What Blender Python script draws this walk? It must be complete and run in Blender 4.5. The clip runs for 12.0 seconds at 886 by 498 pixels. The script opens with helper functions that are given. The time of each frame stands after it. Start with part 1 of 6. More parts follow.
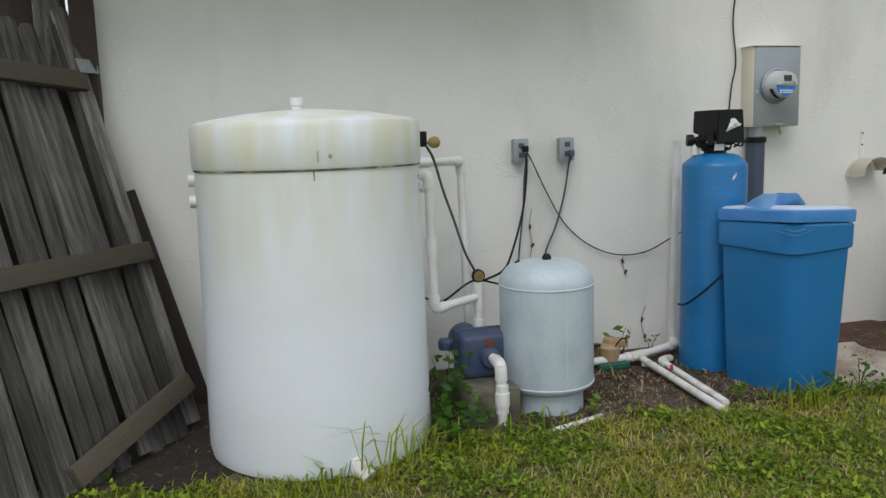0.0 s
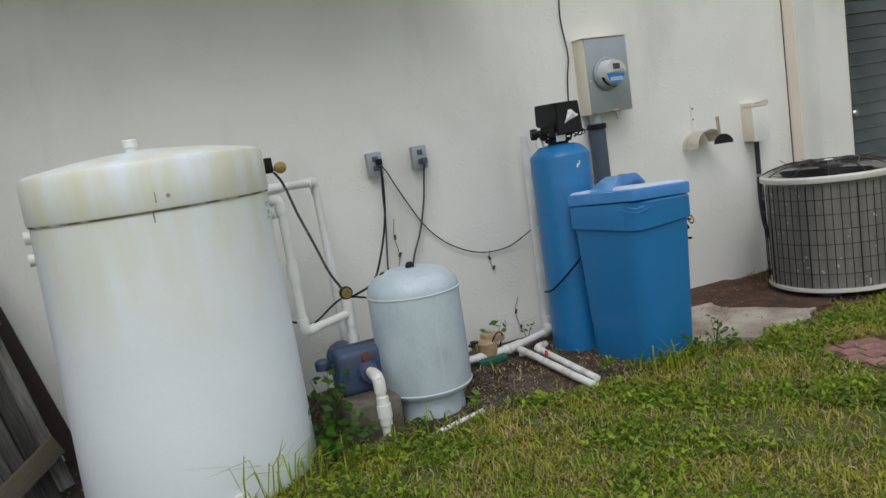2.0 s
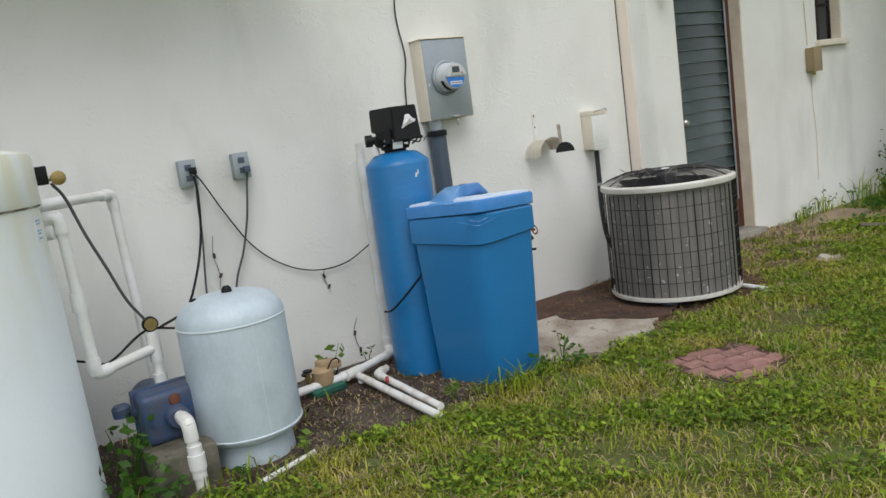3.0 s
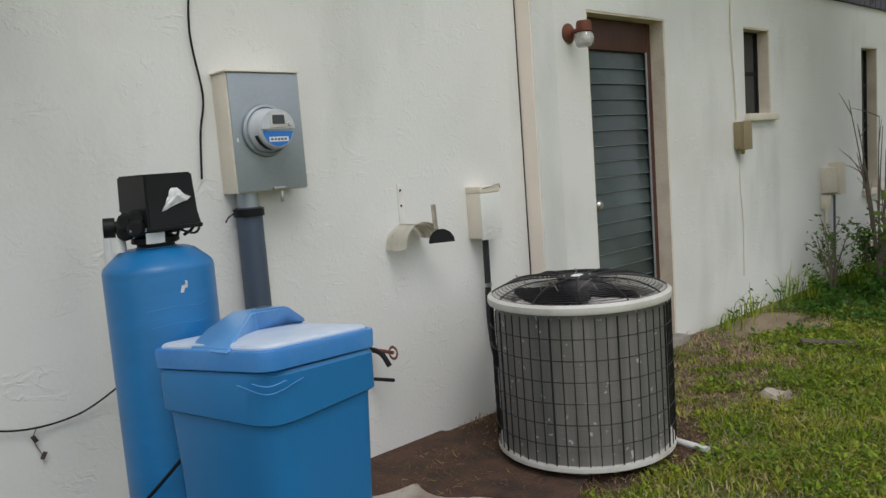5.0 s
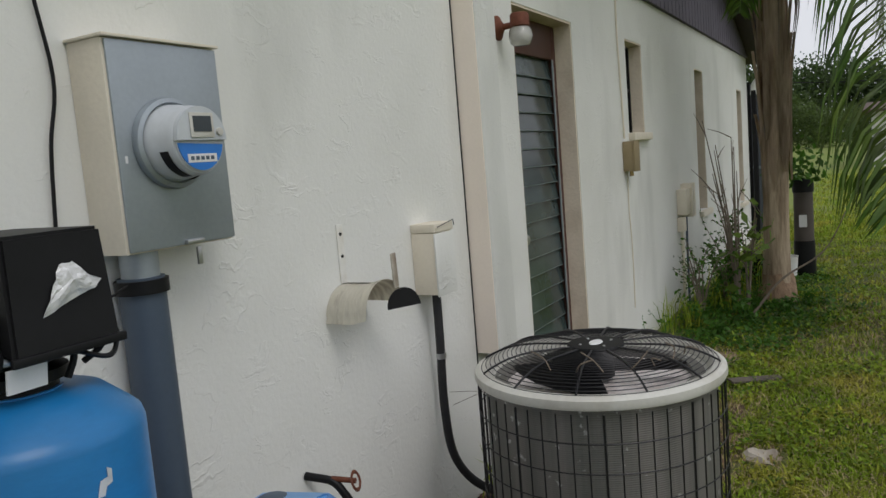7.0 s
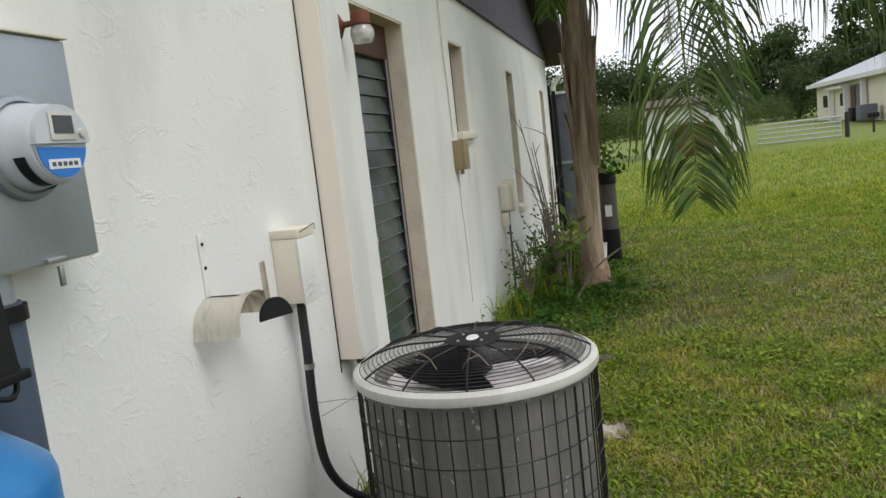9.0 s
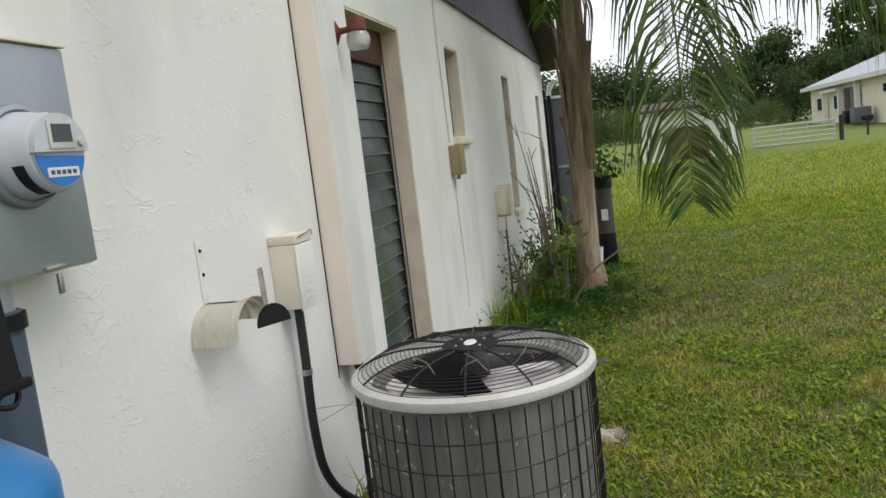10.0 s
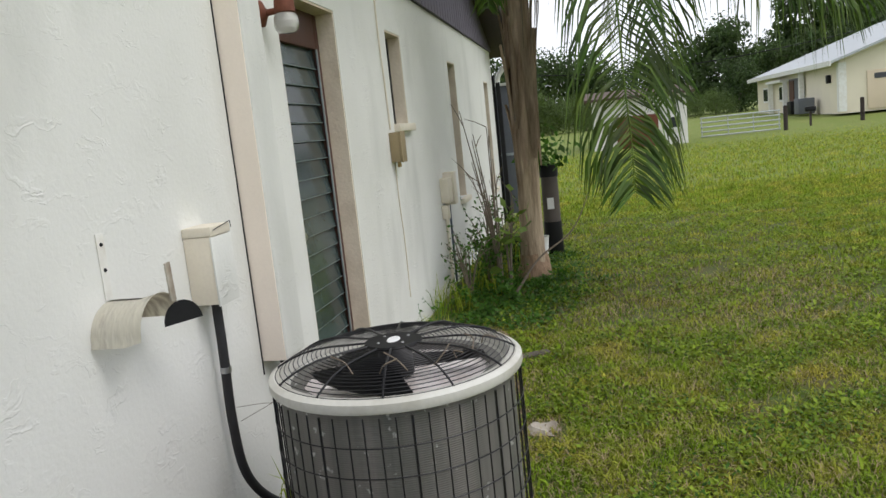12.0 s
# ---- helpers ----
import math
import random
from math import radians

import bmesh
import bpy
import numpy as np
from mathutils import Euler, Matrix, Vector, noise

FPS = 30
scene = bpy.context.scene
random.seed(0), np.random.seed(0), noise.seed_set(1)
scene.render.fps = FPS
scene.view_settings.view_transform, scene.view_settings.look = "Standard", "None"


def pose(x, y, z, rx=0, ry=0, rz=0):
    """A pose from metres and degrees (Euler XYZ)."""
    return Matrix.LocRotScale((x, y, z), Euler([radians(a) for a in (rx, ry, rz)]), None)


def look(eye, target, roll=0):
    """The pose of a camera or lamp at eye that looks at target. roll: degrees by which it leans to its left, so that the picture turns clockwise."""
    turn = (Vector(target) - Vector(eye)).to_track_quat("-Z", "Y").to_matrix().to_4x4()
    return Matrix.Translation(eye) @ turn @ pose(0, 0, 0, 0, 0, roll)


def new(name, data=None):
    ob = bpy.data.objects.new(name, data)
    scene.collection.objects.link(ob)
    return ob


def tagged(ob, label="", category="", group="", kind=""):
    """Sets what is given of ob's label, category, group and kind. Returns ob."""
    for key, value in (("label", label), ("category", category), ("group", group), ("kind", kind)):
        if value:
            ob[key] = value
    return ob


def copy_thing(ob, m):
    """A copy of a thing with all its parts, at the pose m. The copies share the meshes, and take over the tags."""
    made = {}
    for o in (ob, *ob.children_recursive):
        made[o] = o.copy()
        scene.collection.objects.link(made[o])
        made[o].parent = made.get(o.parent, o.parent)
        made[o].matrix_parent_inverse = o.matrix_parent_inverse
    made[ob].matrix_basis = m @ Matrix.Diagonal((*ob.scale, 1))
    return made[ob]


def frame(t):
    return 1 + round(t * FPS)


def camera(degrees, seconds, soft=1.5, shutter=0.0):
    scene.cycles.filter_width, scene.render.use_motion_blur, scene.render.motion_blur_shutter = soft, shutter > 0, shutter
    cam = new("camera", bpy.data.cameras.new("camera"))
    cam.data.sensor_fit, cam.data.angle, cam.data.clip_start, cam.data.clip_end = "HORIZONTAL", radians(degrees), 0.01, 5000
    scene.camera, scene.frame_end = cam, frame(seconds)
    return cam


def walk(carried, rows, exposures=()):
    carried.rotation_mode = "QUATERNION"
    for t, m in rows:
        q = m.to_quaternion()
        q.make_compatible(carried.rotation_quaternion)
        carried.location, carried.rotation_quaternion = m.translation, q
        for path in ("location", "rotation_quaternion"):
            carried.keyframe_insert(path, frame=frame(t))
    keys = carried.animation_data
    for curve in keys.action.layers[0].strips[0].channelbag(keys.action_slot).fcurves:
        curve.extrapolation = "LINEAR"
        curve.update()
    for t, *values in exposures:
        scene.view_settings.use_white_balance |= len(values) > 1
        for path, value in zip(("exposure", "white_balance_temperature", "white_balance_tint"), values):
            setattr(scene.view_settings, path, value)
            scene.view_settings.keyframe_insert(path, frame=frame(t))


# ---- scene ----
cam = camera(60.3, 12.0)
PATH = [
    (0, (0.272, -3.896, 1.255), (0.776, -1.982, 0.967), -1.7),
    (0.5, (0.291, -3.917, 1.248), (0.85, -2.02, 0.949), -3.6),
    (1, (0.318, -3.935, 1.257), (0.942, -2.057, 0.974), -5.0),
    (1.5, (0.343, -3.956, 1.252), (1.043, -2.104, 0.972), -6.4),
    (2, (0.402, -3.99, 1.256), (1.166, -2.163, 0.973), -8.5),
    (2.5, (0.53, -3.962, 1.238), (1.486, -2.232, 0.934), -12.3),
    (3, (0.647, -3.713, 1.234), (1.748, -2.074, 0.916), -8.0),
    (3.5, (0.873, -3.506, 1.268), (2.015, -1.893, 0.96), -10.5),
    (5.5, (1.888, -2.388, 1.348), (3.262, -0.953, 1.121), -2.6),
    (6, (1.915, -2.026, 1.377), (3.389, -0.711, 1.068), -4.8),
    (6.5, (2.05, -1.687, 1.386), (3.625, -0.466, 1.222), -4.6),
    (7, (2.058, -1.455, 1.401), (3.787, -0.473, 1.18), -4.7),
    (7.5, (2.045, -1.257, 1.414), (3.928, -0.629, 1.169), -6.2),
    (9.5, (2.031, -1.246, 1.404), (3.947, -0.732, 1.147), -6.5),
    (10, (2.027, -1.245, 1.409), (3.945, -0.735, 1.16), -6.7),
    (10.5, (2.027, -1.242, 1.409), (3.935, -0.675, 1.213), -6.5),
    (11, (2.005, -1.246, 1.417), (3.902, -0.643, 1.224), -6.4),
    (11.5, (2.02, -1.25, 1.397), (3.938, -0.718, 1.194), -4.9),
    (12, (2.138, -1.32, 1.412), (4.075, -0.923, 1.113), -6.0),
]
walk(cam, [(t, look(eye, target, roll)) for t, eye, target, roll in PATH], [(t, ev, 6330, 12) for t, ev in ((0, -0.53), (1.5, -0.57), (2.0, -0.56), (2.5, -0.42), (3.5, -0.18), (5.5, -0.61), (6.0, -0.57), (6.5, -0.68), (7.0, -0.77), (7.5, -0.55), (9.5, -0.25), (11.2, -0.27), (12, -0.2))])

# ---- world, sun, exposure ----
world = bpy.data.worlds.new("sky")
scene.world = world
world.use_nodes = True
wn, wl = world.node_tree.nodes, world.node_tree.links
wn.clear()
w_out = wn.new("ShaderNodeOutputWorld")
w_bg = wn.new("ShaderNodeBackground")
w_sky = wn.new("ShaderNodeTexSky")
w_sky.sky_type, w_sky.sun_disc = "NISHITA", False
SUN_EL, SUN_AZ = 55.0, 205.0
w_sky.sun_elevation, w_sky.sun_rotation = radians(SUN_EL), radians(SUN_AZ)
w_tc, w_map = wn.new("ShaderNodeTexCoord"), wn.new("ShaderNodeMapping")
w_map.inputs["Scale"].default_value = (1.0, 1.0, 2.6)
w_no = wn.new("ShaderNodeTexNoise")
w_no.inputs["Scale"].default_value, w_no.inputs["Detail"].default_value = 2.6, 8
w_ramp = wn.new("ShaderNodeValToRGB")
w_ramp.color_ramp.elements[0].position, w_ramp.color_ramp.elements[1].position = 0.25, 0.38
w_mix = wn.new("ShaderNodeMix")
w_mix.data_type = "RGBA"
w_mix.inputs["B"].default_value = (13.6, 13.9, 14.3, 1)
wl.new(w_tc.outputs["Generated"], w_map.inputs["Vector"])
wl.new(w_map.outputs["Vector"], w_no.inputs["Vector"])
wl.new(w_no.outputs["Fac"], w_ramp.inputs["Fac"])
wl.new(w_ramp.outputs["Color"], w_mix.inputs["Factor"])
wl.new(w_sky.outputs["Color"], w_mix.inputs["A"])
wl.new(w_mix.outputs["Result"], w_bg.inputs["Color"])
wl.new(w_bg.outputs["Background"], w_out.inputs["Surface"])
w_bg.inputs["Strength"].default_value = 0.092
sun_data = bpy.data.lights.new("sun", "SUN")
sun_data.energy, sun_data.angle, sun_data.color = 1.6, radians(28), (1.0, 0.97, 0.92)
sun = new("sun", sun_data)
sun.matrix_world = look((0, 0, 40), Vector((0, 0, 40)) - Vector((math.sin(radians(SUN_AZ)) * math.cos(radians(SUN_EL)), math.cos(radians(SUN_AZ)) * math.cos(radians(SUN_EL)), math.sin(radians(SUN_EL)))))


# ---- materials ----
def mat(name, base, rough=0.6, metal=0.0, var=0.2, scale=6.0, bump=0.0, bscale=80.0, other=None, amount=0.5, stretch=(1, 1, 1), per_object=0.0, island=0.0, coords="Object", **more):
    """A surface with two scales of colour change and a fine relief."""
    m = bpy.data.materials.new(name)
    m.use_nodes = True
    n, l = m.node_tree.nodes, m.node_tree.links
    b = n["Principled BSDF"]
    b.inputs["Roughness"].default_value, b.inputs["Metallic"].default_value = rough, metal
    for key, value in more.items():
        b.inputs[key.replace("_", " ")].default_value = value
    tc, mp = n.new("ShaderNodeTexCoord"), n.new("ShaderNodeMapping")
    mp.inputs["Scale"].default_value = stretch
    l.new(tc.outputs[coords], mp.inputs["Vector"])
    big, fine = n.new("ShaderNodeTexNoise"), n.new("ShaderNodeTexNoise")
    big.inputs["Scale"].default_value, big.inputs["Detail"].default_value = scale, 5
    fine.inputs["Scale"].default_value, fine.inputs["Detail"].default_value = bscale, 3
    for q in (big, fine):
        l.new(mp.outputs["Vector"], q.inputs["Vector"])
    ramp = n.new("ShaderNodeValToRGB")
    ramp.color_ramp.elements[0].position = 0.5 - 0.25 * amount
    ramp.color_ramp.elements[1].position = 0.72
    mix = n.new("ShaderNodeMix")
    mix.data_type = "RGBA"
    mix.inputs["A"].default_value = (*base, 1)
    mix.inputs["B"].default_value = (*(other or [c * (1 - var) for c in base]), 1)
    l.new(big.outputs["Fac"], ramp.inputs["Fac"])
    l.new(ramp.outputs["Color"], mix.inputs["Factor"])
    hsv = n.new("ShaderNodeHueSaturation")
    l.new(mix.outputs["Result"], hsv.inputs["Color"])
    val = n.new("ShaderNodeMapRange")
    val.inputs["To Min"].default_value, val.inputs["To Max"].default_value = 1 - var * 0.7, 1 + var * 0.7
    l.new(fine.outputs["Fac"], val.inputs["Value"])
    last = val.outputs["Result"]
    if per_object or island:
        info = n.new("ShaderNodeNewGeometry" if island else "ShaderNodeObjectInfo")
        r = n.new("ShaderNodeMapRange")
        k = island or per_object
        r.inputs["To Min"].default_value, r.inputs["To Max"].default_value = 1 - k, 1 + k
        l.new(info.outputs["Random Per Island" if island else "Random"], r.inputs["Value"])
        mul = n.new("ShaderNodeMath")
        mul.operation = "MULTIPLY"
        l.new(last, mul.inputs[0])
        l.new(r.outputs["Result"], mul.inputs[1])
        last = mul.outputs["Value"]
    l.new(last, hsv.inputs["Value"])
    l.new(hsv.outputs["Color"], b.inputs["Base Color"])
    if bump:
        bp = n.new("ShaderNodeBump")
        bp.inputs["Strength"].default_value, bp.inputs["Distance"].default_value = bump, 0.01
        l.new(fine.outputs["Fac"], bp.inputs["Height"])
        l.new(bp.outputs["Normal"], b.inputs["Normal"])
    return m


def leafy(m):
    """Let light pass through thin leaves."""
    n, l = m.node_tree.nodes, m.node_tree.links
    b = n["Principled BSDF"]
    tr, mx = n.new("ShaderNodeBsdfTranslucent"), n.new("ShaderNodeMixShader")
    l.new(b.inputs["Base Color"].links[0].from_socket, tr.inputs["Color"])
    mx.inputs["Fac"].default_value = 0.4
    l.new(b.outputs["BSDF"], mx.inputs[1])
    l.new(tr.outputs["BSDF"], mx.inputs[2])
    l.new(mx.outputs["Shader"], n["Material Output"].inputs["Surface"])
    return m


def stucco_mat(name, base, stain):
    """Hand-trowelled painted stucco: low plateaus with ragged edges, fine sand, faint grime."""
    m = mat(name, base, 0.85, var=0.05, scale=1.3, other=stain, amount=0.1, bscale=160)
    n, l = m.node_tree.nodes, m.node_tree.links
    tc = n.new("ShaderNodeTexCoord")
    warp = n.new("ShaderNodeTexNoise")
    warp.inputs["Scale"].default_value, warp.inputs["Detail"].default_value = 7, 4
    add = n.new("ShaderNodeVectorMath")
    add.operation = "MULTIPLY_ADD"
    add.inputs[1].default_value = (0.22, 0.22, 0.22)
    l.new(tc.outputs["Object"], warp.inputs["Vector"])
    l.new(warp.outputs["Color"], add.inputs[0])
    l.new(tc.outputs["Object"], add.inputs[2])
    lay = n.new("ShaderNodeTexNoise")
    lay.inputs["Scale"].default_value, lay.inputs["Detail"].default_value = 12.0, 3
    flat = n.new("ShaderNodeMapping")
    flat.inputs["Scale"].default_value = (0.55, 0.55, 1.5)
    l.new(add.outputs["Vector"], flat.inputs["Vector"])
    l.new(flat.outputs["Vector"], lay.inputs["Vector"])
    lip = n.new("ShaderNodeValToRGB")
    e = lip.color_ramp.elements
    e[0].position, e[0].color = 0.525, (0, 0, 0, 1)
    e[1].position, e[1].color = 0.64, (0, 0, 0, 1)
    k = e.new(0.545)
    k.color = (0.75, 0.75, 0.75, 1)
    l.new(lay.outputs["Fac"], lip.inputs["Fac"])
    where = n.new("ShaderNodeTexNoise")
    where.inputs["Scale"].default_value, where.inputs["Detail"].default_value = 5.0, 3
    l.new(tc.outputs["Object"], where.inputs["Vector"])
    gate_ = n.new("ShaderNodeMapRange")
    gate_.inputs["From Min"].default_value, gate_.inputs["From Max"].default_value = 0.47, 0.64
    l.new(where.outputs["Fac"], gate_.inputs["Value"])
    step = n.new("ShaderNodeMath")
    step.operation = "MULTIPLY"
    l.new(lip.outputs["Color"], step.inputs[0])
    l.new(gate_.outputs["Result"], step.inputs[1])
    pit = n.new("ShaderNodeTexNoise")
    pit.inputs["Scale"].default_value, pit.inputs["Detail"].default_value = 55, 6
    l.new(tc.outputs["Object"], pit.inputs["Vector"])
    mix = n.new("ShaderNodeMath")
    mix.operation = "MULTIPLY_ADD"
    mix.inputs[1].default_value = 0.5
    l.new(pit.outputs["Fac"], mix.inputs[0])
    l.new(step.outputs["Value"], mix.inputs[2])
    bp = n.new("ShaderNodeBump")
    bp.inputs["Strength"].default_value, bp.inputs["Distance"].default_value = 0.48, 0.006
    l.new(mix.outputs["Value"], bp.inputs["Height"])
    l.new(bp.outputs["Normal"], n["Principled BSDF"].inputs["Normal"])
    b = n["Principled BSDF"]
    mp = n.new("ShaderNodeMapping")
    mp.inputs["Scale"].default_value = (1.0, 1.0, 0.35)
    mild = n.new("ShaderNodeTexNoise")
    mild.inputs["Scale"].default_value, mild.inputs["Detail"].default_value = 1.7, 8
    l.new(tc.outputs["Object"], mp.inputs["Vector"])
    l.new(mp.outputs["Vector"], mild.inputs["Vector"])
    cut = n.new("ShaderNodeMapRange")
    cut.inputs["From Min"].default_value, cut.inputs["From Max"].default_value = 0.55, 0.80
    cut.inputs["To Max"].default_value = 0.6
    l.new(mild.outputs["Fac"], cut.inputs["Value"])
    dirt = n.new("ShaderNodeMix")
    dirt.data_type = "RGBA"
    dirt.inputs["B"].default_value = (0.40, 0.41, 0.37, 1)
    l.new(cut.outputs["Result"], dirt.inputs["Factor"])
    l.new(b.inputs["Base Color"].links[0].from_socket, dirt.inputs["A"])
    l.new(dirt.outputs["Result"], b.inputs["Base Color"])
    return m


def tank_mat():
    """Milky polyethylene with yellow-green algae streaks in its upper part."""
    m = mat("tank_plastic", (0.80, 0.86, 0.92), 0.38, var=0.04, scale=3)
    n, l = m.node_tree.nodes, m.node_tree.links
    b = n["Principled BSDF"]
    tc, sep = n.new("ShaderNodeTexCoord"), n.new("ShaderNodeSeparateXYZ")
    mp = n.new("ShaderNodeMapping")
    mp.inputs["Scale"].default_value = (6, 6, 1.2)
    streak = n.new("ShaderNodeTexNoise")
    streak.inputs["Scale"].default_value, streak.inputs["Detail"].default_value = 1.4, 6
    l.new(tc.outputs["Object"], mp.inputs["Vector"])
    l.new(mp.outputs["Vector"], streak.inputs["Vector"])
    l.new(tc.outputs["Object"], sep.inputs["Vector"])
    hgt = n.new("ShaderNodeMapRange")
    hgt.inputs["From Min"].default_value, hgt.inputs["From Max"].default_value = 0.55, 1.20
    l.new(sep.outputs["Z"], hgt.inputs["Value"])
    cut = n.new("ShaderNodeMapRange")
    cut.inputs["From Min"].default_value, cut.inputs["From Max"].default_value = 0.30, 0.62
    l.new(streak.outputs["Fac"], cut.inputs["Value"])
    mul = n.new("ShaderNodeMath")
    mul.operation = "MULTIPLY"
    l.new(hgt.outputs["Result"], mul.inputs[0])
    l.new(cut.outputs["Result"], mul.inputs[1])
    mix = n.new("ShaderNodeMix")
    mix.data_type = "RGBA"
    mix.inputs["B"].default_value = (0.71, 0.71, 0.57, 1)
    l.new(mul.outputs["Value"], mix.inputs["Factor"])
    l.new(b.inputs["Base Color"].links[0].from_socket, mix.inputs["A"])
    l.new(mix.outputs["Result"], b.inputs["Base Color"])
    return m


STUCCO = stucco_mat("stucco", (0.758, 0.758, 0.718), (0.685, 0.685, 0.64))
REVEAL = mat("reveal_paint", (0.76, 0.67, 0.54), 0.85, var=0.14, scale=6, other=(0.64, 0.55, 0.43), amount=0.2, bump=0.25, bscale=60)
CHASE = mat("chase_paint", (0.86, 0.77, 0.67), 0.8, var=0.06, scale=3, bump=0.06, bscale=120)
TANK = tank_mat()
PVC = mat("white_pvc", (0.76, 0.77, 0.76), 0.35, var=0.07, scale=9, other=(0.66, 0.65, 0.60))
DIRTYPVC = mat("dirty_pvc", (0.74, 0.74, 0.71), 0.45, var=0.15, scale=9, other=(0.40, 0.31, 0.22), amount=0.1)
SEAM = mat("seam_grime", (0.11, 0.09, 0.06), 0.9, var=0.4, scale=16, other=(0.55, 0.55, 0.48), amount=0.2)
WELD = mat("weld_paint", (0.58, 0.65, 0.69), 0.45, var=0.08)
GREYPVC = mat("grey_pvc", (0.065, 0.09, 0.125), 0.5, var=0.12, scale=5)
PAINTED = mat("cream_paint", (0.74, 0.68, 0.56), 0.7, var=0.08, scale=8, bump=0.1)
PTANK = mat("pressure_tank_paint", (0.49, 0.575, 0.63), 0.42, var=0.14, scale=9, other=(0.41, 0.49, 0.54), amount=0.1, bump=0.05, stretch=(1, 1, 0.6))
BLUE = mat("blue_plastic", (0.018, 0.175, 0.43), 0.3, var=0.10, scale=3, bump=0.04, bscale=200)
BLUE2 = mat("blue_fibreglass", (0.012, 0.165, 0.41), 0.36, var=0.12, scale=6, bump=0.03, bscale=60, stretch=(1, 1, 3))
WHITEPAINT = mat("white_painted_metal", (0.78, 0.77, 0.72), 0.6, var=0.08, scale=9, other=(0.6, 0.56, 0.48), amount=0.2)
STAMP = mat("faded_blue_print", (0.26, 0.46, 0.62), 0.6, var=0.3, scale=40)
LID = mat("blue_lid", (0.045, 0.22, 0.58), 0.25, var=0.08, scale=5, other=(0.09, 0.28, 0.60), amount=0.3)
# lid blue made lighter: sky reflection on the handle painted in
LIDGRIP = mat("sky_lit_blue_handle", (0.11, 0.31, 0.63), 0.3, var=0.1, scale=6, other=(0.20, 0.40, 0.66), amount=0.3)
# dusty lid top; the sky's reflection is put into the pale colour
LIDTOP = mat("dusty_sky_sheen_lid", (0.56, 0.64, 0.74), 0.45, var=0.10, scale=5, other=(0.40, 0.52, 0.69), amount=0.2, bump=0.05, bscale=90)
BLACK = mat("black_plastic", (0.008, 0.008, 0.009), 0.5, var=0.3, scale=12, Specular_IOR_Level=0.25)
RUBBER = mat("black_rubber", (0.02, 0.02, 0.022), 0.6, var=0.3, scale=12)
GALV = mat("galvanised_steel", (0.36, 0.40, 0.43), 0.42, 0.55, var=0.10, scale=7, bump=0.03)
STEEL = mat("steel", (0.5, 0.5, 0.5), 0.35, 0.9, var=0.15, scale=10)
FOIL = mat("torn_foil", (0.75, 0.75, 0.75), 0.4, 0.3, var=0.25, scale=60, bump=0.3, bscale=120)
METER = mat("meter_housing", (0.55, 0.58, 0.60), 0.35, var=0.08, scale=12)
GLASSDARK = mat("meter_display", (0.03, 0.04, 0.045), 0.15, var=0.1)
BLUELABEL = mat("blue_label", (0.02, 0.19, 0.62), 0.4, var=0.1)
WHITELABEL = mat("white_label", (0.78, 0.78, 0.78), 0.5, var=0.06)
WEATHERED = mat("weathered_wood", (0.165, 0.165, 0.15), 0.85, var=0.8, scale=9, stretch=(5, 5, 0.35), bump=1.0, bscale=45, other=(0.035, 0.03, 0.026), amount=0.7, per_object=0.55)
RAILWOOD = mat("rail_wood", (0.085, 0.072, 0.052), 0.85, var=0.35, scale=5, stretch=(4, 0.5, 4), bump=0.5, bscale=45, other=(0.08, 0.07, 0.05), per_object=0.15)
DARKPLANK = mat("dark_plank", (0.036, 0.025, 0.022), 0.8, var=0.3, scale=5, stretch=(4, 4, 0.5), bump=0.4, bscale=45)
DOORWOOD = mat("brown_door_wood", (0.085, 0.03, 0.018), 0.55, var=0.25, scale=6, stretch=(5, 5, 0.6), bump=0.15)
SIDING = mat("purple_brown_siding", (0.105, 0.088, 0.125), 0.7, var=0.15, scale=4, per_object=0.08)
FASCIA = mat("dark_fascia", (0.035, 0.018, 0.02), 0.65, var=0.2, scale=4)
RUST = mat("rusty_metal", (0.17, 0.055, 0.028), 0.75, 0.2, var=0.35, scale=25, bump=0.2)


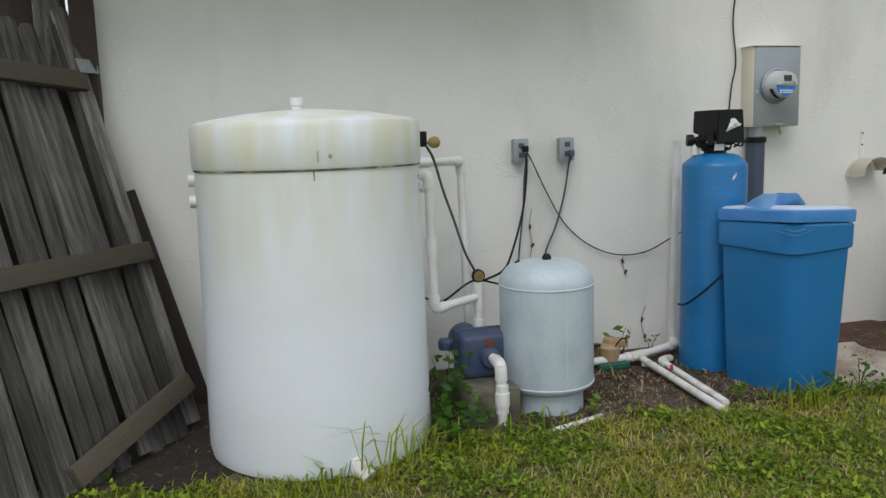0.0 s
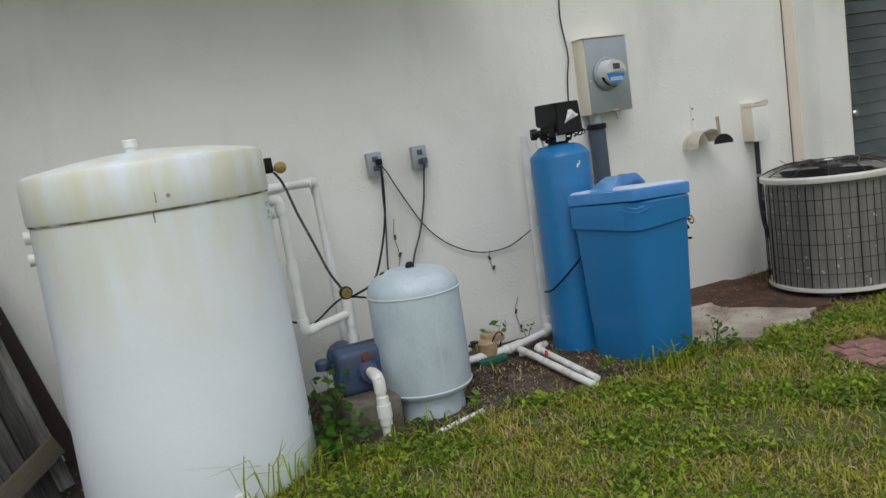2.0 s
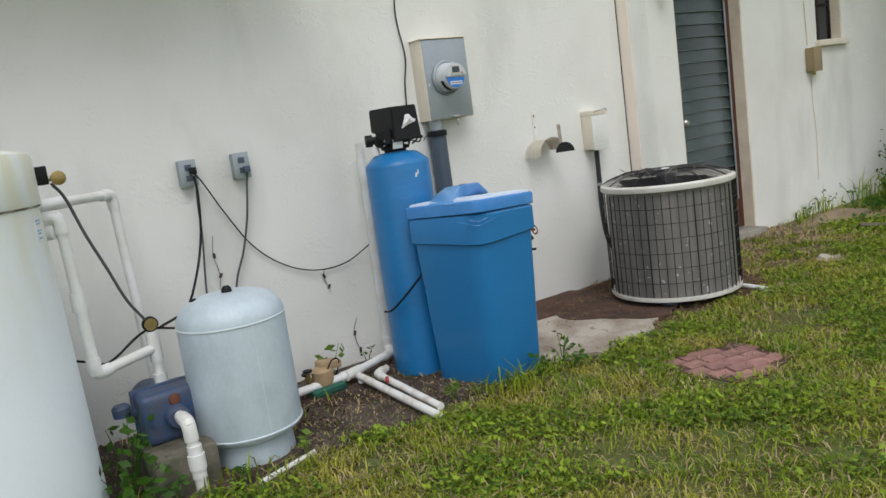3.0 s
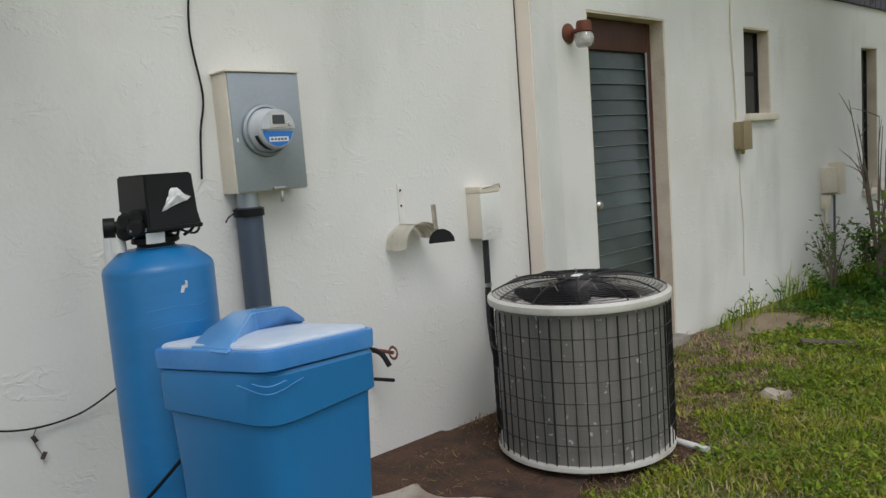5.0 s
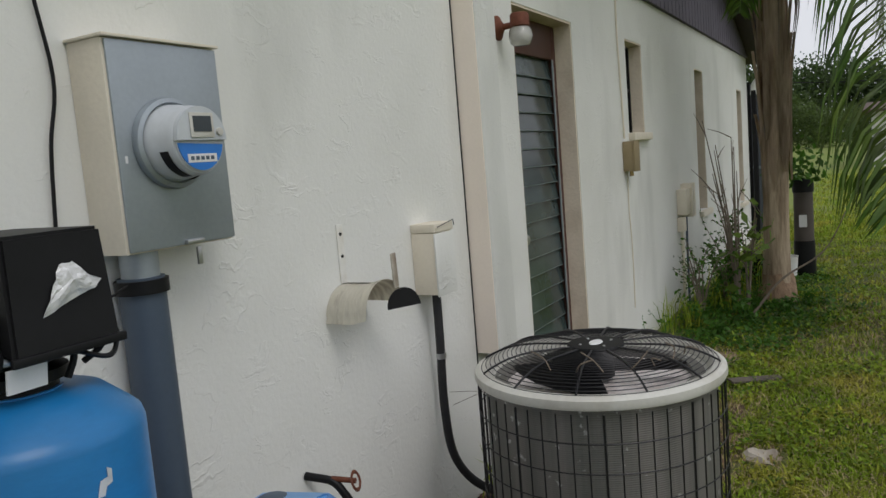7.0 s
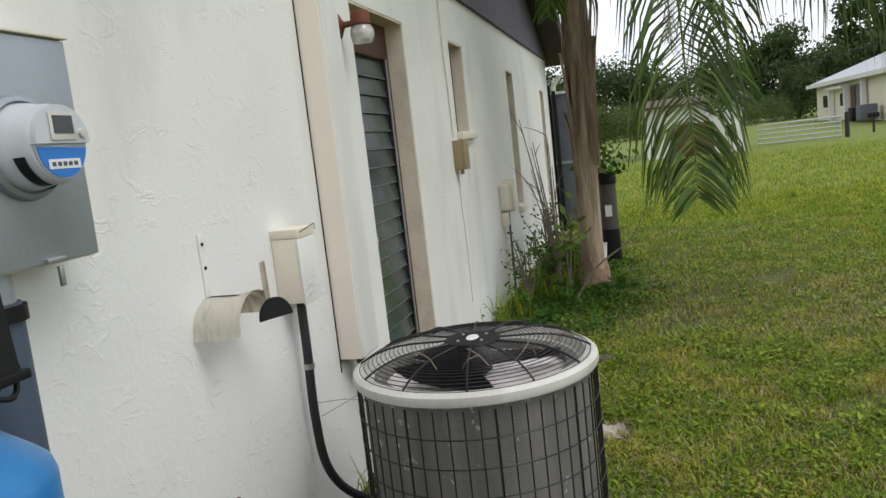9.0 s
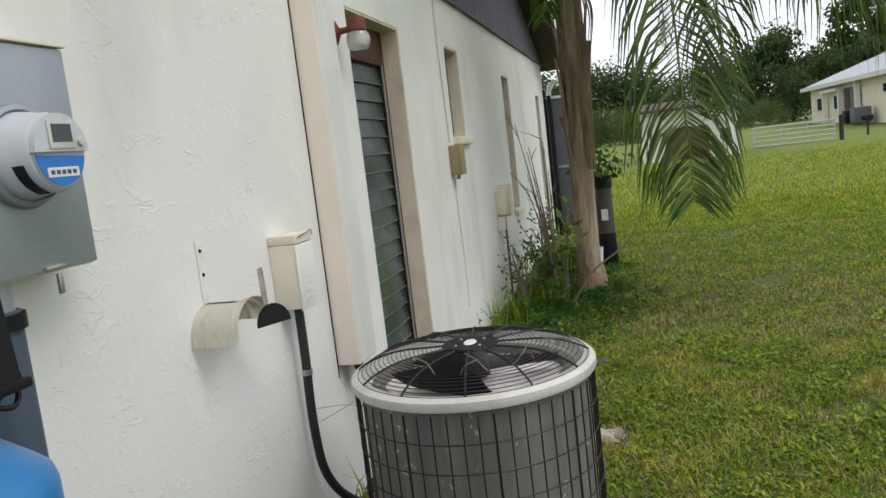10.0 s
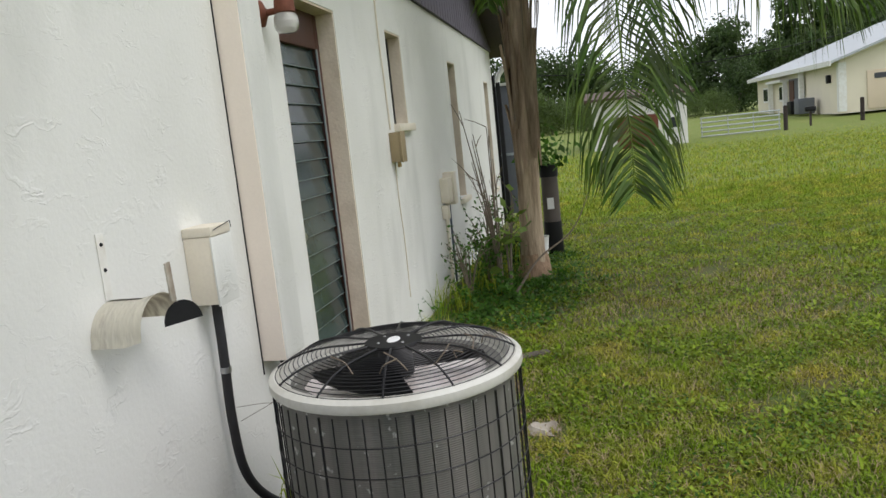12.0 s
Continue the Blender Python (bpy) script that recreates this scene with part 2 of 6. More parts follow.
def fin_mat():
    """Weathered aluminium coil: fine level ribs, upright bands of grime, pale specks."""
    m = mat("condenser_fins", (0.235, 0.222, 0.205), 0.55, 0.2, var=0.2, scale=4, other=(0.13, 0.135, 0.118), amount=0.5, stretch=(3.5, 3.5, 0.25), bscale=30)
    n, l = m.node_tree.nodes, m.node_tree.links
    b = n["Principled BSDF"]
    tc, rib, spot = n.new("ShaderNodeTexCoord"), n.new("ShaderNodeTexWave"), n.new("ShaderNodeTexNoise")
    rib.bands_direction = "Z"
    rib.inputs["Scale"].default_value, rib.inputs["Distortion"].default_value = 48, 0.6
    spot.inputs["Scale"].default_value, spot.inputs["Detail"].default_value = 26, 3
    cut, mix, tone = n.new("ShaderNodeMapRange"), n.new("ShaderNodeMix"), n.new("ShaderNodeMix")
    cut.inputs["From Min"].default_value, cut.inputs["From Max"].default_value = 0.655, 0.72
    mix.data_type = tone.data_type = "RGBA"
    tone.blend_type = "MULTIPLY"
    tone.inputs["Factor"].default_value = 0.14
    mix.inputs["B"].default_value = (0.55, 0.55, 0.53, 1)
    bp = n.new("ShaderNodeBump")
    bp.inputs["Strength"].default_value, bp.inputs["Distance"].default_value = 0.3, 0.003
    l.new(tc.outputs["Object"], rib.inputs["Vector"])
    l.new(tc.outputs["Object"], spot.inputs["Vector"])
    l.new(spot.outputs["Fac"], cut.inputs["Value"])
    l.new(b.inputs["Base Color"].links[0].from_socket, tone.inputs["A"])
    l.new(rib.outputs["Color"], tone.inputs["B"])
    l.new(tone.outputs["Result"], mix.inputs["A"])
    l.new(cut.outputs["Result"], mix.inputs["Factor"])
    l.new(mix.outputs["Result"], b.inputs["Base Color"])
    l.new(rib.outputs["Fac"], bp.inputs["Height"])
    l.new(bp.outputs["Normal"], b.inputs["Normal"])
    return m


FINS = fin_mat()
# near-white so that the inside of the unit looks lit
INNERFIN = mat("lit_inner_metal", (0.80, 0.75, 0.73), 0.5, 0.0, var=0.15, scale=9, other=(0.6, 0.52, 0.48), amount=0.2)
ACWHITE = mat("unit_trim", (0.62, 0.61, 0.56), 0.4, var=0.12, scale=9, other=(0.50, 0.48, 0.42), amount=0.2)
WIRE = mat("black_wire", (0.02, 0.02, 0.022), 0.4, 0.3, var=0.2)
PUMPBLUE = mat("faded_blue_paint", (0.035, 0.075, 0.17), 0.5, var=0.3, scale=12, other=(0.07, 0.075, 0.10), amount=0.7, bump=0.15)
CONCRETE = mat("concrete", (0.33, 0.31, 0.27), 0.9, var=0.25, scale=6, other=(0.20, 0.18, 0.15), bump=0.3)
SLAB = mat("slab_concrete", (0.43, 0.39, 0.33), 0.9, var=0.3, scale=4.5, other=(0.20, 0.15, 0.11), amount=0.4, bump=0.25)
SOIL = mat("soil", (0.10, 0.077, 0.06), 0.95, var=0.6, scale=5, other=(0.028, 0.02, 0.015), amount=0.7, bump=1.0, bscale=50)
DIRT = mat("brown_dirt", (0.16, 0.105, 0.07), 0.95, var=0.5, scale=7, other=(0.075, 0.05, 0.035), bump=0.9, bscale=55)
SAND = mat("sandy_soil", (0.26, 0.20, 0.13), 0.95, var=0.3, scale=5, other=(0.17, 0.125, 0.08), bump=0.6, bscale=50)
GROUND = mat("lawn_soil", (0.13, 0.18, 0.022), 0.95, var=0.4, scale=1.2, other=(0.16, 0.18, 0.035), bump=0.8, bscale=45)
CORDGREY = mat("grey_cord", (0.075, 0.075, 0.08), 0.55, var=0.15, scale=12)
MULCH = mat("mulch", (0.095, 0.05, 0.03), 0.95, var=0.6, scale=9, other=(0.035, 0.022, 0.015), bump=1.0, bscale=70)
BRICK = mat("red_paver", (0.34, 0.18, 0.155), 0.85, var=0.3, scale=14, other=(0.20, 0.10, 0.085), bump=0.3, per_object=0.18)
GRASS = leafy(mat("grass_blades", (0.19, 0.29, 0.018), 0.6, var=0.3, scale=3.2, other=(0.42, 0.38, 0.06), amount=0.4, island=0.55, Specular_IOR_Level=0.2))
THATCH = mat("lawn_thatch", (0.10, 0.085, 0.028), 0.95, var=0.5, scale=4, other=(0.07, 0.12, 0.016), bump=0.8, bscale=70)
COVER = leafy(mat("creeping_leaves", (0.25, 0.335, 0.028), 0.55, var=0.3, scale=4, other=(0.13, 0.22, 0.018), island=0.5, Specular_IOR_Level=0.25))
NEEDLE = mat("pine_needles", (0.19, 0.10, 0.055), 0.85, var=0.4, scale=6, island=0.5)
DRYGRASS = mat("dry_litter", (0.40, 0.31, 0.16), 0.8, var=0.4, scale=4, island=0.4)
WEED = leafy(mat("weed_leaves", (0.065, 0.16, 0.018), 0.5, var=0.3, scale=8, island=0.4, Specular_IOR_Level=0.25))
YELLOWLEAF = leafy(mat("yellow_green_leaves", (0.16, 0.26, 0.03), 0.5, var=0.3, scale=8, island=0.3))
TWIG = mat("bare_twigs", (0.20, 0.16, 0.12), 0.8, var=0.3, scale=12)
BARK = mat("palm_bark", (0.52, 0.41, 0.29), 0.9, var=0.45, scale=6, stretch=(3, 3, 0.4), bump=0.9, bscale=25, other=(0.22, 0.15, 0.095), amount=0.35, per_object=0.2)
FROND = leafy(mat("palm_leaflets", (0.065, 0.145, 0.015), 0.33, var=0.35, scale=3, island=0.6, other=(0.125, 0.17, 0.025)))
FOLIAGE = leafy(mat("tree_leaves", (0.045, 0.085, 0.022), 0.6, var=0.3, scale=0.6, island=0.45, other=(0.065, 0.10, 0.025)))
LIGHTFOLIAGE = leafy(mat("bush_leaves", (0.09, 0.14, 0.03), 0.6, var=0.3, scale=0.6, island=0.4))
TREEBARK = mat("tree_bark", (0.12, 0.10, 0.08), 0.9, var=0.3, scale=4, bump=0.5)
BEIGEWALL = mat("beige_house_paint", (0.72, 0.67, 0.54), 0.85, var=0.06, scale=1)
WHITEWALL = mat("white_shed_paint", (0.72, 0.71, 0.68), 0.8, var=0.08, scale=1)
METALROOF = mat("grey_metal_roof", (0.42, 0.45, 0.47), 0.45, 0.3, var=0.1, scale=2)
BROWNROOF = mat("brown_shingles", (0.10, 0.07, 0.055), 0.9, var=0.3, scale=6)
GATEMETAL = mat("grey_gate_tube", (0.40, 0.43, 0.45), 0.45, 0.2, var=0.1, scale=3)
DARKGLASS = mat("dark_glass", (0.03, 0.035, 0.04), 0.08, var=0.1)
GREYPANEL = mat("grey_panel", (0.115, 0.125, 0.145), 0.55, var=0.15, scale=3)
BRASS = mat("brass", (0.35, 0.26, 0.10), 0.45, 0.7, var=0.25, scale=20)
TANBODY = mat("tan_plastic", (0.42, 0.30, 0.17), 0.6, var=0.25, scale=18)
GREEN = mat("green_plastic", (0.02, 0.12, 0.08), 0.5, var=0.25, scale=18)
RED = mat("red_plastic", (0.42, 0.03, 0.025), 0.5, var=0.2, scale=18)


def glass_mat(name, tint, rough):
    m = bpy.data.materials.new(name)
    m.use_nodes = True
    b = m.node_tree.nodes["Principled BSDF"]
    b.inputs["Base Color"].default_value = (*tint, 1)
    b.inputs["Roughness"].default_value = rough
    b.inputs["Transmission Weight"].default_value = 0.85
    return m


JALOUSIE = mat("frosted_jalousie_glass", (0.03, 0.048, 0.046), 0.16, var=0.3, scale=2.0, other=(0.075, 0.10, 0.10), amount=0.4, per_object=0.2)
GLASSEDGE = mat("ground_glass_edge", (0.15, 0.19, 0.18), 0.4, var=0.15)
JARGLASS = glass_mat("ribbed_lamp_glass", (0.85, 0.85, 0.8), 0.12)


# ---- mesh helpers ----
def link(name, bm, material, parent=None, label="", smooth=38):
    me = bpy.data.meshes.new(name)
    bmesh.ops.recalc_face_normals(bm, faces=bm.faces)
    bm.to_mesh(me)
    bm.free()
    me.materials.append(material)
    if smooth:
        me.polygons.foreach_set("use_smooth", [True] * len(me.polygons))
        me.set_sharp_from_angle(angle=radians(smooth))
    ob = new(name, me)
    if parent:
        ob.parent = parent
    if label:
        ob["label"] = label
    return ob


def part(name, bm, material, parent, label="", smooth=38):
    return link(name, bm, material, parent, label, smooth)


def thing(name, x, y, z, label, category, group="", kind="", yaw=0.0):
    e = new(name)
    e.empty_display_size = 0.1
    e.matrix_world = pose(x, y, z, 0, 0, yaw)
    return tagged(e, label, category, group, kind)


def block(x0, x1, y0, y1, z0, z1, bevel=0.0, seg=2, m=None):
    bm = bmesh.new()
    bmesh.ops.create_cube(bm, size=1, matrix=Matrix.Translation(((x0 + x1) / 2, (y0 + y1) / 2, (z0 + z1) / 2)) @ Matrix.Diagonal((x1 - x0, y1 - y0, z1 - z0, 1)))
    if bevel:
        bmesh.ops.bevel(bm, geom=bm.edges, offset=bevel, segments=seg, affect="EDGES", profile=0.6)
    if m:
        bmesh.ops.transform(bm, matrix=m, verts=bm.verts)
    return bm


def lathe(profile, seg=48, m=None):
    """A solid turned round z from (radius, height) pairs."""
    bm = bmesh.new()
    rings = []
    for r, z in profile:
        if r < 1e-5:
            rings.append([bm.verts.new((0, 0, z))])
        else:
            rings.append([bm.verts.new((r * math.cos(2 * math.pi * i / seg), r * math.sin(2 * math.pi * i / seg), z)) for i in range(seg)])
    for a, b in zip(rings, rings[1:]):
        for i in range(seg):
            j = (i + 1) % seg
            if len(a) == 1 and len(b) == 1:
                continue
            if len(a) == 1:
                bm.faces.new((a[0], b[i], b[j]))
            elif len(b) == 1:
                bm.faces.new((a[i], a[j], b[0]))
            else:
                bm.faces.new((a[i], a[j], b[j], b[i]))
    if m:
        bmesh.ops.transform(bm, matrix=m, verts=bm.verts)
    return bm


def smooth_path(pts, n=8):
    """Catmull-Rom through the points."""
    p = [Vector(q) for q in pts]
    p = [2 * p[0] - p[1], *p, 2 * p[-1] - p[-2]]
    out = []
    for a, b, c, d in zip(p, p[1:], p[2:], p[3:]):
        for i in range(n):
            t = i / n
            out.append(0.5 * (2 * b + (c - a) * t + (2 * a - 5 * b + 4 * c - d) * t * t + (3 * b - a - 3 * c + d) * t ** 3))
    out.append(p[-2])
    return out


def tube(pts, r, seg=8, bm=None, taper=None):
    """A round bar along the points; taper gives the last radius."""
    bm = bm or bmesh.new()
    p = [Vector(q) for q in pts]
    prev, ring, side = None, None, None
    for i, q in enumerate(p):
        d = (p[min(i + 1, len(p) - 1)] - p[max(i - 1, 0)]).normalized()
        if side is None:
            side = d.cross(Vector((0, 0, 1)) if abs(d.z) < 0.9 else Vector((1, 0, 0))).normalized()
        side = (side - d * side.dot(d)).normalized()
        up = d.cross(side)
        rr = r if taper is None else r + (taper - r) * i / (len(p) - 1)
        ring = [bm.verts.new(q + rr * (math.cos(2 * math.pi * k / seg) * side + math.sin(2 * math.pi * k / seg) * up)) for k in range(seg)]
        if prev:
            for k in range(seg):
                bm.faces.new((prev[k], prev[(k + 1) % seg], ring[(k + 1) % seg], ring[k]))
        else:
            bm.faces.new(ring[::-1])
        prev = ring
    bm.faces.new(ring)
    return bm


def bent(pts, r, n=5):
    """The points with their corners rounded by the radius r."""
    p = [Vector(q) for q in pts]
    out = [p[0]]
    for a, b, c in zip(p, p[1:], p[2:]):
        u, v = (a - b).normalized(), (c - b).normalized()
        s, e = b + u * r, b + v * r
        for i in range(n + 1):
            t = i / n
            out.append((1 - t) ** 2 * s + 2 * t * (1 - t) * b + t * t * e)
    out.append(p[-1])
    return out


def pvc(parent, pts, r, material=None, label=""):
    """A pipe run: straight lengths with a thicker elbow fitting at each corner."""
    material = material or PVC
    p = [Vector(q) for q in pts]
    for a, b in zip(p, p[1:]):
        part("pipe", tube([a, b], r, 14), material, parent, label)
    for a, b, c in zip(p, p[1:], p[2:]):
        u, v = (a - b).normalized(), (c - b).normalized()
        e = bent([b + u * r * 3.2, b, b + v * r * 3.2], r * 1.6, 6)
        part("elbow", tube(e, r * 1.25, 14), material, parent, label)


def sleeve(parent, at, axis, r, length, material=None, name="coupling"):
    material = material or PVC
    a, d = Vector(at), Vector(axis).normalized() * length / 2
    part(name, tube([a - d, a + d], r, 14), material, parent)


def soft(bm, scale, size, seed=0.0):
    """Uneven the surface a little."""
    for v in bm.verts:
        v.co += noise.noise_vector(v.co * scale + Vector((seed, 0, 0))) * size
    return bm


def sheet(name, outline, z, material, label, category, jag=0.04, kind="structure", bumps=0.0):
    """A thin ground patch with a ragged outline."""
    bm = bmesh.new()
    pts = []
    for a, b in zip(outline, outline[1:] + outline[:1]):
        for i in range(10):
            t = i / 10
            q = Vector((a[0] + (b[0] - a[0]) * t, a[1] + (b[1] - a[1]) * t, 0))
            w = noise.noise_vector(q * 5)
            pts.append(q + Vector((w.x, w.y, 0)) * jag)
    top = [bm.verts.new((q.x, q.y, z)) for q in pts]
    low = [bm.verts.new((q.x, q.y, -0.05)) for q in pts]
    bm.faces.new(top)
    for i in range(len(pts)):
        j = (i + 1) % len(pts)
        bm.faces.new((low[i], low[j], top[j], top[i]))
    return tagged(link(name, bm, material, smooth=0), label, category, kind=kind)


# ---- the house wall ----
WALL_X0, WALL_X1, WALL_TOP, WALL_T = -0.34, 13.3, 2.48, 0.2
OPENINGS = [(5.45, 6.28, 0.05, 2.13), (7.36, 7.79, 1.51, 2.15), (9.72, 10.14, 0.74, 2.11), (12.35, 12.75, 0.6, 2.03)]


def wall_with_openings(x0, x1, z0, z1, thick, holes):
    xs = sorted({x0, x1, *[h[0] for h in holes], *[h[1] for h in holes]})
    zs = sorted({z0, z1, *[h[2] for h in holes], *[h[3] for h in holes]})
    bm = bmesh.new()
    vs = {}

    def vert(x, y, z):
        return vs.setdefault((x, y, z), None) or vs.update({(x, y, z): bm.verts.new((x, y, z))}) or vs[(x, y, z)]

    def solid(i, j):
        if not (0 <= i < len(xs) - 1 and 0 <= j < len(zs) - 1):
            return False
        cx, cz = (xs[i] + xs[i + 1]) / 2, (zs[j] + zs[j + 1]) / 2
        return not any(h[0] < cx < h[1] and h[2] < cz < h[3] for h in holes)

    for i in range(len(xs) - 1):
        for j in range(len(zs) - 1):
            if not solid(i, j):
                continue
            a, b, c, d = xs[i], xs[i + 1], zs[j], zs[j + 1]
            for y in (0.0, thick):
                bm.faces.new([vert(a, y, c), vert(b, y, c), vert(b, y, d), vert(a, y, d)])
            for k, (p, q) in {(-1, 0): ((a, c), (a, d)), (1, 0): ((b, c), (b, d)), (0, -1): ((a, c), (b, c)), (0, 1): ((a, d), (b, d))}.items():
                if not solid(i + k[0], j + k[1]):
                    bm.faces.new([vert(p[0], 0.0, p[1]), vert(q[0], 0.0, q[1]), vert(q[0], thick, q[1]), vert(p[0], thick, p[1])])
    return bm


tagged(link("wall_south", wall_with_openings(WALL_X0, WALL_X1, -0.3, WALL_TOP, WALL_T, OPENINGS), STUCCO, smooth=0), "cream white hand-trowelled stucco house wall", "wall", kind="structure")
for nm, (a, b, c, d) in {"wall_west": (WALL_X0, WALL_X0 + 0.2, WALL_T, 9.0), "wall_east": (WALL_X1 - 0.2, WALL_X1, WALL_T, 9.0), "wall_north": (WALL_X0, WALL_X1, 9.0, 9.2)}.items():
    tagged(link(nm, block(a, b, c, d, -0.3, WALL_TOP), STUCCO, smooth=0), "cream white stucco house wall", "wall", kind="structure")
tagged(link("ceiling", block(WALL_X0 + 0.21, WALL_X1 - 0.21, WALL_T + 0.01, 8.99, 2.4, 2.46), WHITEWALL, smooth=0), "plain white ceiling inside the house", "ceiling", kind="structure")
tagged(link("floor", block(WALL_X0 + 0.21, WALL_X1 - 0.21, WALL_T + 0.01, 8.99, -0.05, 0.05), CONCRETE, smooth=0), "plain concrete floor inside the house", "floor", kind="structure")

# beige reveals that line the openings
for i, (a, b, c, d) in enumerate(OPENINGS):
    rv = thing(f"trim_{i + 1}", 0, 0, 0, "beige painted stucco reveal of an opening", "trim", kind="structure")
    part("jamb", block(b - 0.012, b + 0.001, 0.004, 0.13, c, d), REVEAL, rv, smooth=0)
    part("jamb", block(a - 0.001, a + 0.012, 0.004, 0.13, c, d), REVEAL, rv, smooth=0)
    part("head", block(a + 0.012, b - 0.012, 0.004, 0.13, d - 0.012, d + 0.001), REVEAL, rv, smooth=0)

# boxed-out stucco chase beside the door, open at its lower end
chase = thing("wall_chase", 0, 0, 0, "boxed-out stucco chase on the wall beside the door", "wall", kind="structure")
bm = block(4.845, 5.03, -0.105, -0.001, 0.60, WALL_TOP, 0.012, 3)
part("body", bm, STUCCO, chase)
part("side_face", block(4.838, 4.8445, -0.098, -0.001, 0.603, WALL_TOP), CHASE, chase, "beige painted side face", smooth=0)
crack = [(4.834 + 0.004 * noise.noise(Vector((0, 0, z * 0.1 * 6))), -0.001, 0.55 + z * 0.1) for z in range(20)]
part("crack", tube(crack, 0.0034, 5), BLACK, chase, "dark open joint")
part("line", tube(bent([(4.93, -0.05, 0.72), (4.93, -0.05, 0.56), (4.98, -0.12, 0.5), (5.0, -0.2, 0.2)], 0.04), 0.022, 10), RUBBER, chase, "black insulated refrigerant line")

# ---- gable siding and roof ----
gable = thing("gable", 0, 0, 0, "purple-brown vertical board siding on the gable", "gable", kind="structure")
PEAK_X, SLOPE = 6.5, 0.33


def roof_z(x):
    return 2.30 + SLOPE * (PEAK_X - WALL_X0 - abs(x - PEAK_X)) + 0.18


board = 0.14
x = WALL_X0
while x < WALL_X1 - 0.02:
    w = min(board, WALL_X1 - x)
    h0, h1 = roof_z(x + 0.004), roof_z(x + w - 0.004)
    bm = bmesh.new()
    lo = [bm.verts.new((x + 0.007 + (w - 0.014) * k, y, 2.482)) for k, y in ((0, -0.03), (1, -0.03), (1, 0.02), (0, 0.02))]
    hi = [bm.verts.new((v.co.x, v.co.y, max(2.49, h0 if k in (0, 3) else h1))) for k, v in enumerate(lo)]
    bm.faces.new(lo), bm.faces.new(hi)
    for k in range(4):
        bm.faces.new((lo[k], lo[(k + 1) % 4], hi[(k + 1) % 4], hi[k]))
    part("siding_board", bm, SIDING, gable, smooth=0)
    x += board
part("backing", block(WALL_X0, WALL_X1, 0.021, 0.1, 2.482, 2.6), FASCIA, gable, smooth=0)

roof = thing("roof", 0, 0, 0, "low gable roof with dark overhanging eaves", "roof", kind="structure")
OVER, EAVE = 0.30, 0.20
for sgn in (-1, 1):
    xe = PEAK_X + sgn * (PEAK_X - WALL_X0 + EAVE)
    ze = roof_z(xe)
    bm = bmesh.new()
    for y in (-OVER, 9.6):
        for (xx, zz) in ((PEAK_X, roof_z(PEAK_X)), (xe, ze), (xe, ze + 0.14), (PEAK_X, roof_z(PEAK_X) + 0.14)):
            bm.verts.new((xx, y, zz))
    v = list(bm.verts)
    for f in ((0, 1, 2, 3), (4, 5, 6, 7), (0, 1, 5, 4), (1, 2, 6, 5), (2, 3, 7, 6), (3, 0, 4, 7)):
        bm.faces.new([v[k] for k in f])
    part("roof_slope", bm, FASCIA, roof, smooth=0)
    bm = bmesh.new()
    for y in (-OVER - 0.03, -OVER - 0.002):
        for (xx, zz) in ((PEAK_X, roof_z(PEAK_X) - 0.06), (xe, ze - 0.06), (xe, ze + 0.16), (PEAK_X, roof_z(PEAK_X) + 0.16)):
            bm.verts.new((xx, y, zz))
    v = list(bm.verts)
    for f in ((0, 1, 2, 3), (4, 5, 6, 7), (0, 1, 5, 4), (1, 2, 6, 5), (2, 3, 7, 6), (3, 0, 4, 7)):
        bm.faces.new([v[k] for k in f])
    part("rake_board", bm, FASCIA, roof, smooth=0)

# out of view; added and sized to shade the wall's upper left
eave = thing("eave", 0, 0, 0, "unseen dark eave added to shade the near end of the wall", "eave", kind="structure")
part("soffit", block(-0.9, 2.3, -0.62, -0.032, 2.50, 2.54), FASCIA, eave, smooth=0)
part("fascia", block(-0.9, 2.3, -0.65, -0.621, 2.44, 2.60), FASCIA, eave, smooth=0)

# ---- door with jalousie glass ----
door = thing("door_1", 0, 0, 0, "brown wooden door with frosted jalousie glass louvres, closed", "door", kind="structure")
dx0, dx1, dz0, dz1 = 5.465, 6.265, 0.06, 2.115
for nm, b in {"stile": (dx1 - 0.055, dx1, 0.10, 0.145, dz0, dz1), "rail": (dx0 + 0.10, dx1 - 0.0555, 0.10, 0.145, 1.93, dz1), "bottom_rail": (dx0 + 0.10, dx1 - 0.0555, 0.10, 0.145, dz0, 0.30)}.items():
    part(nm, block(*b, 0.004), DOORWOOD, door)
part("stile", block(dx0, dx0 + 0.0995, 0.10, 0.145, dz0, dz1, 0.004), DOORWOOD, door)
part("glazing_channel", block(dx1 - 0.075, dx1 - 0.056, 0.092, 0.099, 0.30, 1.93, 0.002), GALV, door)
n_l, z0, z1 = 17, 0.30, 1.93
for i in range(n_l):
    zc = z0 + (i + 0.5) * (z1 - z0) / n_l
    part("louvre", block(dx0 + 0.10, dx1 - 0.058, -0.003, 0.003, -0.056, 0.056, 0.001, 1, pose(0, 0.122, zc, -9)), JALOUSIE, door, smooth=0)
    part("louvre_edge", block(dx0 + 0.10, dx1 - 0.058, -0.0032, 0.0032, -0.0605, -0.0565, m=pose(0, 0.122, zc, -9)), GLASSEDGE, door, "pale ground glass edge", smooth=0)
part("knob", lathe([(0, -0.01), (0.012, -0.01), (0.012, 0.02), (0.028, 0.03), (0.03, 0.05), (0.02, 0.062), (0, 0.064)], 20, pose(dx0 + 0.095, 0.10, 0.99, 90)), STEEL, door)
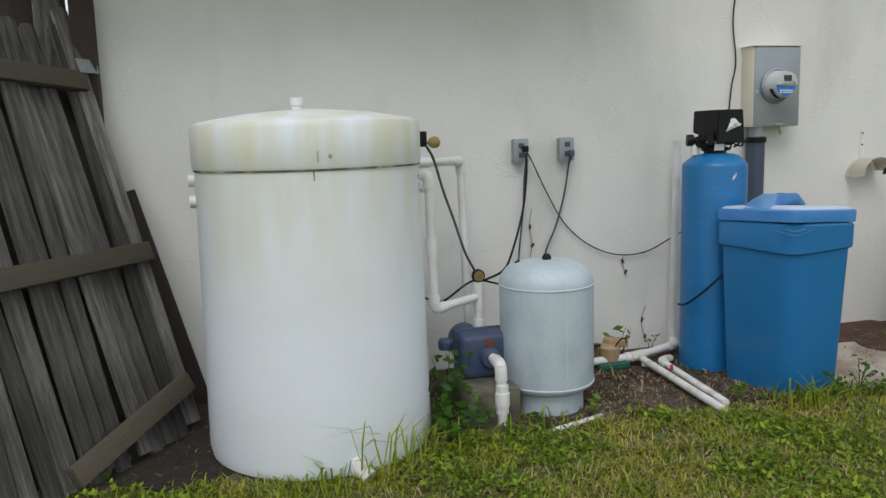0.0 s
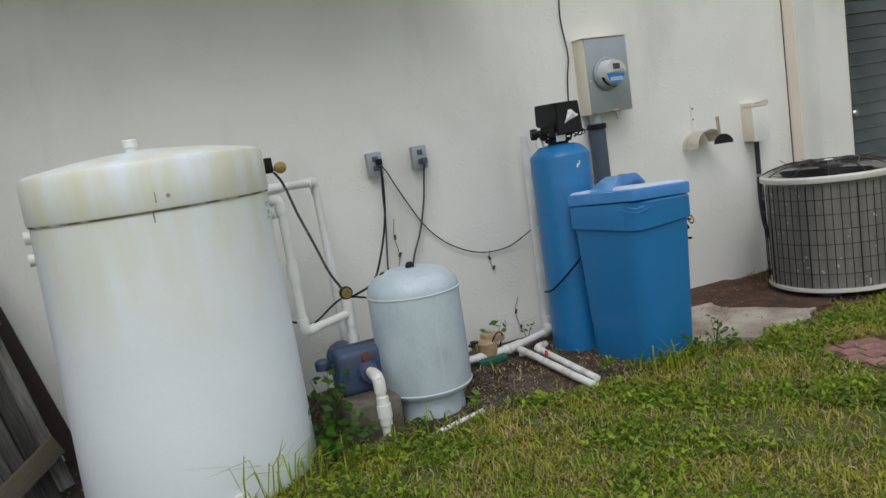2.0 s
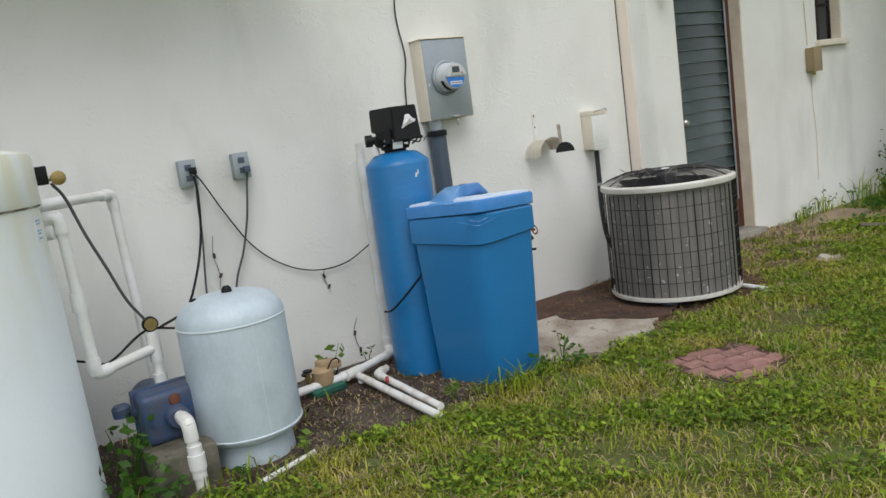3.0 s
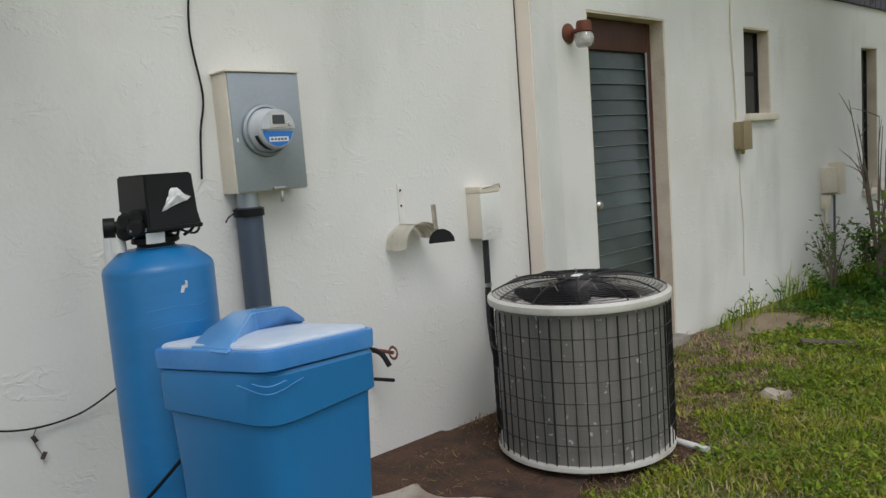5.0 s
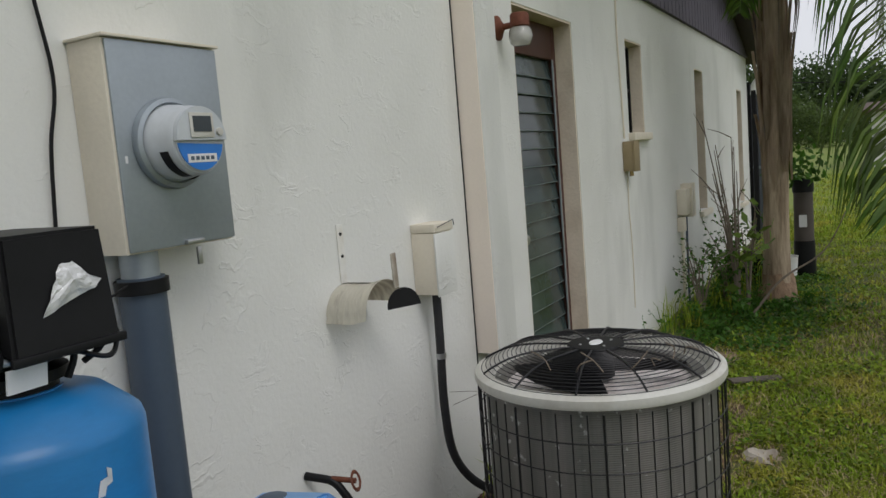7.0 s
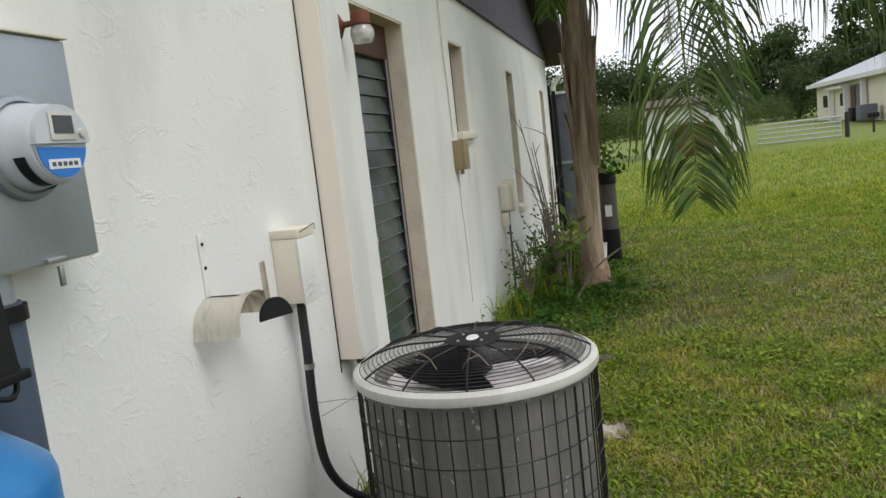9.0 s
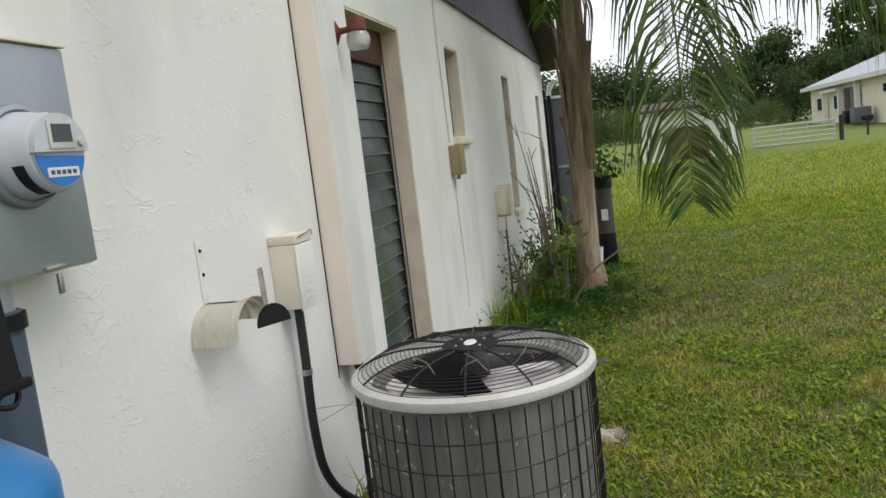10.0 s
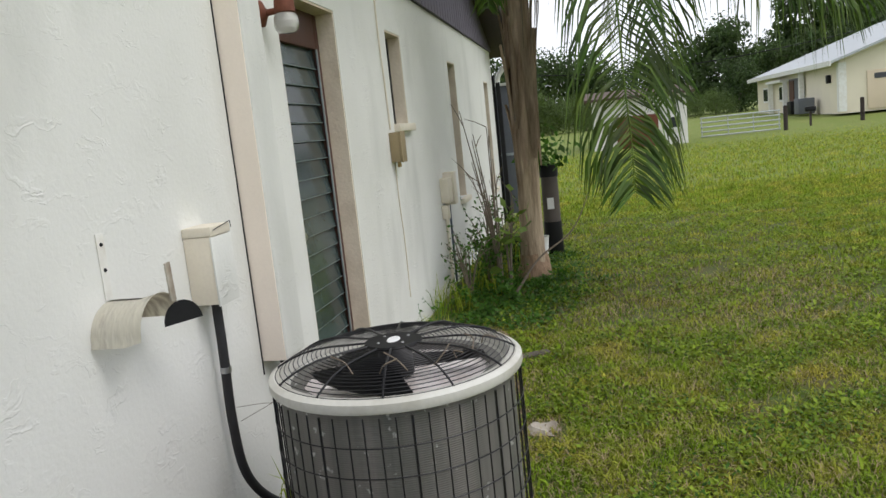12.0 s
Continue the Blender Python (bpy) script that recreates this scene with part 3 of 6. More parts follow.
# flat grey sheet added in place of the unlit room behind the louvres
part("unlit_room_panel", block(dx0, dx1, 0.16, 0.165, dz0, dz1), GREYPANEL, door, smooth=0)
tagged(link("threshold", block(5.45, 6.30, -0.09, 0.10, -0.05, 0.055, 0.01), CONCRETE), "worn pale concrete door threshold", "threshold", kind="structure")

# ---- windows ----
for i, (a, b, c, d) in enumerate(OPENINGS[1:]):
    win = thing(f"window_{i + 1}", 0, 0, 0, "narrow dark window set deep in the stucco wall", "window", kind="structure")
    for nm, q in {"frame": (a + 0.013, a + 0.04, 0.09, 0.12, c, d - 0.013), "window_frame": (b - 0.04, b - 0.013, 0.09, 0.12, c, d - 0.013)}.items():
        part("window_frame", block(*q, 0.003), BLACK, win)
    k = max(2, round((d - c) / 0.32))
    for j in range(k + 1):
        zz = c + (d - 0.013 - c) * j / k
        part("window_bar", block(a + 0.041, b - 0.041, 0.092, 0.118, max(c, zz - 0.012), min(d - 0.013, zz + 0.012)), BLACK, win, smooth=0)
    for j in range(k):
        za, zb = c + (d - 0.013 - c) * j / k + 0.013, c + (d - 0.013 - c) * (j + 1) / k - 0.013
        part("pane", block(a + 0.041, b - 0.041, 0.103, 0.109, za, zb), DARKGLASS, win, smooth=0)
    part("window_sill", block(a - 0.02, b + 0.05, -0.045, 0.125, c - 0.055, c - 0.001, 0.008), PAINTED, win, "cream painted masonry sill")

# ---- ground ----
bm = bmesh.new()


def ground_z(x, y):
    return 0.45 * min(1.0, max(0.0, (x - 36) / 8))


N = 60
grid = []
for i in range(N + 1):
    row = []
    for j in range(N + 1):
        u, v = (i / N * 2 - 1), (j / N * 2 - 1)
        xx, yy = 4 + 900 * u * abs(u) ** 2, -2 + 900 * v * abs(v) ** 2
        row.append(bm.verts.new((xx, yy, ground_z(xx, yy))))
    grid.append(row)
for i in range(N):
    for j in range(N):
        bm.faces.new((grid[i][j], grid[i + 1][j], grid[i + 1][j + 1], grid[i][j + 1]))
tagged(link("ground", bm, GROUND), "green lawn with bare sandy patches", "lawn", kind="structure")
sheet("soil_bed", [(-0.3, 0.12), (-0.3, -1.0), (0.6, -1.2), (1.1, -0.95), (1.9, -1.0), (2.6, -0.95), (3.05, -1.0), (3.25, 0.12)], 0.006, SOIL, "bare dark soil with dry litter along the wall", "soil", 0.10)
# near-black brown sheet over the soil to the left of the tank
sheet("leaf_litter", [(-0.3, 0.1), (-0.3, -0.95), (0.05, -1.15), (0.22, -0.9), (0.2, 0.1)], 0.010, mat("dark_leaf_litter", (0.028, 0.02, 0.014), 0.95, var=0.6, scale=14, other=(0.012, 0.009, 0.007), bump=1.0, bscale=60), "near-black leaf litter beside the tank", "soil", 0.08)
sheet("mulch_bed", [(3.1, 0.12), (3.3, -0.55), (3.8, -0.6), (4.0, -1.1), (4.6, -1.15), (5.0, -0.9), (5.3, -0.1), (5.4, 0.12)], 0.010, MULCH, "brown mulch round the condenser unit", "soil", 0.08)
sheet("dirt_patch", [(5.2, 0.1), (5.0, -0.75), (5.6, -0.93), (6.4, -0.75), (6.6, 0.1)], 0.005, DIRT, "bare brown dirt in front of the door", "soil", 0.12)
mound = soft(lathe([(0, 0.062), (0.12, 0.056), (0.24, 0.04), (0.36, 0.018), (0.48, 0.0), (0.55, -0.02)], 28), 5, 0.02)
bmesh.ops.transform(mound, matrix=Matrix.Diagonal((1.0, 0.5, 1.0, 1.0)), verts=mound.verts)
tagged(link("sand_mound", mound, SAND), "low pale sandy mound in the grass", "soil", kind="structure").matrix_world = pose(7.0, -0.30, 0, 0, 0, -14)
sheet("sand_patch", [(6.9, -0.52), (6.95, -0.7), (7.25, -0.7), (7.3, -0.52)], 0.006, SAND, "pale sandy patch in the grass", "soil", 0.08)
sheet("lawn_thatch", [(-0.5, -0.9), (-0.4, -3.3), (6.0, -3.4), (12.5, -6.0), (13.2, -0.05), (5.3, -0.05), (3.2, -0.9)], 0.003, THATCH, "brown thatch and soil under the lawn grass", "soil", 0.15)
sheet("concrete_slab", [(3.1, -0.1), (3.08, -0.92), (3.25, -1.08), (3.72, -1.06), (3.96, -0.86), (3.97, -0.1)], 0.022, SLAB, "broken stained concrete slab beside the wall", "slab", 0.06)
sheet("needle_litter", [(3.45, 0.12), (3.38, -0.25), (3.62, -0.38), (3.70, -0.72), (3.9, -0.95), (4.1, -0.9), (4.1, 0.12)], 0.027, MULCH, "brown needle litter over the slab", "soil", 0.10)


# ---- storage tank ----
def storage_tank(x, y):
    t = thing("water_tank", x, y, 0, "tall white plastic water tank with algae stains", "water tank")
    part("shell", lathe([(0, 0.0), (0.43, 0.0), (0.456, 0.015), (0.463, 0.05), (0.459, 0.35), (0.453, 0.7), (0.447, 1.12), (0.447, 1.155)], 96), TANK, t)
    part("lid", lathe([(0.452, 1.16), (0.456, 1.17), (0.456, 1.31), (0.448, 1.33), (0.42, 1.342), (0.25, 1.37), (0, 1.39)], 96), TANK, t, "stained shallow domed lid")
    part("seam", lathe([(0.446, 1.152), (0.4515, 1.154), (0.4515, 1.160), (0.446, 1.163)], 96), SEAM, t, "grimy dark seam under the lid")
    part("vent_cap", lathe([(0.022, 1.37), (0.022, 1.395), (0.027, 1.40), (0.027, 1.425), (0.022, 1.43), (0, 1.43)], 24, pose(-0.04, -0.05, 0)), PVC, t)
    a = -85.6
    part("bolt", lathe([(0, 0), (0.007, 0), (0.006, 0.005), (0, 0.006)], 10, pose(0.456 * math.cos(radians(a)), 0.456 * math.sin(radians(a)), 1.205, 90, 0, a + 90)), SEAM, t)
    for a, z0, z1 in ((-91.0, 1.185, 1.222), (-93.0, 1.118, 1.152)):
        part("drip_mark", block(-0.0022, 0.0022, -0.0008, 0.001, z0, z1, m=pose((0.4566 if z0 > 1.16 else 0.4475) * math.cos(radians(a)), (0.4566 if z0 > 1.16 else 0.4475) * math.sin(radians(a)), 0, 0, 0, a + 90)), SEAM, t, "dark drip mark")
    for z in (1.115, 1.03):
        part("overflow_stub", tube([(-0.44, 0.06, z), (-0.475, 0.06, z)], 0.026, 16), PVC, t)
    part("drain_stub", tube(bent([(0.075, -0.43, 0.05), (0.092, -0.492, 0.05), (0.115, -0.52, 0.028)], 0.02), 0.03, 16), PVC, t)
    part("drain_collar", tube([(0.08, -0.452, 0.05), (0.087, -0.474, 0.05)], 0.036, 16), PVC, t)
    a = -23
    at = Matrix.Rotation(radians(a + 90), 4, "Z")
    part("label", block(-0.03, 0.03, -0.4495, -0.4472, 1.04, 1.128, m=at), WHITELABEL, t, "small white label with faded blue writing")
    for k, (w, z) in enumerate(((0.044, 1.108), (0.036, 1.098), (0.040, 1.075), (0.030, 1.066), (0.036, 1.050))):
        part("label_line", block(-w / 2, w / 2, -0.4505, -0.4496, z, z + 0.005, m=at), STAMP, t)
    return t


storage_tank(0.55, -0.735)


# ---- pressure tank ----
def pressure_tank(x, y):
    t = thing("pressure_tank", x, y, 0, "pale blue-grey steel pressure tank", "pressure tank")
    r = 0.215
    dome = [(r * math.cos(radians(a)) ** 0.62, 0.585 + 0.11 * math.sin(radians(a))) for a in range(0, 90, 6)]
    foot = [(r * math.cos(radians(a)) ** 0.8, 0.135 - 0.06 * math.sin(radians(a))) for a in range(80, -1, -10)]
    part("shell", lathe([*foot, *dome, (0, 0.697)], 64), PTANK, t)
    for z in (0.135, 0.585):
        part("weld_ring", lathe([(r, z - 0.004), (r + 0.0035, z - 0.002), (r + 0.0035, z + 0.002), (r, z + 0.004)], 64), WELD, t)
    part("seam", block(-0.002, 0.002, -r - 0.0012, -r + 0.002, 0.14, 0.58, m=pose(0, 0, 0, 0, 0, 2)), WELD, t)
    part("base_ring", lathe([(0.168, 0.0), (0.163, 0.10), (0.158, 0.10), (0.162, 0.0)], 64), PTANK, t)
    part("valve_cap", lathe([(0, 0.0), (0.022, 0.0), (0.02, 0.018), (0.012, 0.028), (0, 0.03)], 16, pose(0, -0.01, 0.692)), BLACK, t)
    part("lug", lathe([(0, 0), (0.016, 0), (0.014, 0.015), (0, 0.02)], 12, pose(-0.12, 0.04, 0.672, 0, -25)), BLACK, t)
    return t


pressure_tank(1.60, -0.69)


def brine_ring(w, d, cut, z, dip=0.0, lift=0.0):
    """A rounded square outline whose corner at -x -y is blunted; dip lowers and lift raises that corner."""
    pts = []
    for sx, sy, c in ((-1, -1, cut), (1, -1, 0.03), (1, 1, 0.03), (-1, 1, 0.03)):
        cx, cy = sx * w / 2, sy * d / 2
        if sx == sy == -1:
            cx, cy = cx + 0.04, cy + 0.035
        a = Vector((cx - sx * c, cy - (0.035 * c / w if sx == sy == -1 else 0), z))
        b = Vector((cx - (0.04 * c / d if sx == sy == -1 else 0), cy - sy * c, z))
        if sx * sy > 0:
            a, b = b, a
        for i in range(7):
            k = i / 6
            q = (1 - k) ** 2 * a + 2 * k * (1 - k) * Vector((cx, cy, z)) + k * k * b
            u = max(0.0, 0.5 - 0.5 * (q.x / w + q.y / d))
            q.z += lift * u - (dip * (1 - 0.4 * abs(k - 0.5)) if sx == sy == -1 else 0)
            pts.append(q)
    return pts


def loft(rings):
    bm = bmesh.new()
    rs = [[bm.verts.new(q) for q in ring] for ring in rings]
    n = len(rs[0])
    for a, b in zip(rs, rs[1:]):
        for i in range(n):
            bm.faces.new((a[i], a[(i + 1) % n], b[(i + 1) % n], b[i]))
    bm.faces.new(rs[0][::-1]), bm.faces.new(rs[-1])
    return bm


# ---- water softener column ----
def softener(x, y):
    t = thing("water_softener", x, y, 0, "tall blue softener cylinder with a black control head", "water softener")
    r = 0.163
    part("cylinder", lathe([(0, 0), (r - 0.015, 0), (r, 0.012), (r, 1.068), (r - 0.004, 1.082), (r - 0.014, 1.092), (0.112, 1.124), (0.09, 1.132), (0.06, 1.134), (0.06, 1.137), (0, 1.135)], 72), BLUE2, t)
    part("neck", lathe([(0.055, 1.13), (0.055, 1.145), (0.07, 1.15), (0.07, 1.165), (0.05, 1.17), (0.05, 1.20), (0, 1.20)], 32), BLACK, t)
    head = part("control_head", block(-0.075, 0.075, -0.05, 0.06, 1.175, 1.225, 0.01), BLACK, t)
    bm = loft([[Vector(q) for q in ((-0.058, -0.105, 1.192), (0.104, -0.105, 1.192), (0.104, 0.10, 1.20), (-0.058, 0.12, 1.245))],
               [Vector(q) for q in ((-0.056, -0.103, 1.202), (0.102, -0.103, 1.202), (0.102, 0.10, 1.21), (-0.056, 0.12, 1.255))],
               [Vector(q) for q in ((-0.052, -0.098, 1.355), (0.094, -0.098, 1.355), (0.094, 0.10, 1.356), (-0.052, 0.12, 1.356))]])
    bmesh.ops.bevel(bm, geom=bm.edges[:], offset=0.005, segments=2, affect="EDGES")
    part("cover", bm, BLACK, t, "black box-shaped cover")
    part("cover_skirt", block(-0.062, 0.108, -0.109, -0.100, 1.187, 1.200, 0.003), BLACK, t)
    bm = bmesh.new()
    grid_ = [(-0.011, -0.1025, 1.244), (0.004, -0.1035, 1.272), (0.022, -0.101, 1.309), (0.042, -0.1005, 1.312), (0.060, -0.1055, 1.290), (0.083, -0.1035, 1.281), (0.066, -0.1055, 1.271), (0.045, -0.1025, 1.266)]
    mid = bm.verts.new((0.036, -0.1075, 1.288))
    v = [bm.verts.new(q) for q in grid_]
    for k in range(8):
        bm.faces.new((v[k], v[(k + 1) % 8], mid))
    bmesh.ops.subdivide_edges(bm, edges=bm.edges[:], cuts=3, use_grid_fill=True)
    soft(bm, 90, 0.003)
    bmesh.ops.solidify(bm, geom=bm.faces[:], thickness=0.0012)
    part("torn_label", bm, FOIL, t, "torn silver label", smooth=0)
    part("data_plate", block(-0.055, 0.0, -0.004, 0.0, -0.016, 0.016, m=pose(-0.005, -0.082, 1.168, 10)), WHITELABEL, t)
    for q in ((-0.075, -0.06, 1.20), (-0.09, -0.03, 1.222), (-0.065, -0.05, 1.23), (-0.085, 0.0, 1.19)):
        part("valve_body", lathe([(0, -0.02), (0.022, -0.02), (0.026, -0.01), (0.026, 0.015), (0.018, 0.025), (0, 0.025)], 16, pose(*q, 90, 0, -30)), BLACK, t)
    part("inlet", tube([(-0.05, 0.03, 1.20), (-0.115, 0.05, 1.205)], 0.02, 14), BLACK, t)
    part("inlet_nut", tube([(-0.10, 0.045, 1.204), (-0.13, 0.057, 1.205)], 0.03, 16), BLACK, t)
    part("bypass", tube([(0.06, 0.03, 1.20), (0.155, 0.07, 1.205)], 0.018, 14), BLACK, t)
    part("overflow_tube", tube(smooth_path([(0.06, -0.07, 1.165), (0.085, -0.075, 1.18), (0.10, -0.08, 1.21)]), 0.005, 8), BLACK, t)
    part("overflow_tube", tube(smooth_path([(0.03, -0.075, 1.15), (0.04, -0.08, 1.18), (0.03, -0.085, 1.21)]), 0.005, 8), BLACK, t)
    part("wall_coupling", tube([(-0.105, 0.02, 1.13), (-0.105, 0.02, 1.175)], 0.022, 14), PVC, t, "white pipe coupling")
    part("flow_bar", tube([(-0.10, -0.07, 1.195), (-0.02, -0.085, 1.192)], 0.006, 8), GALV, t)
    part("meter_cable", tube(smooth_path([(0.03, -0.09, 1.19), (0.08, -0.10, 1.17), (0.11, -0.08, 1.19), (0.12, -0.05, 1.225)]), 0.004, 6), BLACK, t)
    for zz, b0, b1 in ((0.965, -128, -58), (0.915, -124, -60)):
        part("scratch", tube([((r + 0.0002) * math.cos(radians(q)), (r + 0.0002) * math.sin(radians(q)), zz + 0.004 * math.sin(q * 0.11)) for q in range(b0, b1, 4)], 0.0009, 4), LID, t, "faint moulded line")
    bm = bmesh.new()
    bm.faces.new([bm.verts.new((q[0], -0.0012, q[1])) for q in ((-0.011, -0.018), (-0.001, -0.018), (0.002, -0.006), (0.011, -0.002), (0.010, 0.016), (0.003, 0.019), (0.004, 0.006), (-0.007, 0.003))])
    ex = bmesh.ops.extrude_face_region(bm, geom=bm.faces[:])
    bmesh.ops.translate(bm, verts=[g for g in ex["geom"] if isinstance(g, bmesh.types.BMVert)], vec=(0, 0.001, 0))
    bmesh.ops.transform(bm, matrix=pose(0.003, -r - 0.0006, 1.022, 0, 6, 0), verts=bm.verts)
    part("sticker", bm, FOIL, t, "torn silver sticker", smooth=0)
    return t


softener(2.666, -0.405)


# ---- brine tank ----
def brine_tank(x, y, yaw):
    t = thing("brine_tank", x, y, 0, "square blue plastic brine tank with a raised lid", "brine tank", yaw=yaw)
    up = 0.042
    part("body", loft([brine_ring(0.33, 0.37, 0.08, 0.0), brine_ring(0.34, 0.38, 0.08, 0.02), brine_ring(0.385, 0.43, 0.08, 0.70), brine_ring(0.385, 0.43, 0.08, 0.79)]), BLUE, t)
    part("band", loft([brine_ring(0.39, 0.435, 0.09, 0.690, 0.015), brine_ring(0.410, 0.456, 0.09, 0.698, 0.015), brine_ring(0.412, 0.458, 0.09, 0.781, 0.0, 0.036), brine_ring(0.402, 0.446, 0.09, 0.792, 0.0, 0.036)]), BLUE, t, "raised band that dips at one corner", 25)
    for dz, span in ((0.772, 0.10), (0.792, 0.045)):
        c0 = Vector((-0.206 + 0.04, -0.229 + 0.035, 0))
        pts = smooth_path([c0 + Vector((-0.012 - span * 0.09, span, dz + span * 0.22)), c0 + Vector((0.008, 0.012, dz)), c0 + Vector((span, -0.012 - span * 0.07, dz + span * 0.22))], 8)
        part("moulded_line", tube(pts, 0.0016, 6), LID, t, "pale moulded line at the corner")
    rim = [brine_ring(a, a + 0.045, 0.05, z, 0, up) for a, z in ((0.412, 0.792), (0.420, 0.795), (0.424, 0.838), (0.420, 0.847), (0.408, 0.850), (0.400, 0.849), (0.396, 0.846))]
    part("lid", loft(rim), LID, t, "lighter blue moulded lid", 30)
    # separate top panel, so that the painted sky sheen stays off the rim
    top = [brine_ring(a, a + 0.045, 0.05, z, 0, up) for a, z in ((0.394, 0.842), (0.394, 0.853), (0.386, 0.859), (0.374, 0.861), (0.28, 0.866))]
    part("lid_panel", loft(top), LIDTOP, t, "dusty lid panel with the pale sky sheen in its colour", 24)
    front = [(-0.190, -0.080, 0.886), (-0.100, -0.022, 0.917), (0.004, 0.048, 0.942), (0.108, 0.012, 0.940), (0.196, 0.030, 0.880)]
    under = [(-0.188, -0.078, 0.870), (-0.080, -0.002, 0.872), (0.036, 0.072, 0.874), (0.150, 0.064, 0.872), (0.197, 0.034, 0.868)]
    rear = [(-0.192, 0.085, 0.880), (-0.110, 0.115, 0.912), (0.010, 0.150, 0.934), (0.120, 0.135, 0.930), (0.198, 0.110, 0.878)]
    floor_ = [(q[0], q[1] + 0.02, 0.866) for q in rear]
    bm = bmesh.new()
    rows = [[bm.verts.new(q) for q in row] for row in (under, front, rear, floor_)]
    for p, q in zip(rows, rows[1:] + rows[:1]):
        for i in range(4):
            bm.faces.new((p[i], p[i + 1], q[i + 1], q[i]))
    bm.faces.new([r[0] for r in rows]), bm.faces.new([r[4] for r in rows][::-1])
    bmesh.ops.recalc_face_normals(bm, faces=bm.faces[:])
    bmesh.ops.bevel(bm, geom=[e for e in bm.edges if e.calc_face_angle(0) > 0.3], offset=0.007, segments=3, affect="EDGES")
    part("handle", bm, LIDGRIP, t, "raised moulded handle", 50)
    part("cap", lathe([(0, -0.004), (0.024, -0.004), (0.024, 0.004), (0.018, 0.006), (0, 0.006)], 24, pose(0.09, 0.10, 0.930)), GREYPVC, t)
    part("overflow_fitting", tube([(0.19, -0.08, 0.63), (0.235, -0.08, 0.63)], 0.011, 12), BLACK, t)
    part("clear_fitting", tube([(0.20, -0.03, 0.74), (0.235, -0.03, 0.74)], 0.018, 12), FOIL, t, "clear plastic fitting")
    return t


brine_tank(2.79, -0.795, 12)


# ---- condenser unit ----
def condenser(x, y):
    t = thing("condenser_unit", x, y, 0, "round grey air conditioner condenser with wire guard", "air conditioner")
    R, z0, z1 = 0.384, 0.078, 0.70
    part("coil", lathe([(0.0, z0), (R - 0.02, z0), (R - 0.02, z1), (R - 0.09, z1), (R - 0.09, z0 + 0.05), (0, z0 + 0.05)], 96), FINS, t, "dull grey finned coil")
    part("base_pan", lathe([(0, 0.053), (R, 0.056), (R + 0.004, 0.060), (R + 0.004, 0.076), (R - 0.015, 0.078), (0, 0.078)], 96), ACWHITE, t)
    part("top_ring", lathe([(R - 0.045, z1 - 0.004), (R + 0.008, z1 - 0.002), (R + 0.012, z1 + 0.006), (R + 0.010, z1 + 0.026), (R - 0.005, z1 + 0.036), (R - 0.03, z1 + 0.034), (R - 0.045, z1 + 0.01)], 96), ACWHITE, t, "off-white rim")
    for k in range(54):
        a = 2 * math.pi * k / 54
        part("guard_wire", tube([((R + 0.002) * math.cos(a), (R + 0.002) * math.sin(a), z0 + 0.006), ((R + 0.002) * math.cos(a), (R + 0.002) * math.sin(a), z1 - 0.015)], 0.0026 if k % 6 else 0.0042, 5), WIRE, t)
    for j in range(6):
        z = 0.602 - 0.0866 * j
        part("guard_hoop", tube([((R + 0.004) * math.cos(2 * math.pi * k / 72), (R + 0.004) * math.sin(2 * math.pi * k / 72), z) for k in range(73)], 0.0022, 5), WIRE, t)
    part("shroud", lathe([(R - 0.045, z1 + 0.008), (R - 0.075, z1 - 0.02), (R - 0.085, z1 - 0.12), (R - 0.08, z1 - 0.12), (R - 0.05, z1 - 0.0)], 64), ACWHITE, t)
    # added shallow deck; its pale colour replaces light on the inner coil
    part("inner_deck", lathe([(0, z1 - 0.045), (R - 0.084, z1 - 0.045), (R - 0.084, z1 - 0.03), (0, z1 - 0.03)], 48), INNERFIN, t, "pale deck standing in for the lit coil inside")
    zt = z1 + 0.085

    def guard_z(r):
        return z1 + 0.036 + (zt - z1 - 0.036) * (1 - max(0.0, (r - 0.17) / (R - 0.012 - 0.17)) ** 2.5)

    for k in range(20):
        r = 0.10 + k * (R - 0.012 - 0.10) / 19
        zz = guard_z(r)
        part("guard_ring", tube([(r * math.cos(2 * math.pi * i / 64), r * math.sin(2 * math.pi * i / 64), zz) for i in range(65)], 0.0016, 5), WIRE, t)
    for k in range(12):
        a = 2 * math.pi * (k + 0.3) / 12
        pts = [(r * math.cos(a), r * math.sin(a), guard_z(r) + 0.004) for r in (0.06, 0.12, 0.2, 0.25, 0.29, 0.325, 0.35, R - 0.012)]
        part("guard_spoke", tube([*pts, ((R - 0.008) * math.cos(a), (R - 0.008) * math.sin(a), z1 + 0.02)], 0.0034, 6), WIRE, t)
    part("motor_plate", lathe([(0, zt + 0.008), (0.088, zt + 0.008), (0.092, zt + 0.002), (0.085, zt - 0.006), (0, zt - 0.006)], 32), BLACK, t)
    part("motor", lathe([(0, zt - 0.008), (0.055, zt - 0.008), (0.055, zt - 0.10), (0, zt - 0.10)], 32), BLACK, t)
    part("badge", lathe([(0, 0.0), (0.034, 0.0), (0.03, 0.003), (0, 0.004)], 24, Matrix.Translation((0, 0, zt + 0.0085)) @ Matrix.Diagonal((1, 0.6, 1, 1))), WHITELABEL, t, "white oval badge")
    for k in range(4):
        a = radians(45 + 90 * k)
        part("screw", lathe([(0, 0), (0.005, 0), (0.004, 0.003), (0, 0.004)], 10, pose(0.055 * math.cos(a), 0.055 * math.sin(a), zt + 0.0085)), STEEL, t)
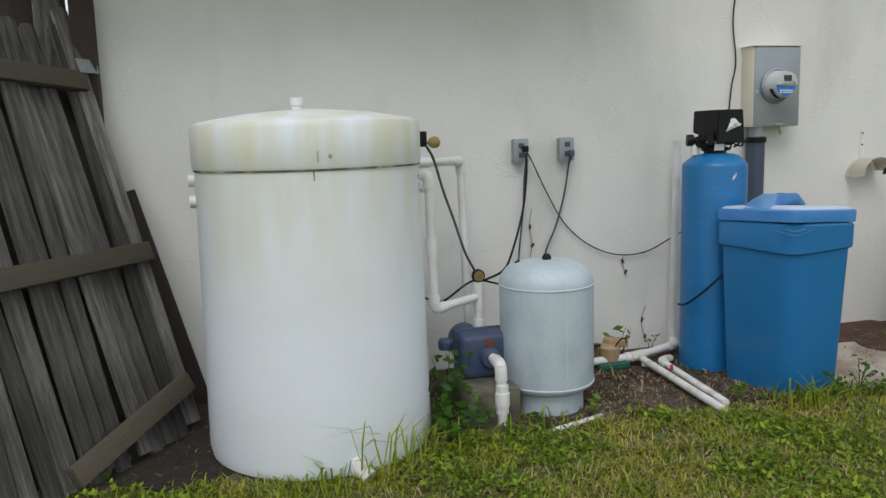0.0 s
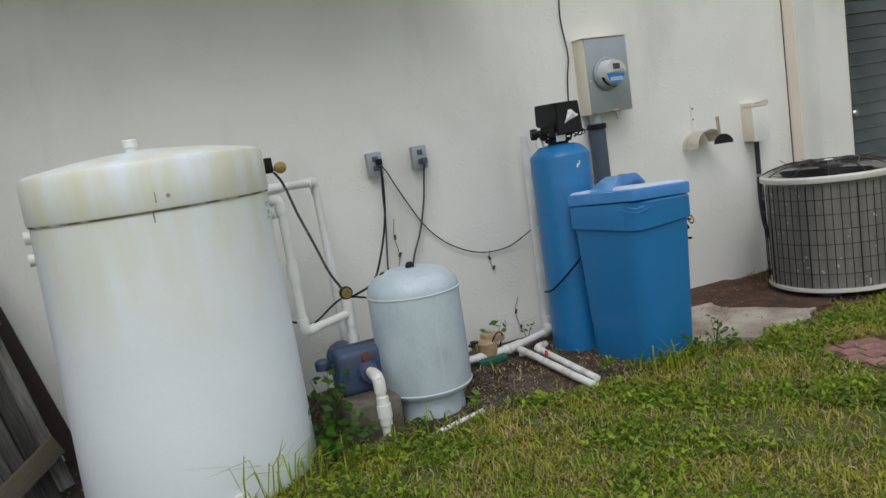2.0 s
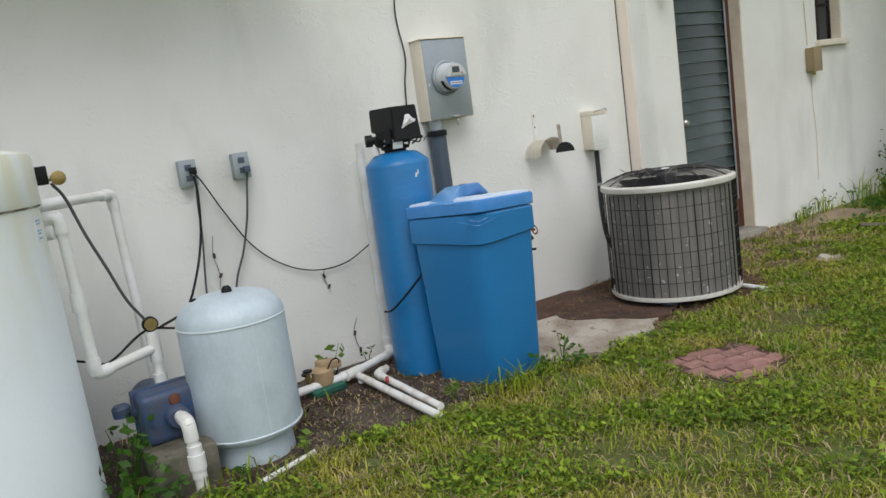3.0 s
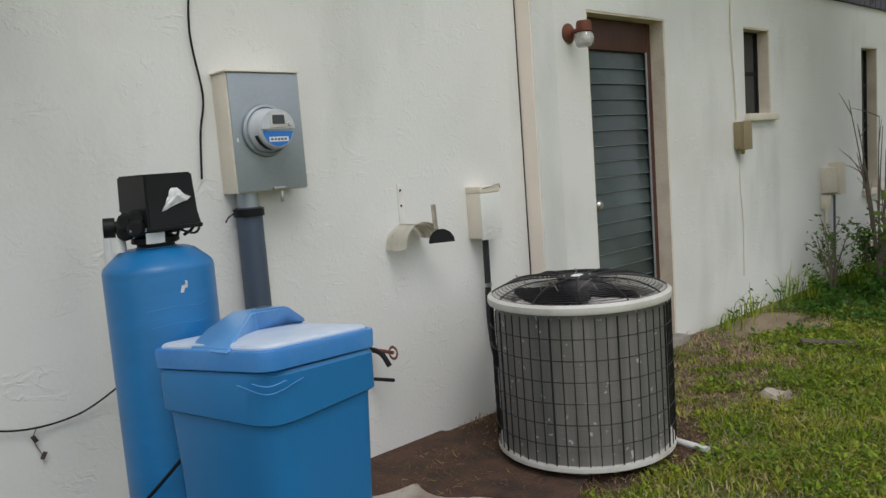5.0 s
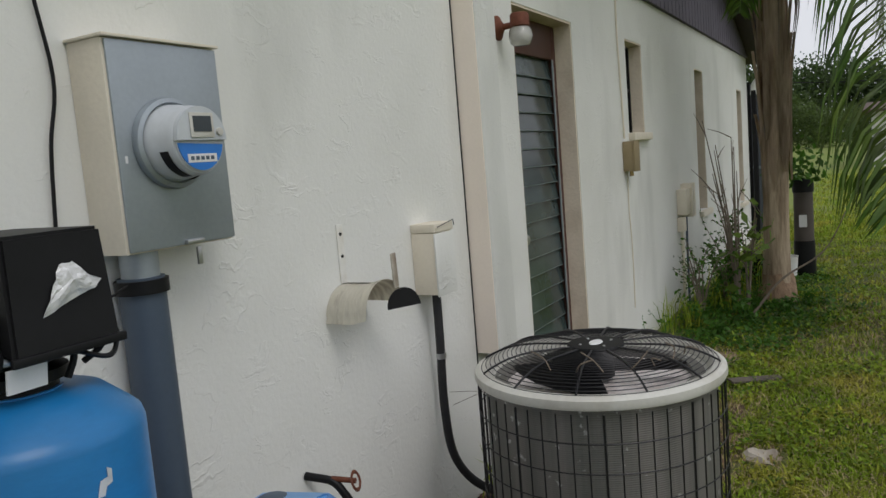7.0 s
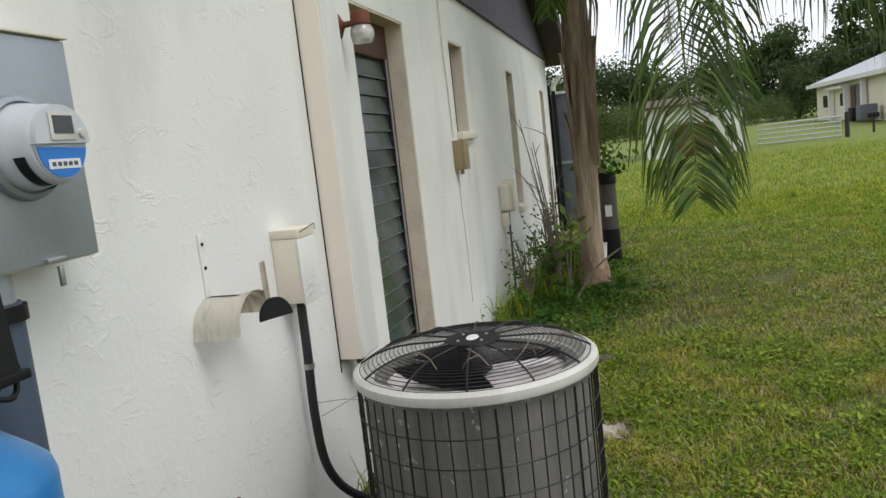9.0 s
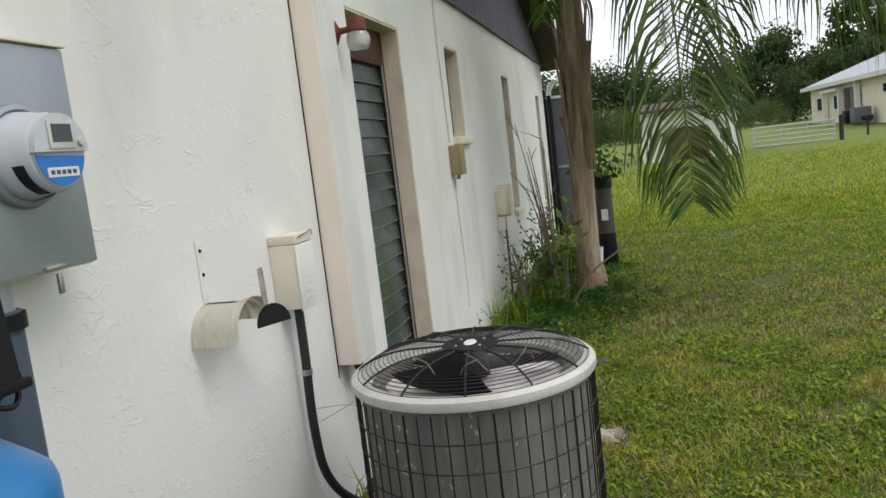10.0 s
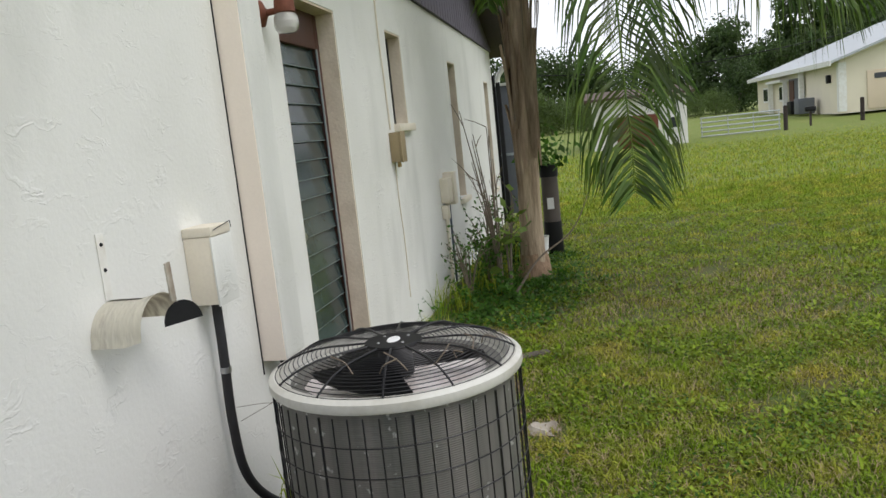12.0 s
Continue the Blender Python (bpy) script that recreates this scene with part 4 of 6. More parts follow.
    for a0, span in ((radians(165), 1.4), (radians(280), 0.3), (radians(30), 1.2)):
        bm = bmesh.new()
        rows = []
        for i in range(7):
            r = 0.05 + i * 0.038
            rows.append([bm.verts.new((r * math.cos(a0 + span * (s - 0.5)), r * math.sin(a0 + span * (s - 0.5)), z1 + 0.022 - 0.05 * (s - 0.5))) for s in (0, 0.2, 0.4, 0.6, 0.8, 1)])
        for p, q in zip(rows, rows[1:]):
            for i in range(5):
                bm.faces.new((p[i], p[i + 1], q[i + 1], q[i]))
        bmesh.ops.solidify(bm, geom=bm.faces[:], thickness=0.003)
        part("fan_blade", bm, BLACK, t)
    for k in range(4):
        a = radians(30 + 90 * k)
        part("foot", lathe([(0, 0), (0.06, 0), (0.055, 0.045), (0.05, 0.0535), (0, 0.0535)], 16, pose(0.27 * math.cos(a), 0.27 * math.sin(a), 0.0)), GREYPVC, t)
    return t


condenser(4.372, -0.675)


# ---- meter box ----
def meter_box():
    t = thing("electric_meter_box", 3.105, 0, 1.265, "grey steel electric meter box fixed to the wall", "electric meter")
    part("case", block(0, 0.304, -0.108, -0.001, 0.0, 0.447, 0.004), PAINTED, t, "cream painted side of the case")
    part("front_cover", block(0.006, 0.306, -0.115, -0.1085, 0.004, 0.444, 0.003), GALV, t)
    part("rain_lip", block(-0.006, 0.312, -0.122, -0.001, 0.4475, 0.454, 0.002), PAINTED, t)
    dx, dz = -0.014, -0.016
    mm = pose(0.155 + dx, -0.115, 0.245 + dz, 90)
    part("socket_ring", lathe([(0, 0), (0.098, 0), (0.1, 0.006), (0.097, 0.016), (0.088, 0.02), (0.084, 0.012), (0, 0.012)], 48, mm), GALV, t)
    mt = part("meter", lathe([(0, 0.012), (0.083, 0.012), (0.08, 0.04), (0.076, 0.045), (0.075, 0.077), (0.07, 0.087), (0.06, 0.091), (0, 0.091)], 48, mm), METER, t, "round light grey digital meter")
    yf = -0.206
    part("face", lathe([(0.0, 0.091), (0.066, 0.091), (0.066, 0.0922), (0, 0.0922)], 40, mm), METER, mt)
    bm = bmesh.new()
    v = [bm.verts.new((0.155 + dx + 0.069 * math.cos(radians(d)), yf + 0.006, 0.247 + dz + 0.069 * math.sin(radians(d)))) for d in range(-2, 183, 8)]
    bm.faces.new(v)
    ex = bmesh.ops.extrude_face_region(bm, geom=bm.faces[:])
    bmesh.ops.translate(bm, verts=[g for g in ex["geom"] if isinstance(g, bmesh.types.BMVert)], vec=(0, -0.016, 0))
    bmesh.ops.recalc_face_normals(bm, faces=bm.faces[:])
    part("hood", bm, METER, mt, "raised upper half of the meter face", 40)
    for a0, a1, y0, y1 in ((196, 262, 0.05, 0.075), (286, 306, 0.021, 0.036)):
        bm = bmesh.new()
        prev = None
        for d in range(a0, a1, 6):
            rr = 0.0768 if y0 > 0.03 else 0.0838
            row = [bm.verts.new((0.155 + dx + r_ * math.cos(radians(d)), -0.115 - yy, 0.245 + dz + r_ * math.sin(radians(d)))) for r_, yy in ((rr, y0), (rr + 0.0008, y0), (rr + 0.0008, y1), (rr, y1))]
            if prev:
                for i in range(4):
                    bm.faces.new((prev[i], prev[(i + 1) % 4], row[(i + 1) % 4], row[i]))
            prev = row
        bmesh.ops.recalc_face_normals(bm, faces=bm.faces[:])
        part("slot", bm, BLACK, mt, "dark slot in the meter rim")
    yh = yf - 0.0095
    part("display_frame", block(0.122 + dx, 0.188 + dx, yh - 0.0035, yh - 0.0015, 0.250 + dz, 0.302 + dz, 0.001), ACWHITE, mt)
    part("display", block(0.13 + dx, 0.18 + dx, yh - 0.0048, yh - 0.0036, 0.262 + dz, 0.295 + dz), GLASSDARK, mt)
    bm = bmesh.new()
    ang = [radians(d) for d in range(-176, -3, 8)]
    v = [bm.verts.new((0.155 + dx + 0.063 * math.cos(q), yf - 0.0014, 0.244 + dz + 0.063 * math.sin(q))) for q in ang]
    bm.faces.new(v)
    ex = bmesh.ops.extrude_face_region(bm, geom=bm.faces[:])
    bmesh.ops.translate(bm, verts=[g for g in ex["geom"] if isinstance(g, bmesh.types.BMVert)], vec=(0, -0.0016, 0))
    part("blue_label", bm, BLUELABEL, mt, "blue half-round label", smooth=0)
    part("white_strip", block(0.115 + dx, 0.196 + dx, yf - 0.0042, yf - 0.0032, 0.198 + dz, 0.216 + dz), WHITELABEL, mt)
    for k in range(5):
        part("strip_mark", block(0.122 + 0.014 * k + dx, 0.131 + 0.014 * k + dx, yf - 0.0052, yf - 0.0043, 0.203 + dz, 0.211 + dz), GREYPVC, mt)
    part("reset_button", lathe([(0, 0), (0.009, 0), (0.008, 0.008), (0, 0.009)], 12, pose(0.203 + dx, yh + 0.001, 0.262 + dz, 90)), ACWHITE, mt)
    part("hasp", block(0.15, 0.20, -0.125, -0.112, 0.004, 0.014, 0.002), STEEL, t)
    part("padlock", block(0.178, 0.19, -0.123, -0.116, -0.045, -0.004, 0.002), STEEL, t)
    part("label_mark", block(0.02, 0.026, -0.1165, -0.1152, 0.19, 0.205), WHITELABEL, t)
    return t


meter_box()
cd_ = thing("meter_conduit", 3.175, -0.055, 0, "thick grey plastic conduit below the meter box", "conduit")
part("pipe", tube([(0, 0, 0.0), (0, 0, 1.21)], 0.05, 28), GREYPVC, cd_)
part("hub", tube([(0, 0, 1.205), (0, 0, 1.268)], 0.041, 24), GALV, cd_)
part("collar", tube([(0, 0, 1.175), (0, 0, 1.205)], 0.058, 24), BLACK, cd_)
part("strap", tube(smooth_path([(-0.06, -0.03, 1.20), (-0.09, -0.01, 1.18), (-0.10, 0.0, 1.16)]), 0.003, 6), BLACK, cd_)
gr = thing("ground_wire", 3.245, -0.008, 0, "thin brown painted wire conduit on the wall", "conduit")
part("wire_tube", tube([(0, 0, 0.0), (0.005, 0, 0.7), (0, 0, 1.265)], 0.008, 8), PAINTED, gr)


# ---- wall fittings ----
def outlet(x, z, plugs):
    t = thing("outlet_box", x, 0, z, "grey weatherproof outlet box with a cord plugged in", "outlet", group="outlet boxes on the wall")
    part("box", block(0, 0.078, -0.045, -0.001, -0.122, 0, 0.005), GALV, t)
    part("cover_plate", block(-0.002, 0.080, -0.052, -0.0455, -0.124, 0.002, 0.002), GALV, t)
    for zz in (-0.035, -0.085):
        part("socket", block(0.024, 0.056, -0.056, -0.0525, zz - 0.014, zz + 0.014, 0.002), GREYPVC, t)
    part("plug", block(0.04, 0.07, -0.085, -0.0565, plugs - 0.018, plugs + 0.014, 0.006), BLACK if plugs > -0.06 else GREYPVC, t)
    return t


outlet(1.692, 1.237, -0.05)
outlet(1.955, 1.237, -0.08)


def cord(name, pts, r, material, label):
    t = thing(name, *pts[0], label, "cable")
    o = Vector(pts[0])
    part("cable", tube(smooth_path([Vector(q) - o for q in pts], 6), r, 7), material, t)
    return t


cord("power_cord", [(1.748, -0.08, 1.17), (1.79, -0.05, 1.12), (1.88, -0.03, 0.95), (1.99, -0.02, 0.77), (2.13, -0.02, 0.645), (2.30, -0.02, 0.575), (2.48, -0.02, 0.575), (2.62, -0.05, 0.645), (2.71, -0.12, 0.73), (2.80, -0.2, 0.9)], 0.0034, BLACK, "long black cord sagging along the wall")
cord("power_cord", [(1.745, -0.085, 1.16), (1.74, -0.10, 1.05), (1.71, -0.12, 0.87), (1.63, -0.20, 0.70), (1.52, -0.35, 0.60), (1.36, -0.52, 0.585)], 0.006, BLACK, "black cord hanging from the outlet box")
cord("power_cord", [(1.757, -0.05, 1.12), (1.752, -0.03, 1.0), (1.745, -0.03, 0.86), (1.716, -0.03, 0.6), (1.70, -0.03, 0.3)], 0.005, CORDGREY, "grey cord hanging down the wall")
cord("power_cord", [(2.01, -0.075, 1.145), (2.009, -0.04, 1.09), (1.985, -0.03, 0.93), (1.935, -0.03, 0.76), (1.868, -0.03, 0.60), (1.83, -0.03, 0.35)], 0.0055, CORDGREY, "grey cord hanging from the outlet down the wall")
cord("control_cord", [(1.06, -0.68, 1.22), (1.10, -0.64, 1.16), (1.14, -0.64, 1.02), (1.19, -0.63, 0.88), (1.24, -0.61, 0.74), (1.30, -0.56, 0.64)], 0.006, CORDGREY, "dark cord between pump switch and gauge")
cord("pump_cord", [(0.95, -0.4, 0.55), (1.07, -0.5, 0.52), (1.15, -0.52, 0.50), (1.30, -0.5, 0.58), (1.42, -0.48, 0.56), (1.50, -0.4, 0.52)], 0.005, BLACK, "thin black cord behind the pump pipes")
cord("overhead_wire", [(3.02, -0.012, 1.33), (3.035, -0.012, 1.5), (3.06, -0.012, 1.64), (3.035, -0.012, 1.87), (3.06, -0.012, 2.15), (3.04, -0.012, 2.47)], 0.0042, BLACK, "thin black wire running up the wall")
cord("drain_tube", [(2.83, -0.30, 0.98), (2.88, -0.22, 0.92), (2.92, -0.15, 0.80), (2.93, -0.12, 0.6), (2.93, -0.1, 0.2)], 0.006, BLACK, "black tube behind the softener cylinder")
cord("brine_tube", [(2.64, -0.66, 0.61), (2.565, -0.60, 0.51), (2.505, -0.53, 0.42), (2.478, -0.45, 0.36), (2.48, -0.38, 0.345)], 0.0055, BLACK, "black flexible tube from brine tank to softener")
cord("phone_wire", [(7.16, -0.008, 2.47), (7.155, -0.008, 2.1), (7.18, -0.008, 1.8), (7.20, -0.008, 1.47)], 0.006, PAINTED, "cream painted wire above the phone box")
cord("phone_wire", [(7.24, -0.006, 1.24), (7.23, -0.006, 1.0), (7.26, -0.006, 0.7), (7.25, -0.006, 0.3)], 0.004, PAINTED, "thin cream wire below the phone box")

vrnd = random.Random(17)
for pts in ([(1.80, -0.012, 0.86), (1.785, -0.014, 0.76), (1.80, -0.012, 0.66), (1.77, -0.014, 0.52)], [(2.36, -0.012, 0.57), (2.345, -0.014, 0.53), (2.365, -0.012, 0.47)], [(2.50, -0.012, 0.26), (2.47, -0.014, 0.18), (2.49, -0.014, 0.08)]):
    v = cord("dry_vine", pts, 0.0018, TWIG, "dead brown vine clinging to the wall")
    for q in pts[1:]:
        e = Vector(q) - Vector(pts[0])
        part("dead_leaf", block(-0.004, 0.010, -0.002, 0.001, -0.012, 0.014, 0.001, 1, Matrix.Translation(e) @ pose(0, -0.003, 0, 0, vrnd.uniform(-60, 60), 0)), SOIL, v)

for pts in ([(4.58, -0.01, 0.46), (4.62, -0.10, 0.50), (4.66, -0.18, 0.54), (4.68, -0.28, 0.60)], [(4.56, -0.01, 0.52), (4.62, -0.12, 0.51), (4.66, -0.24, 0.47)]):
    cord("dry_stalk", pts, 0.0009, TWIG, "thin dead stalk between wall and condenser")

# hose hanger: half a clay-coloured plastic pipe on a flat strap
hh = thing("hose_hanger", 3.97, 0, 0.95, "peeling cream metal hose hanger on the wall", "hose hanger")
part("strap", block(-0.016, 0.016, -0.004, -0.001, 0.05, 0.29, 0.001), WHITEPAINT, hh)
for zz in (0.26, 0.19):
    part("screw", lathe([(0, 0), (0.006, 0), (0.004, 0.004), (0, 0.005)], 10, pose(0.0, -0.0045, zz, 90)), BLACK, hh)
bm = bmesh.new()
prof = [(math.cos(radians(a)) * 0.105, math.sin(radians(a)) * 0.095) for a in range(12, 181, 12)] + [(-0.110, -0.012)]
cols = []
for yy in (-0.002, -0.05, -0.10, -0.15):
    cols.append([bm.verts.new((q[0], yy, q[1] + 0.01 + 0.012 * (yy < -0.14))) for q in prof])
for a, b in zip(cols, cols[1:]):
    for i in range(len(prof) - 1):
        bm.faces.new((a[i], a[i + 1], b[i + 1], b[i]))
bmesh.ops.solidify(bm, geom=bm.faces[:], thickness=0.004)
PEEL = mat("peeling_cream_paint", (0.80, 0.77, 0.67), 0.8, var=0.2, scale=16, other=(0.22, 0.17, 0.12), amount=0.05, bump=0.5, bscale=60, stretch=(0.3, 1.1, 0.3))
part("saddle", bm, PEEL, hh, "flaking cream half-round saddle")
part("front_lip", block(0.062, 0.088, -0.153, -0.147, 0.075, 0.185, 0.002, m=pose(0, 0, 0, 0, -3)), PEEL, hh)
# black half-disc in place of the shade inside the saddle's right half
bm = lathe([(0, 0), (0.062, 0), (0.062, 0.004), (0, 0.004)], 28, pose(0.098, -0.155, 0.012, 84, 0, -25))
bmesh.ops.bisect_plane(bm, geom=bm.verts[:] + bm.edges[:] + bm.faces[:], plane_co=(0, 0, 0.012), plane_no=(0, 0, -1), clear_outer=True)
part("shade_plate", bm, BLACK, hh, "black plate for the shaded inside of the saddle")

# pull-out disconnect box
jb = thing("disconnect_box", 4.39, 0, 0.935, "cream painted electrical disconnect box", "electrical box")
part("case", block(0, 0.135, -0.095, -0.001, 0, 0.225, 0.004), PAINTED, jb)
part("cover", block(-0.003, 0.138, -0.103, -0.0955, -0.006, 0.222, 0.003), STUCCO, jb, "front cover painted white like the wall")
part("cap", block(-0.002, 0.137, -0.103, -0.001, 0.2255, 0.257, 0.004), PAINTED, jb)
part("hasp_wire", tube([(0.01, -0.108, 0.245), (0.13, -0.108, 0.262), (0.135, -0.108, 0.24)], 0.0015, 5), BLACK, jb)
wc = thing("black_conduit", 4.455, -0.05, 0, "black flexible conduit from disconnect box to condenser", "conduit")
part("hose", tube(smooth_path([(0, 0, 0.935), (-0.002, 0, 0.75), (0.0, 0.005, 0.5), (0.02, -0.01, 0.3), (0.08, -0.08, 0.17), (0.12, -0.24, 0.13)], 8), 0.0165, 12), RUBBER, wc)
part("clamp", tube([(-0.002, 0, 0.685), (-0.002, 0, 0.705)], 0.0195, 12), STEEL, wc)

# hose bibb
hb = thing("hose_bibb", 3.70, 0, 0.52, "old black garden tap on the wall", "tap")
part("spout", tube(bent([(0, 0, 0.01), (0.02, -0.09, 0.0), (0.03, -0.13, -0.06)], 0.03), 0.012, 12), BLACK, hb)
part("stem", tube([(0.02, -0.08, 0.005), (0.04, -0.15, 0.0)], 0.008, 10), RUST, hb)
part("handle", lathe([(0.026, -0.004), (0.032, 0), (0.026, 0.004), (0.020, 0)], 16, pose(0.04, -0.15, 0.0, 75, 0, 15)), RUST, hb)
part("stub", tube([(0.0, 0, -0.13), (0.03, -0.15, -0.12)], 0.008, 10), BLACK, hb)


# ---- jar lamp beside the door ----
lamp = thing("wall_lamp", 5.275, -0.001, 1.985, "rusty wall lamp with a clear glass jar", "wall lamp")
part("backplate", lathe([(0, 0), (0.055, 0), (0.055, 0.006), (0.03, 0.02), (0.018, 0.03), (0, 0.03)], 28, pose(0, 0, 0, 90)), RUST, lamp)
part("arm", tube([(0, -0.02, 0), (0, -0.085, 0.005)], 0.014, 12), RUST, lamp)
part("socket", lathe([(0, 0.045), (0.036, 0.045), (0.042, 0.035), (0.044, -0.012), (0.038, -0.016), (0, -0.016)], 28, pose(0, -0.11, 0.005)), RUST, lamp)
jar = part("jar", lathe([(0.036, -0.014), (0.05, -0.03), (0.053, -0.06), (0.047, -0.085), (0.035, -0.095), (0, -0.097), (0, -0.093), (0.033, -0.091), (0.044, -0.082), (0.049, -0.06), (0.046, -0.032), (0.033, -0.016)], 28, pose(0, -0.11, 0.005)), JARGLASS, lamp, "clear ribbed glass jar")
jar.visible_shadow = False
part("bulb", lathe([(0, -0.075), (0.018, -0.068), (0.024, -0.05), (0.016, -0.03), (0.012, -0.014), (0, -0.014)], 20, pose(0, -0.11, 0.005)), WHITELABEL, lamp, "white unlit bulb")

# ---- boxes further along the wall ----
pb = thing("phone_box", 7.16, 0, 1.25, "tan painted telephone box under the window sill", "phone box")
TAN = mat("tan_paint", (0.30, 0.235, 0.13), 0.7, var=0.12, scale=9)
part("case", block(0, 0.12, -0.07, -0.001, 0, 0.2, 0.006), TAN, pb)
part("cover", block(-0.004, 0.124, -0.085, -0.0705, -0.004, 0.204, 0.006), TAN, pb)
part("spout", tube([(0.06, -0.04, 0.0), (0.06, -0.04, -0.035)], 0.014, 12), BRASS, pb)
eb = thing("utility_box", 8.72, 0, 0.80, "pair of cream utility boxes with a pipe to the ground", "electrical box")
part("box", block(0, 0.16, -0.08, -0.001, 0.0, 0.22, 0.006), PAINTED, eb)
part("tall_box", block(0.165, 0.30, -0.10, -0.001, -0.03, 0.26, 0.006), PAINTED, eb)
part("small_box", block(-0.02, 0.07, -0.06, -0.001, -0.14, -0.02, 0.005), PAINTED, eb)
part("pipe", tube([(0.03, -0.03, -0.14), (0.03, -0.03, -0.80)], 0.014, 10), PAINTED, eb)
part("cable", tube([(0.22, -0.03, -0.03), (0.2, -0.03, -0.8)], 0.01, 8), GREYPVC, eb)

# ---- tank plumbing ----
tp = thing("tank_plumbing", 0, 0, 0, "white plastic pipes from the water tank to the pump", "pipe")
pvc(tp, [(0.95, -0.68, 1.10), (1.055, -0.71, 1.105), (1.065, -0.71, 0.51), (1.315, -0.55, 0.515)], 0.020)
sleeve(tp, (1.058, -0.71, 0.79), (0, 0, 1), 0.025, 0.07)
part("tee", tube([(1.318, -0.55, 0.46), (1.318, -0.55, 0.585)], 0.026, 14), PVC, tp)
part("pipe", tube([(1.318, -0.55, 0.36), (1.318, -0.55, 0.47)], 0.02, 14), PVC, tp)
sleeve(tp, (1.318, -0.55, 0.385), (0, 0, 1), 0.027, 0.05)
pvc(tp, [(0.93, -0.56, 1.145), (1.08, -0.48, 1.145), (1.335, -0.24, 1.14), (1.36, -0.24, 0.20)], 0.020, PVC)
part("tank_stub", tube([(0.94, -0.66, 1.05), (1.03, -0.72, 1.05)], 0.024, 14), PVC, tp)
gg = thing("pressure_gauge", 1.318, -0.55, 0.615, "small round brass pressure gauge on the pipe", "gauge")
part("body", lathe([(0, 0), (0.029, 0), (0.031, 0.004), (0.031, 0.022), (0.028, 0.025), (0, 0.025)], 28, pose(0, 0.01, 0, 90)), BLACK, gg)
part("dial", lathe([(0, 0), (0.025, 0), (0.025, 0.001), (0, 0.001)], 28, pose(0, -0.0155, 0, 90)), BRASS, gg, "yellowed dial")
part("stem", tube([(0, 0, -0.02), (0, 0, -0.05)], 0.009, 10), BRASS, gg)
ps = thing("pressure_switch", 1.0, -0.72, 1.25, "black pressure switch with gauge on the tank", "switch")
part("box", block(0, 0.045, -0.03, 0.03, -0.03, 0.035, 0.004), BLACK, ps)
part("bracket", block(-0.03, 0.0, -0.01, 0.01, -0.012, 0.012, 0.002), STEEL, ps)
part("gauge", lathe([(0, 0), (0.024, 0), (0.025, 0.003), (0.025, 0.018), (0.022, 0.02), (0, 0.02)], 24, pose(0.075, -0.02, -0.012, 90)), BRASS, ps)
part("nipple", tube([(0.04, 0, -0.012), (0.07, 0, -0.012)], 0.01, 10), STEEL, ps)

# ---- pump on its block ----
cb = thing("concrete_block", 1.165, -0.86, 0, "weathered hollow concrete block under the pump", "block")
part("block", soft(block(0, 0.24, 0, 0.38, 0, 0.165, 0.01, 2), 12, 0.004), mat("mossy_concrete", (0.16, 0.145, 0.115), 0.95, var=0.35, scale=9, other=(0.06, 0.06, 0.035), amount=0.5, bump=0.5, bscale=45), cb)
pm = thing("water_pump", 1.30, -0.62, 0.165, "faded blue water pump on a concrete block", "pump")
part("housing", soft(block(-0.11, 0.12, -0.08, 0.10, 0.0, 0.205, 0.035, 4), 9, 0.004), PUMPBLUE, pm)
part("casting_rim", block(-0.118, 0.128, 0.03, 0.05, 0.0, 0.212, 0.006), PUMPBLUE, pm)
part("motor", lathe([(0, 0), (0.07, 0), (0.078, 0.02), (0.078, 0.2), (0.06, 0.225), (0, 0.225)], 32, pose(0.0, 0.09, 0.10, -90)), PUMPBLUE, pm)
part("suction_boss", lathe([(0, 0), (0.05, 0), (0.045, 0.05), (0.036, 0.06), (0, 0.06)], 28, pose(0.02, -0.075, 0.10, 90, 0, -8)), PUMPBLUE, pm)
part("rust_patch", lathe([(0, 0), (0.025, 0), (0.02, 0.012), (0, 0.014)], 16, pose(0.02, -0.075, 0.165, 80)), RUST, pm)
part("cap", lathe([(0, 0), (0.034, 0), (0.036, 0.035), (0.028, 0.045), (0, 0.045)], 24, pose(-0.16, 0.02, 0.13)), PUMPBLUE, pm)
part("cap_arm", tube([(-0.16, 0.02, 0.14), (-0.09, 0.02, 0.12)], 0.018, 10), PUMPBLUE, pm)
fp = thing("suction_pipe", 0, 0, 0, "white plastic pipe from the pump into the ground", "pipe")
pvc(fp, [(1.315, -0.755, 0.275), (1.315, -0.86, 0.275), (1.318, -0.865, -0.03)], 0.022)
sleeve(fp, (1.318, -0.864, 0.12), (0, 0, 1), 0.033, 0.06)
sleeve(fp, (1.318, -0.864, 0.165), (0, 0, 1), 0.028, 0.04)
sleeve(fp, (1.318, -0.864, 0.075), (0, 0, 1), 0.028, 0.04)

# ---- softener plumbing on the ground ----
gp = thing("softener_plumbing", 0, 0, 0, "white plastic pipes on the ground beside the softener", "pipe")
pvc(gp, [(1.82, -0.30, 0.05), (2.28, -0.30, 0.06), (2.60, -0.17, 0.06), (2.615, -0.10, 0.065), (2.635, -0.10, 1.20)], 0.021)
sleeve(gp, (2.631, -0.10, 1.02), (0, 0, 1), 0.026, 0.06)
pvc(gp, [(2.30, -0.33, 0.05), (2.265, -1.10, 0.035)], 0.019, DIRTYPVC)
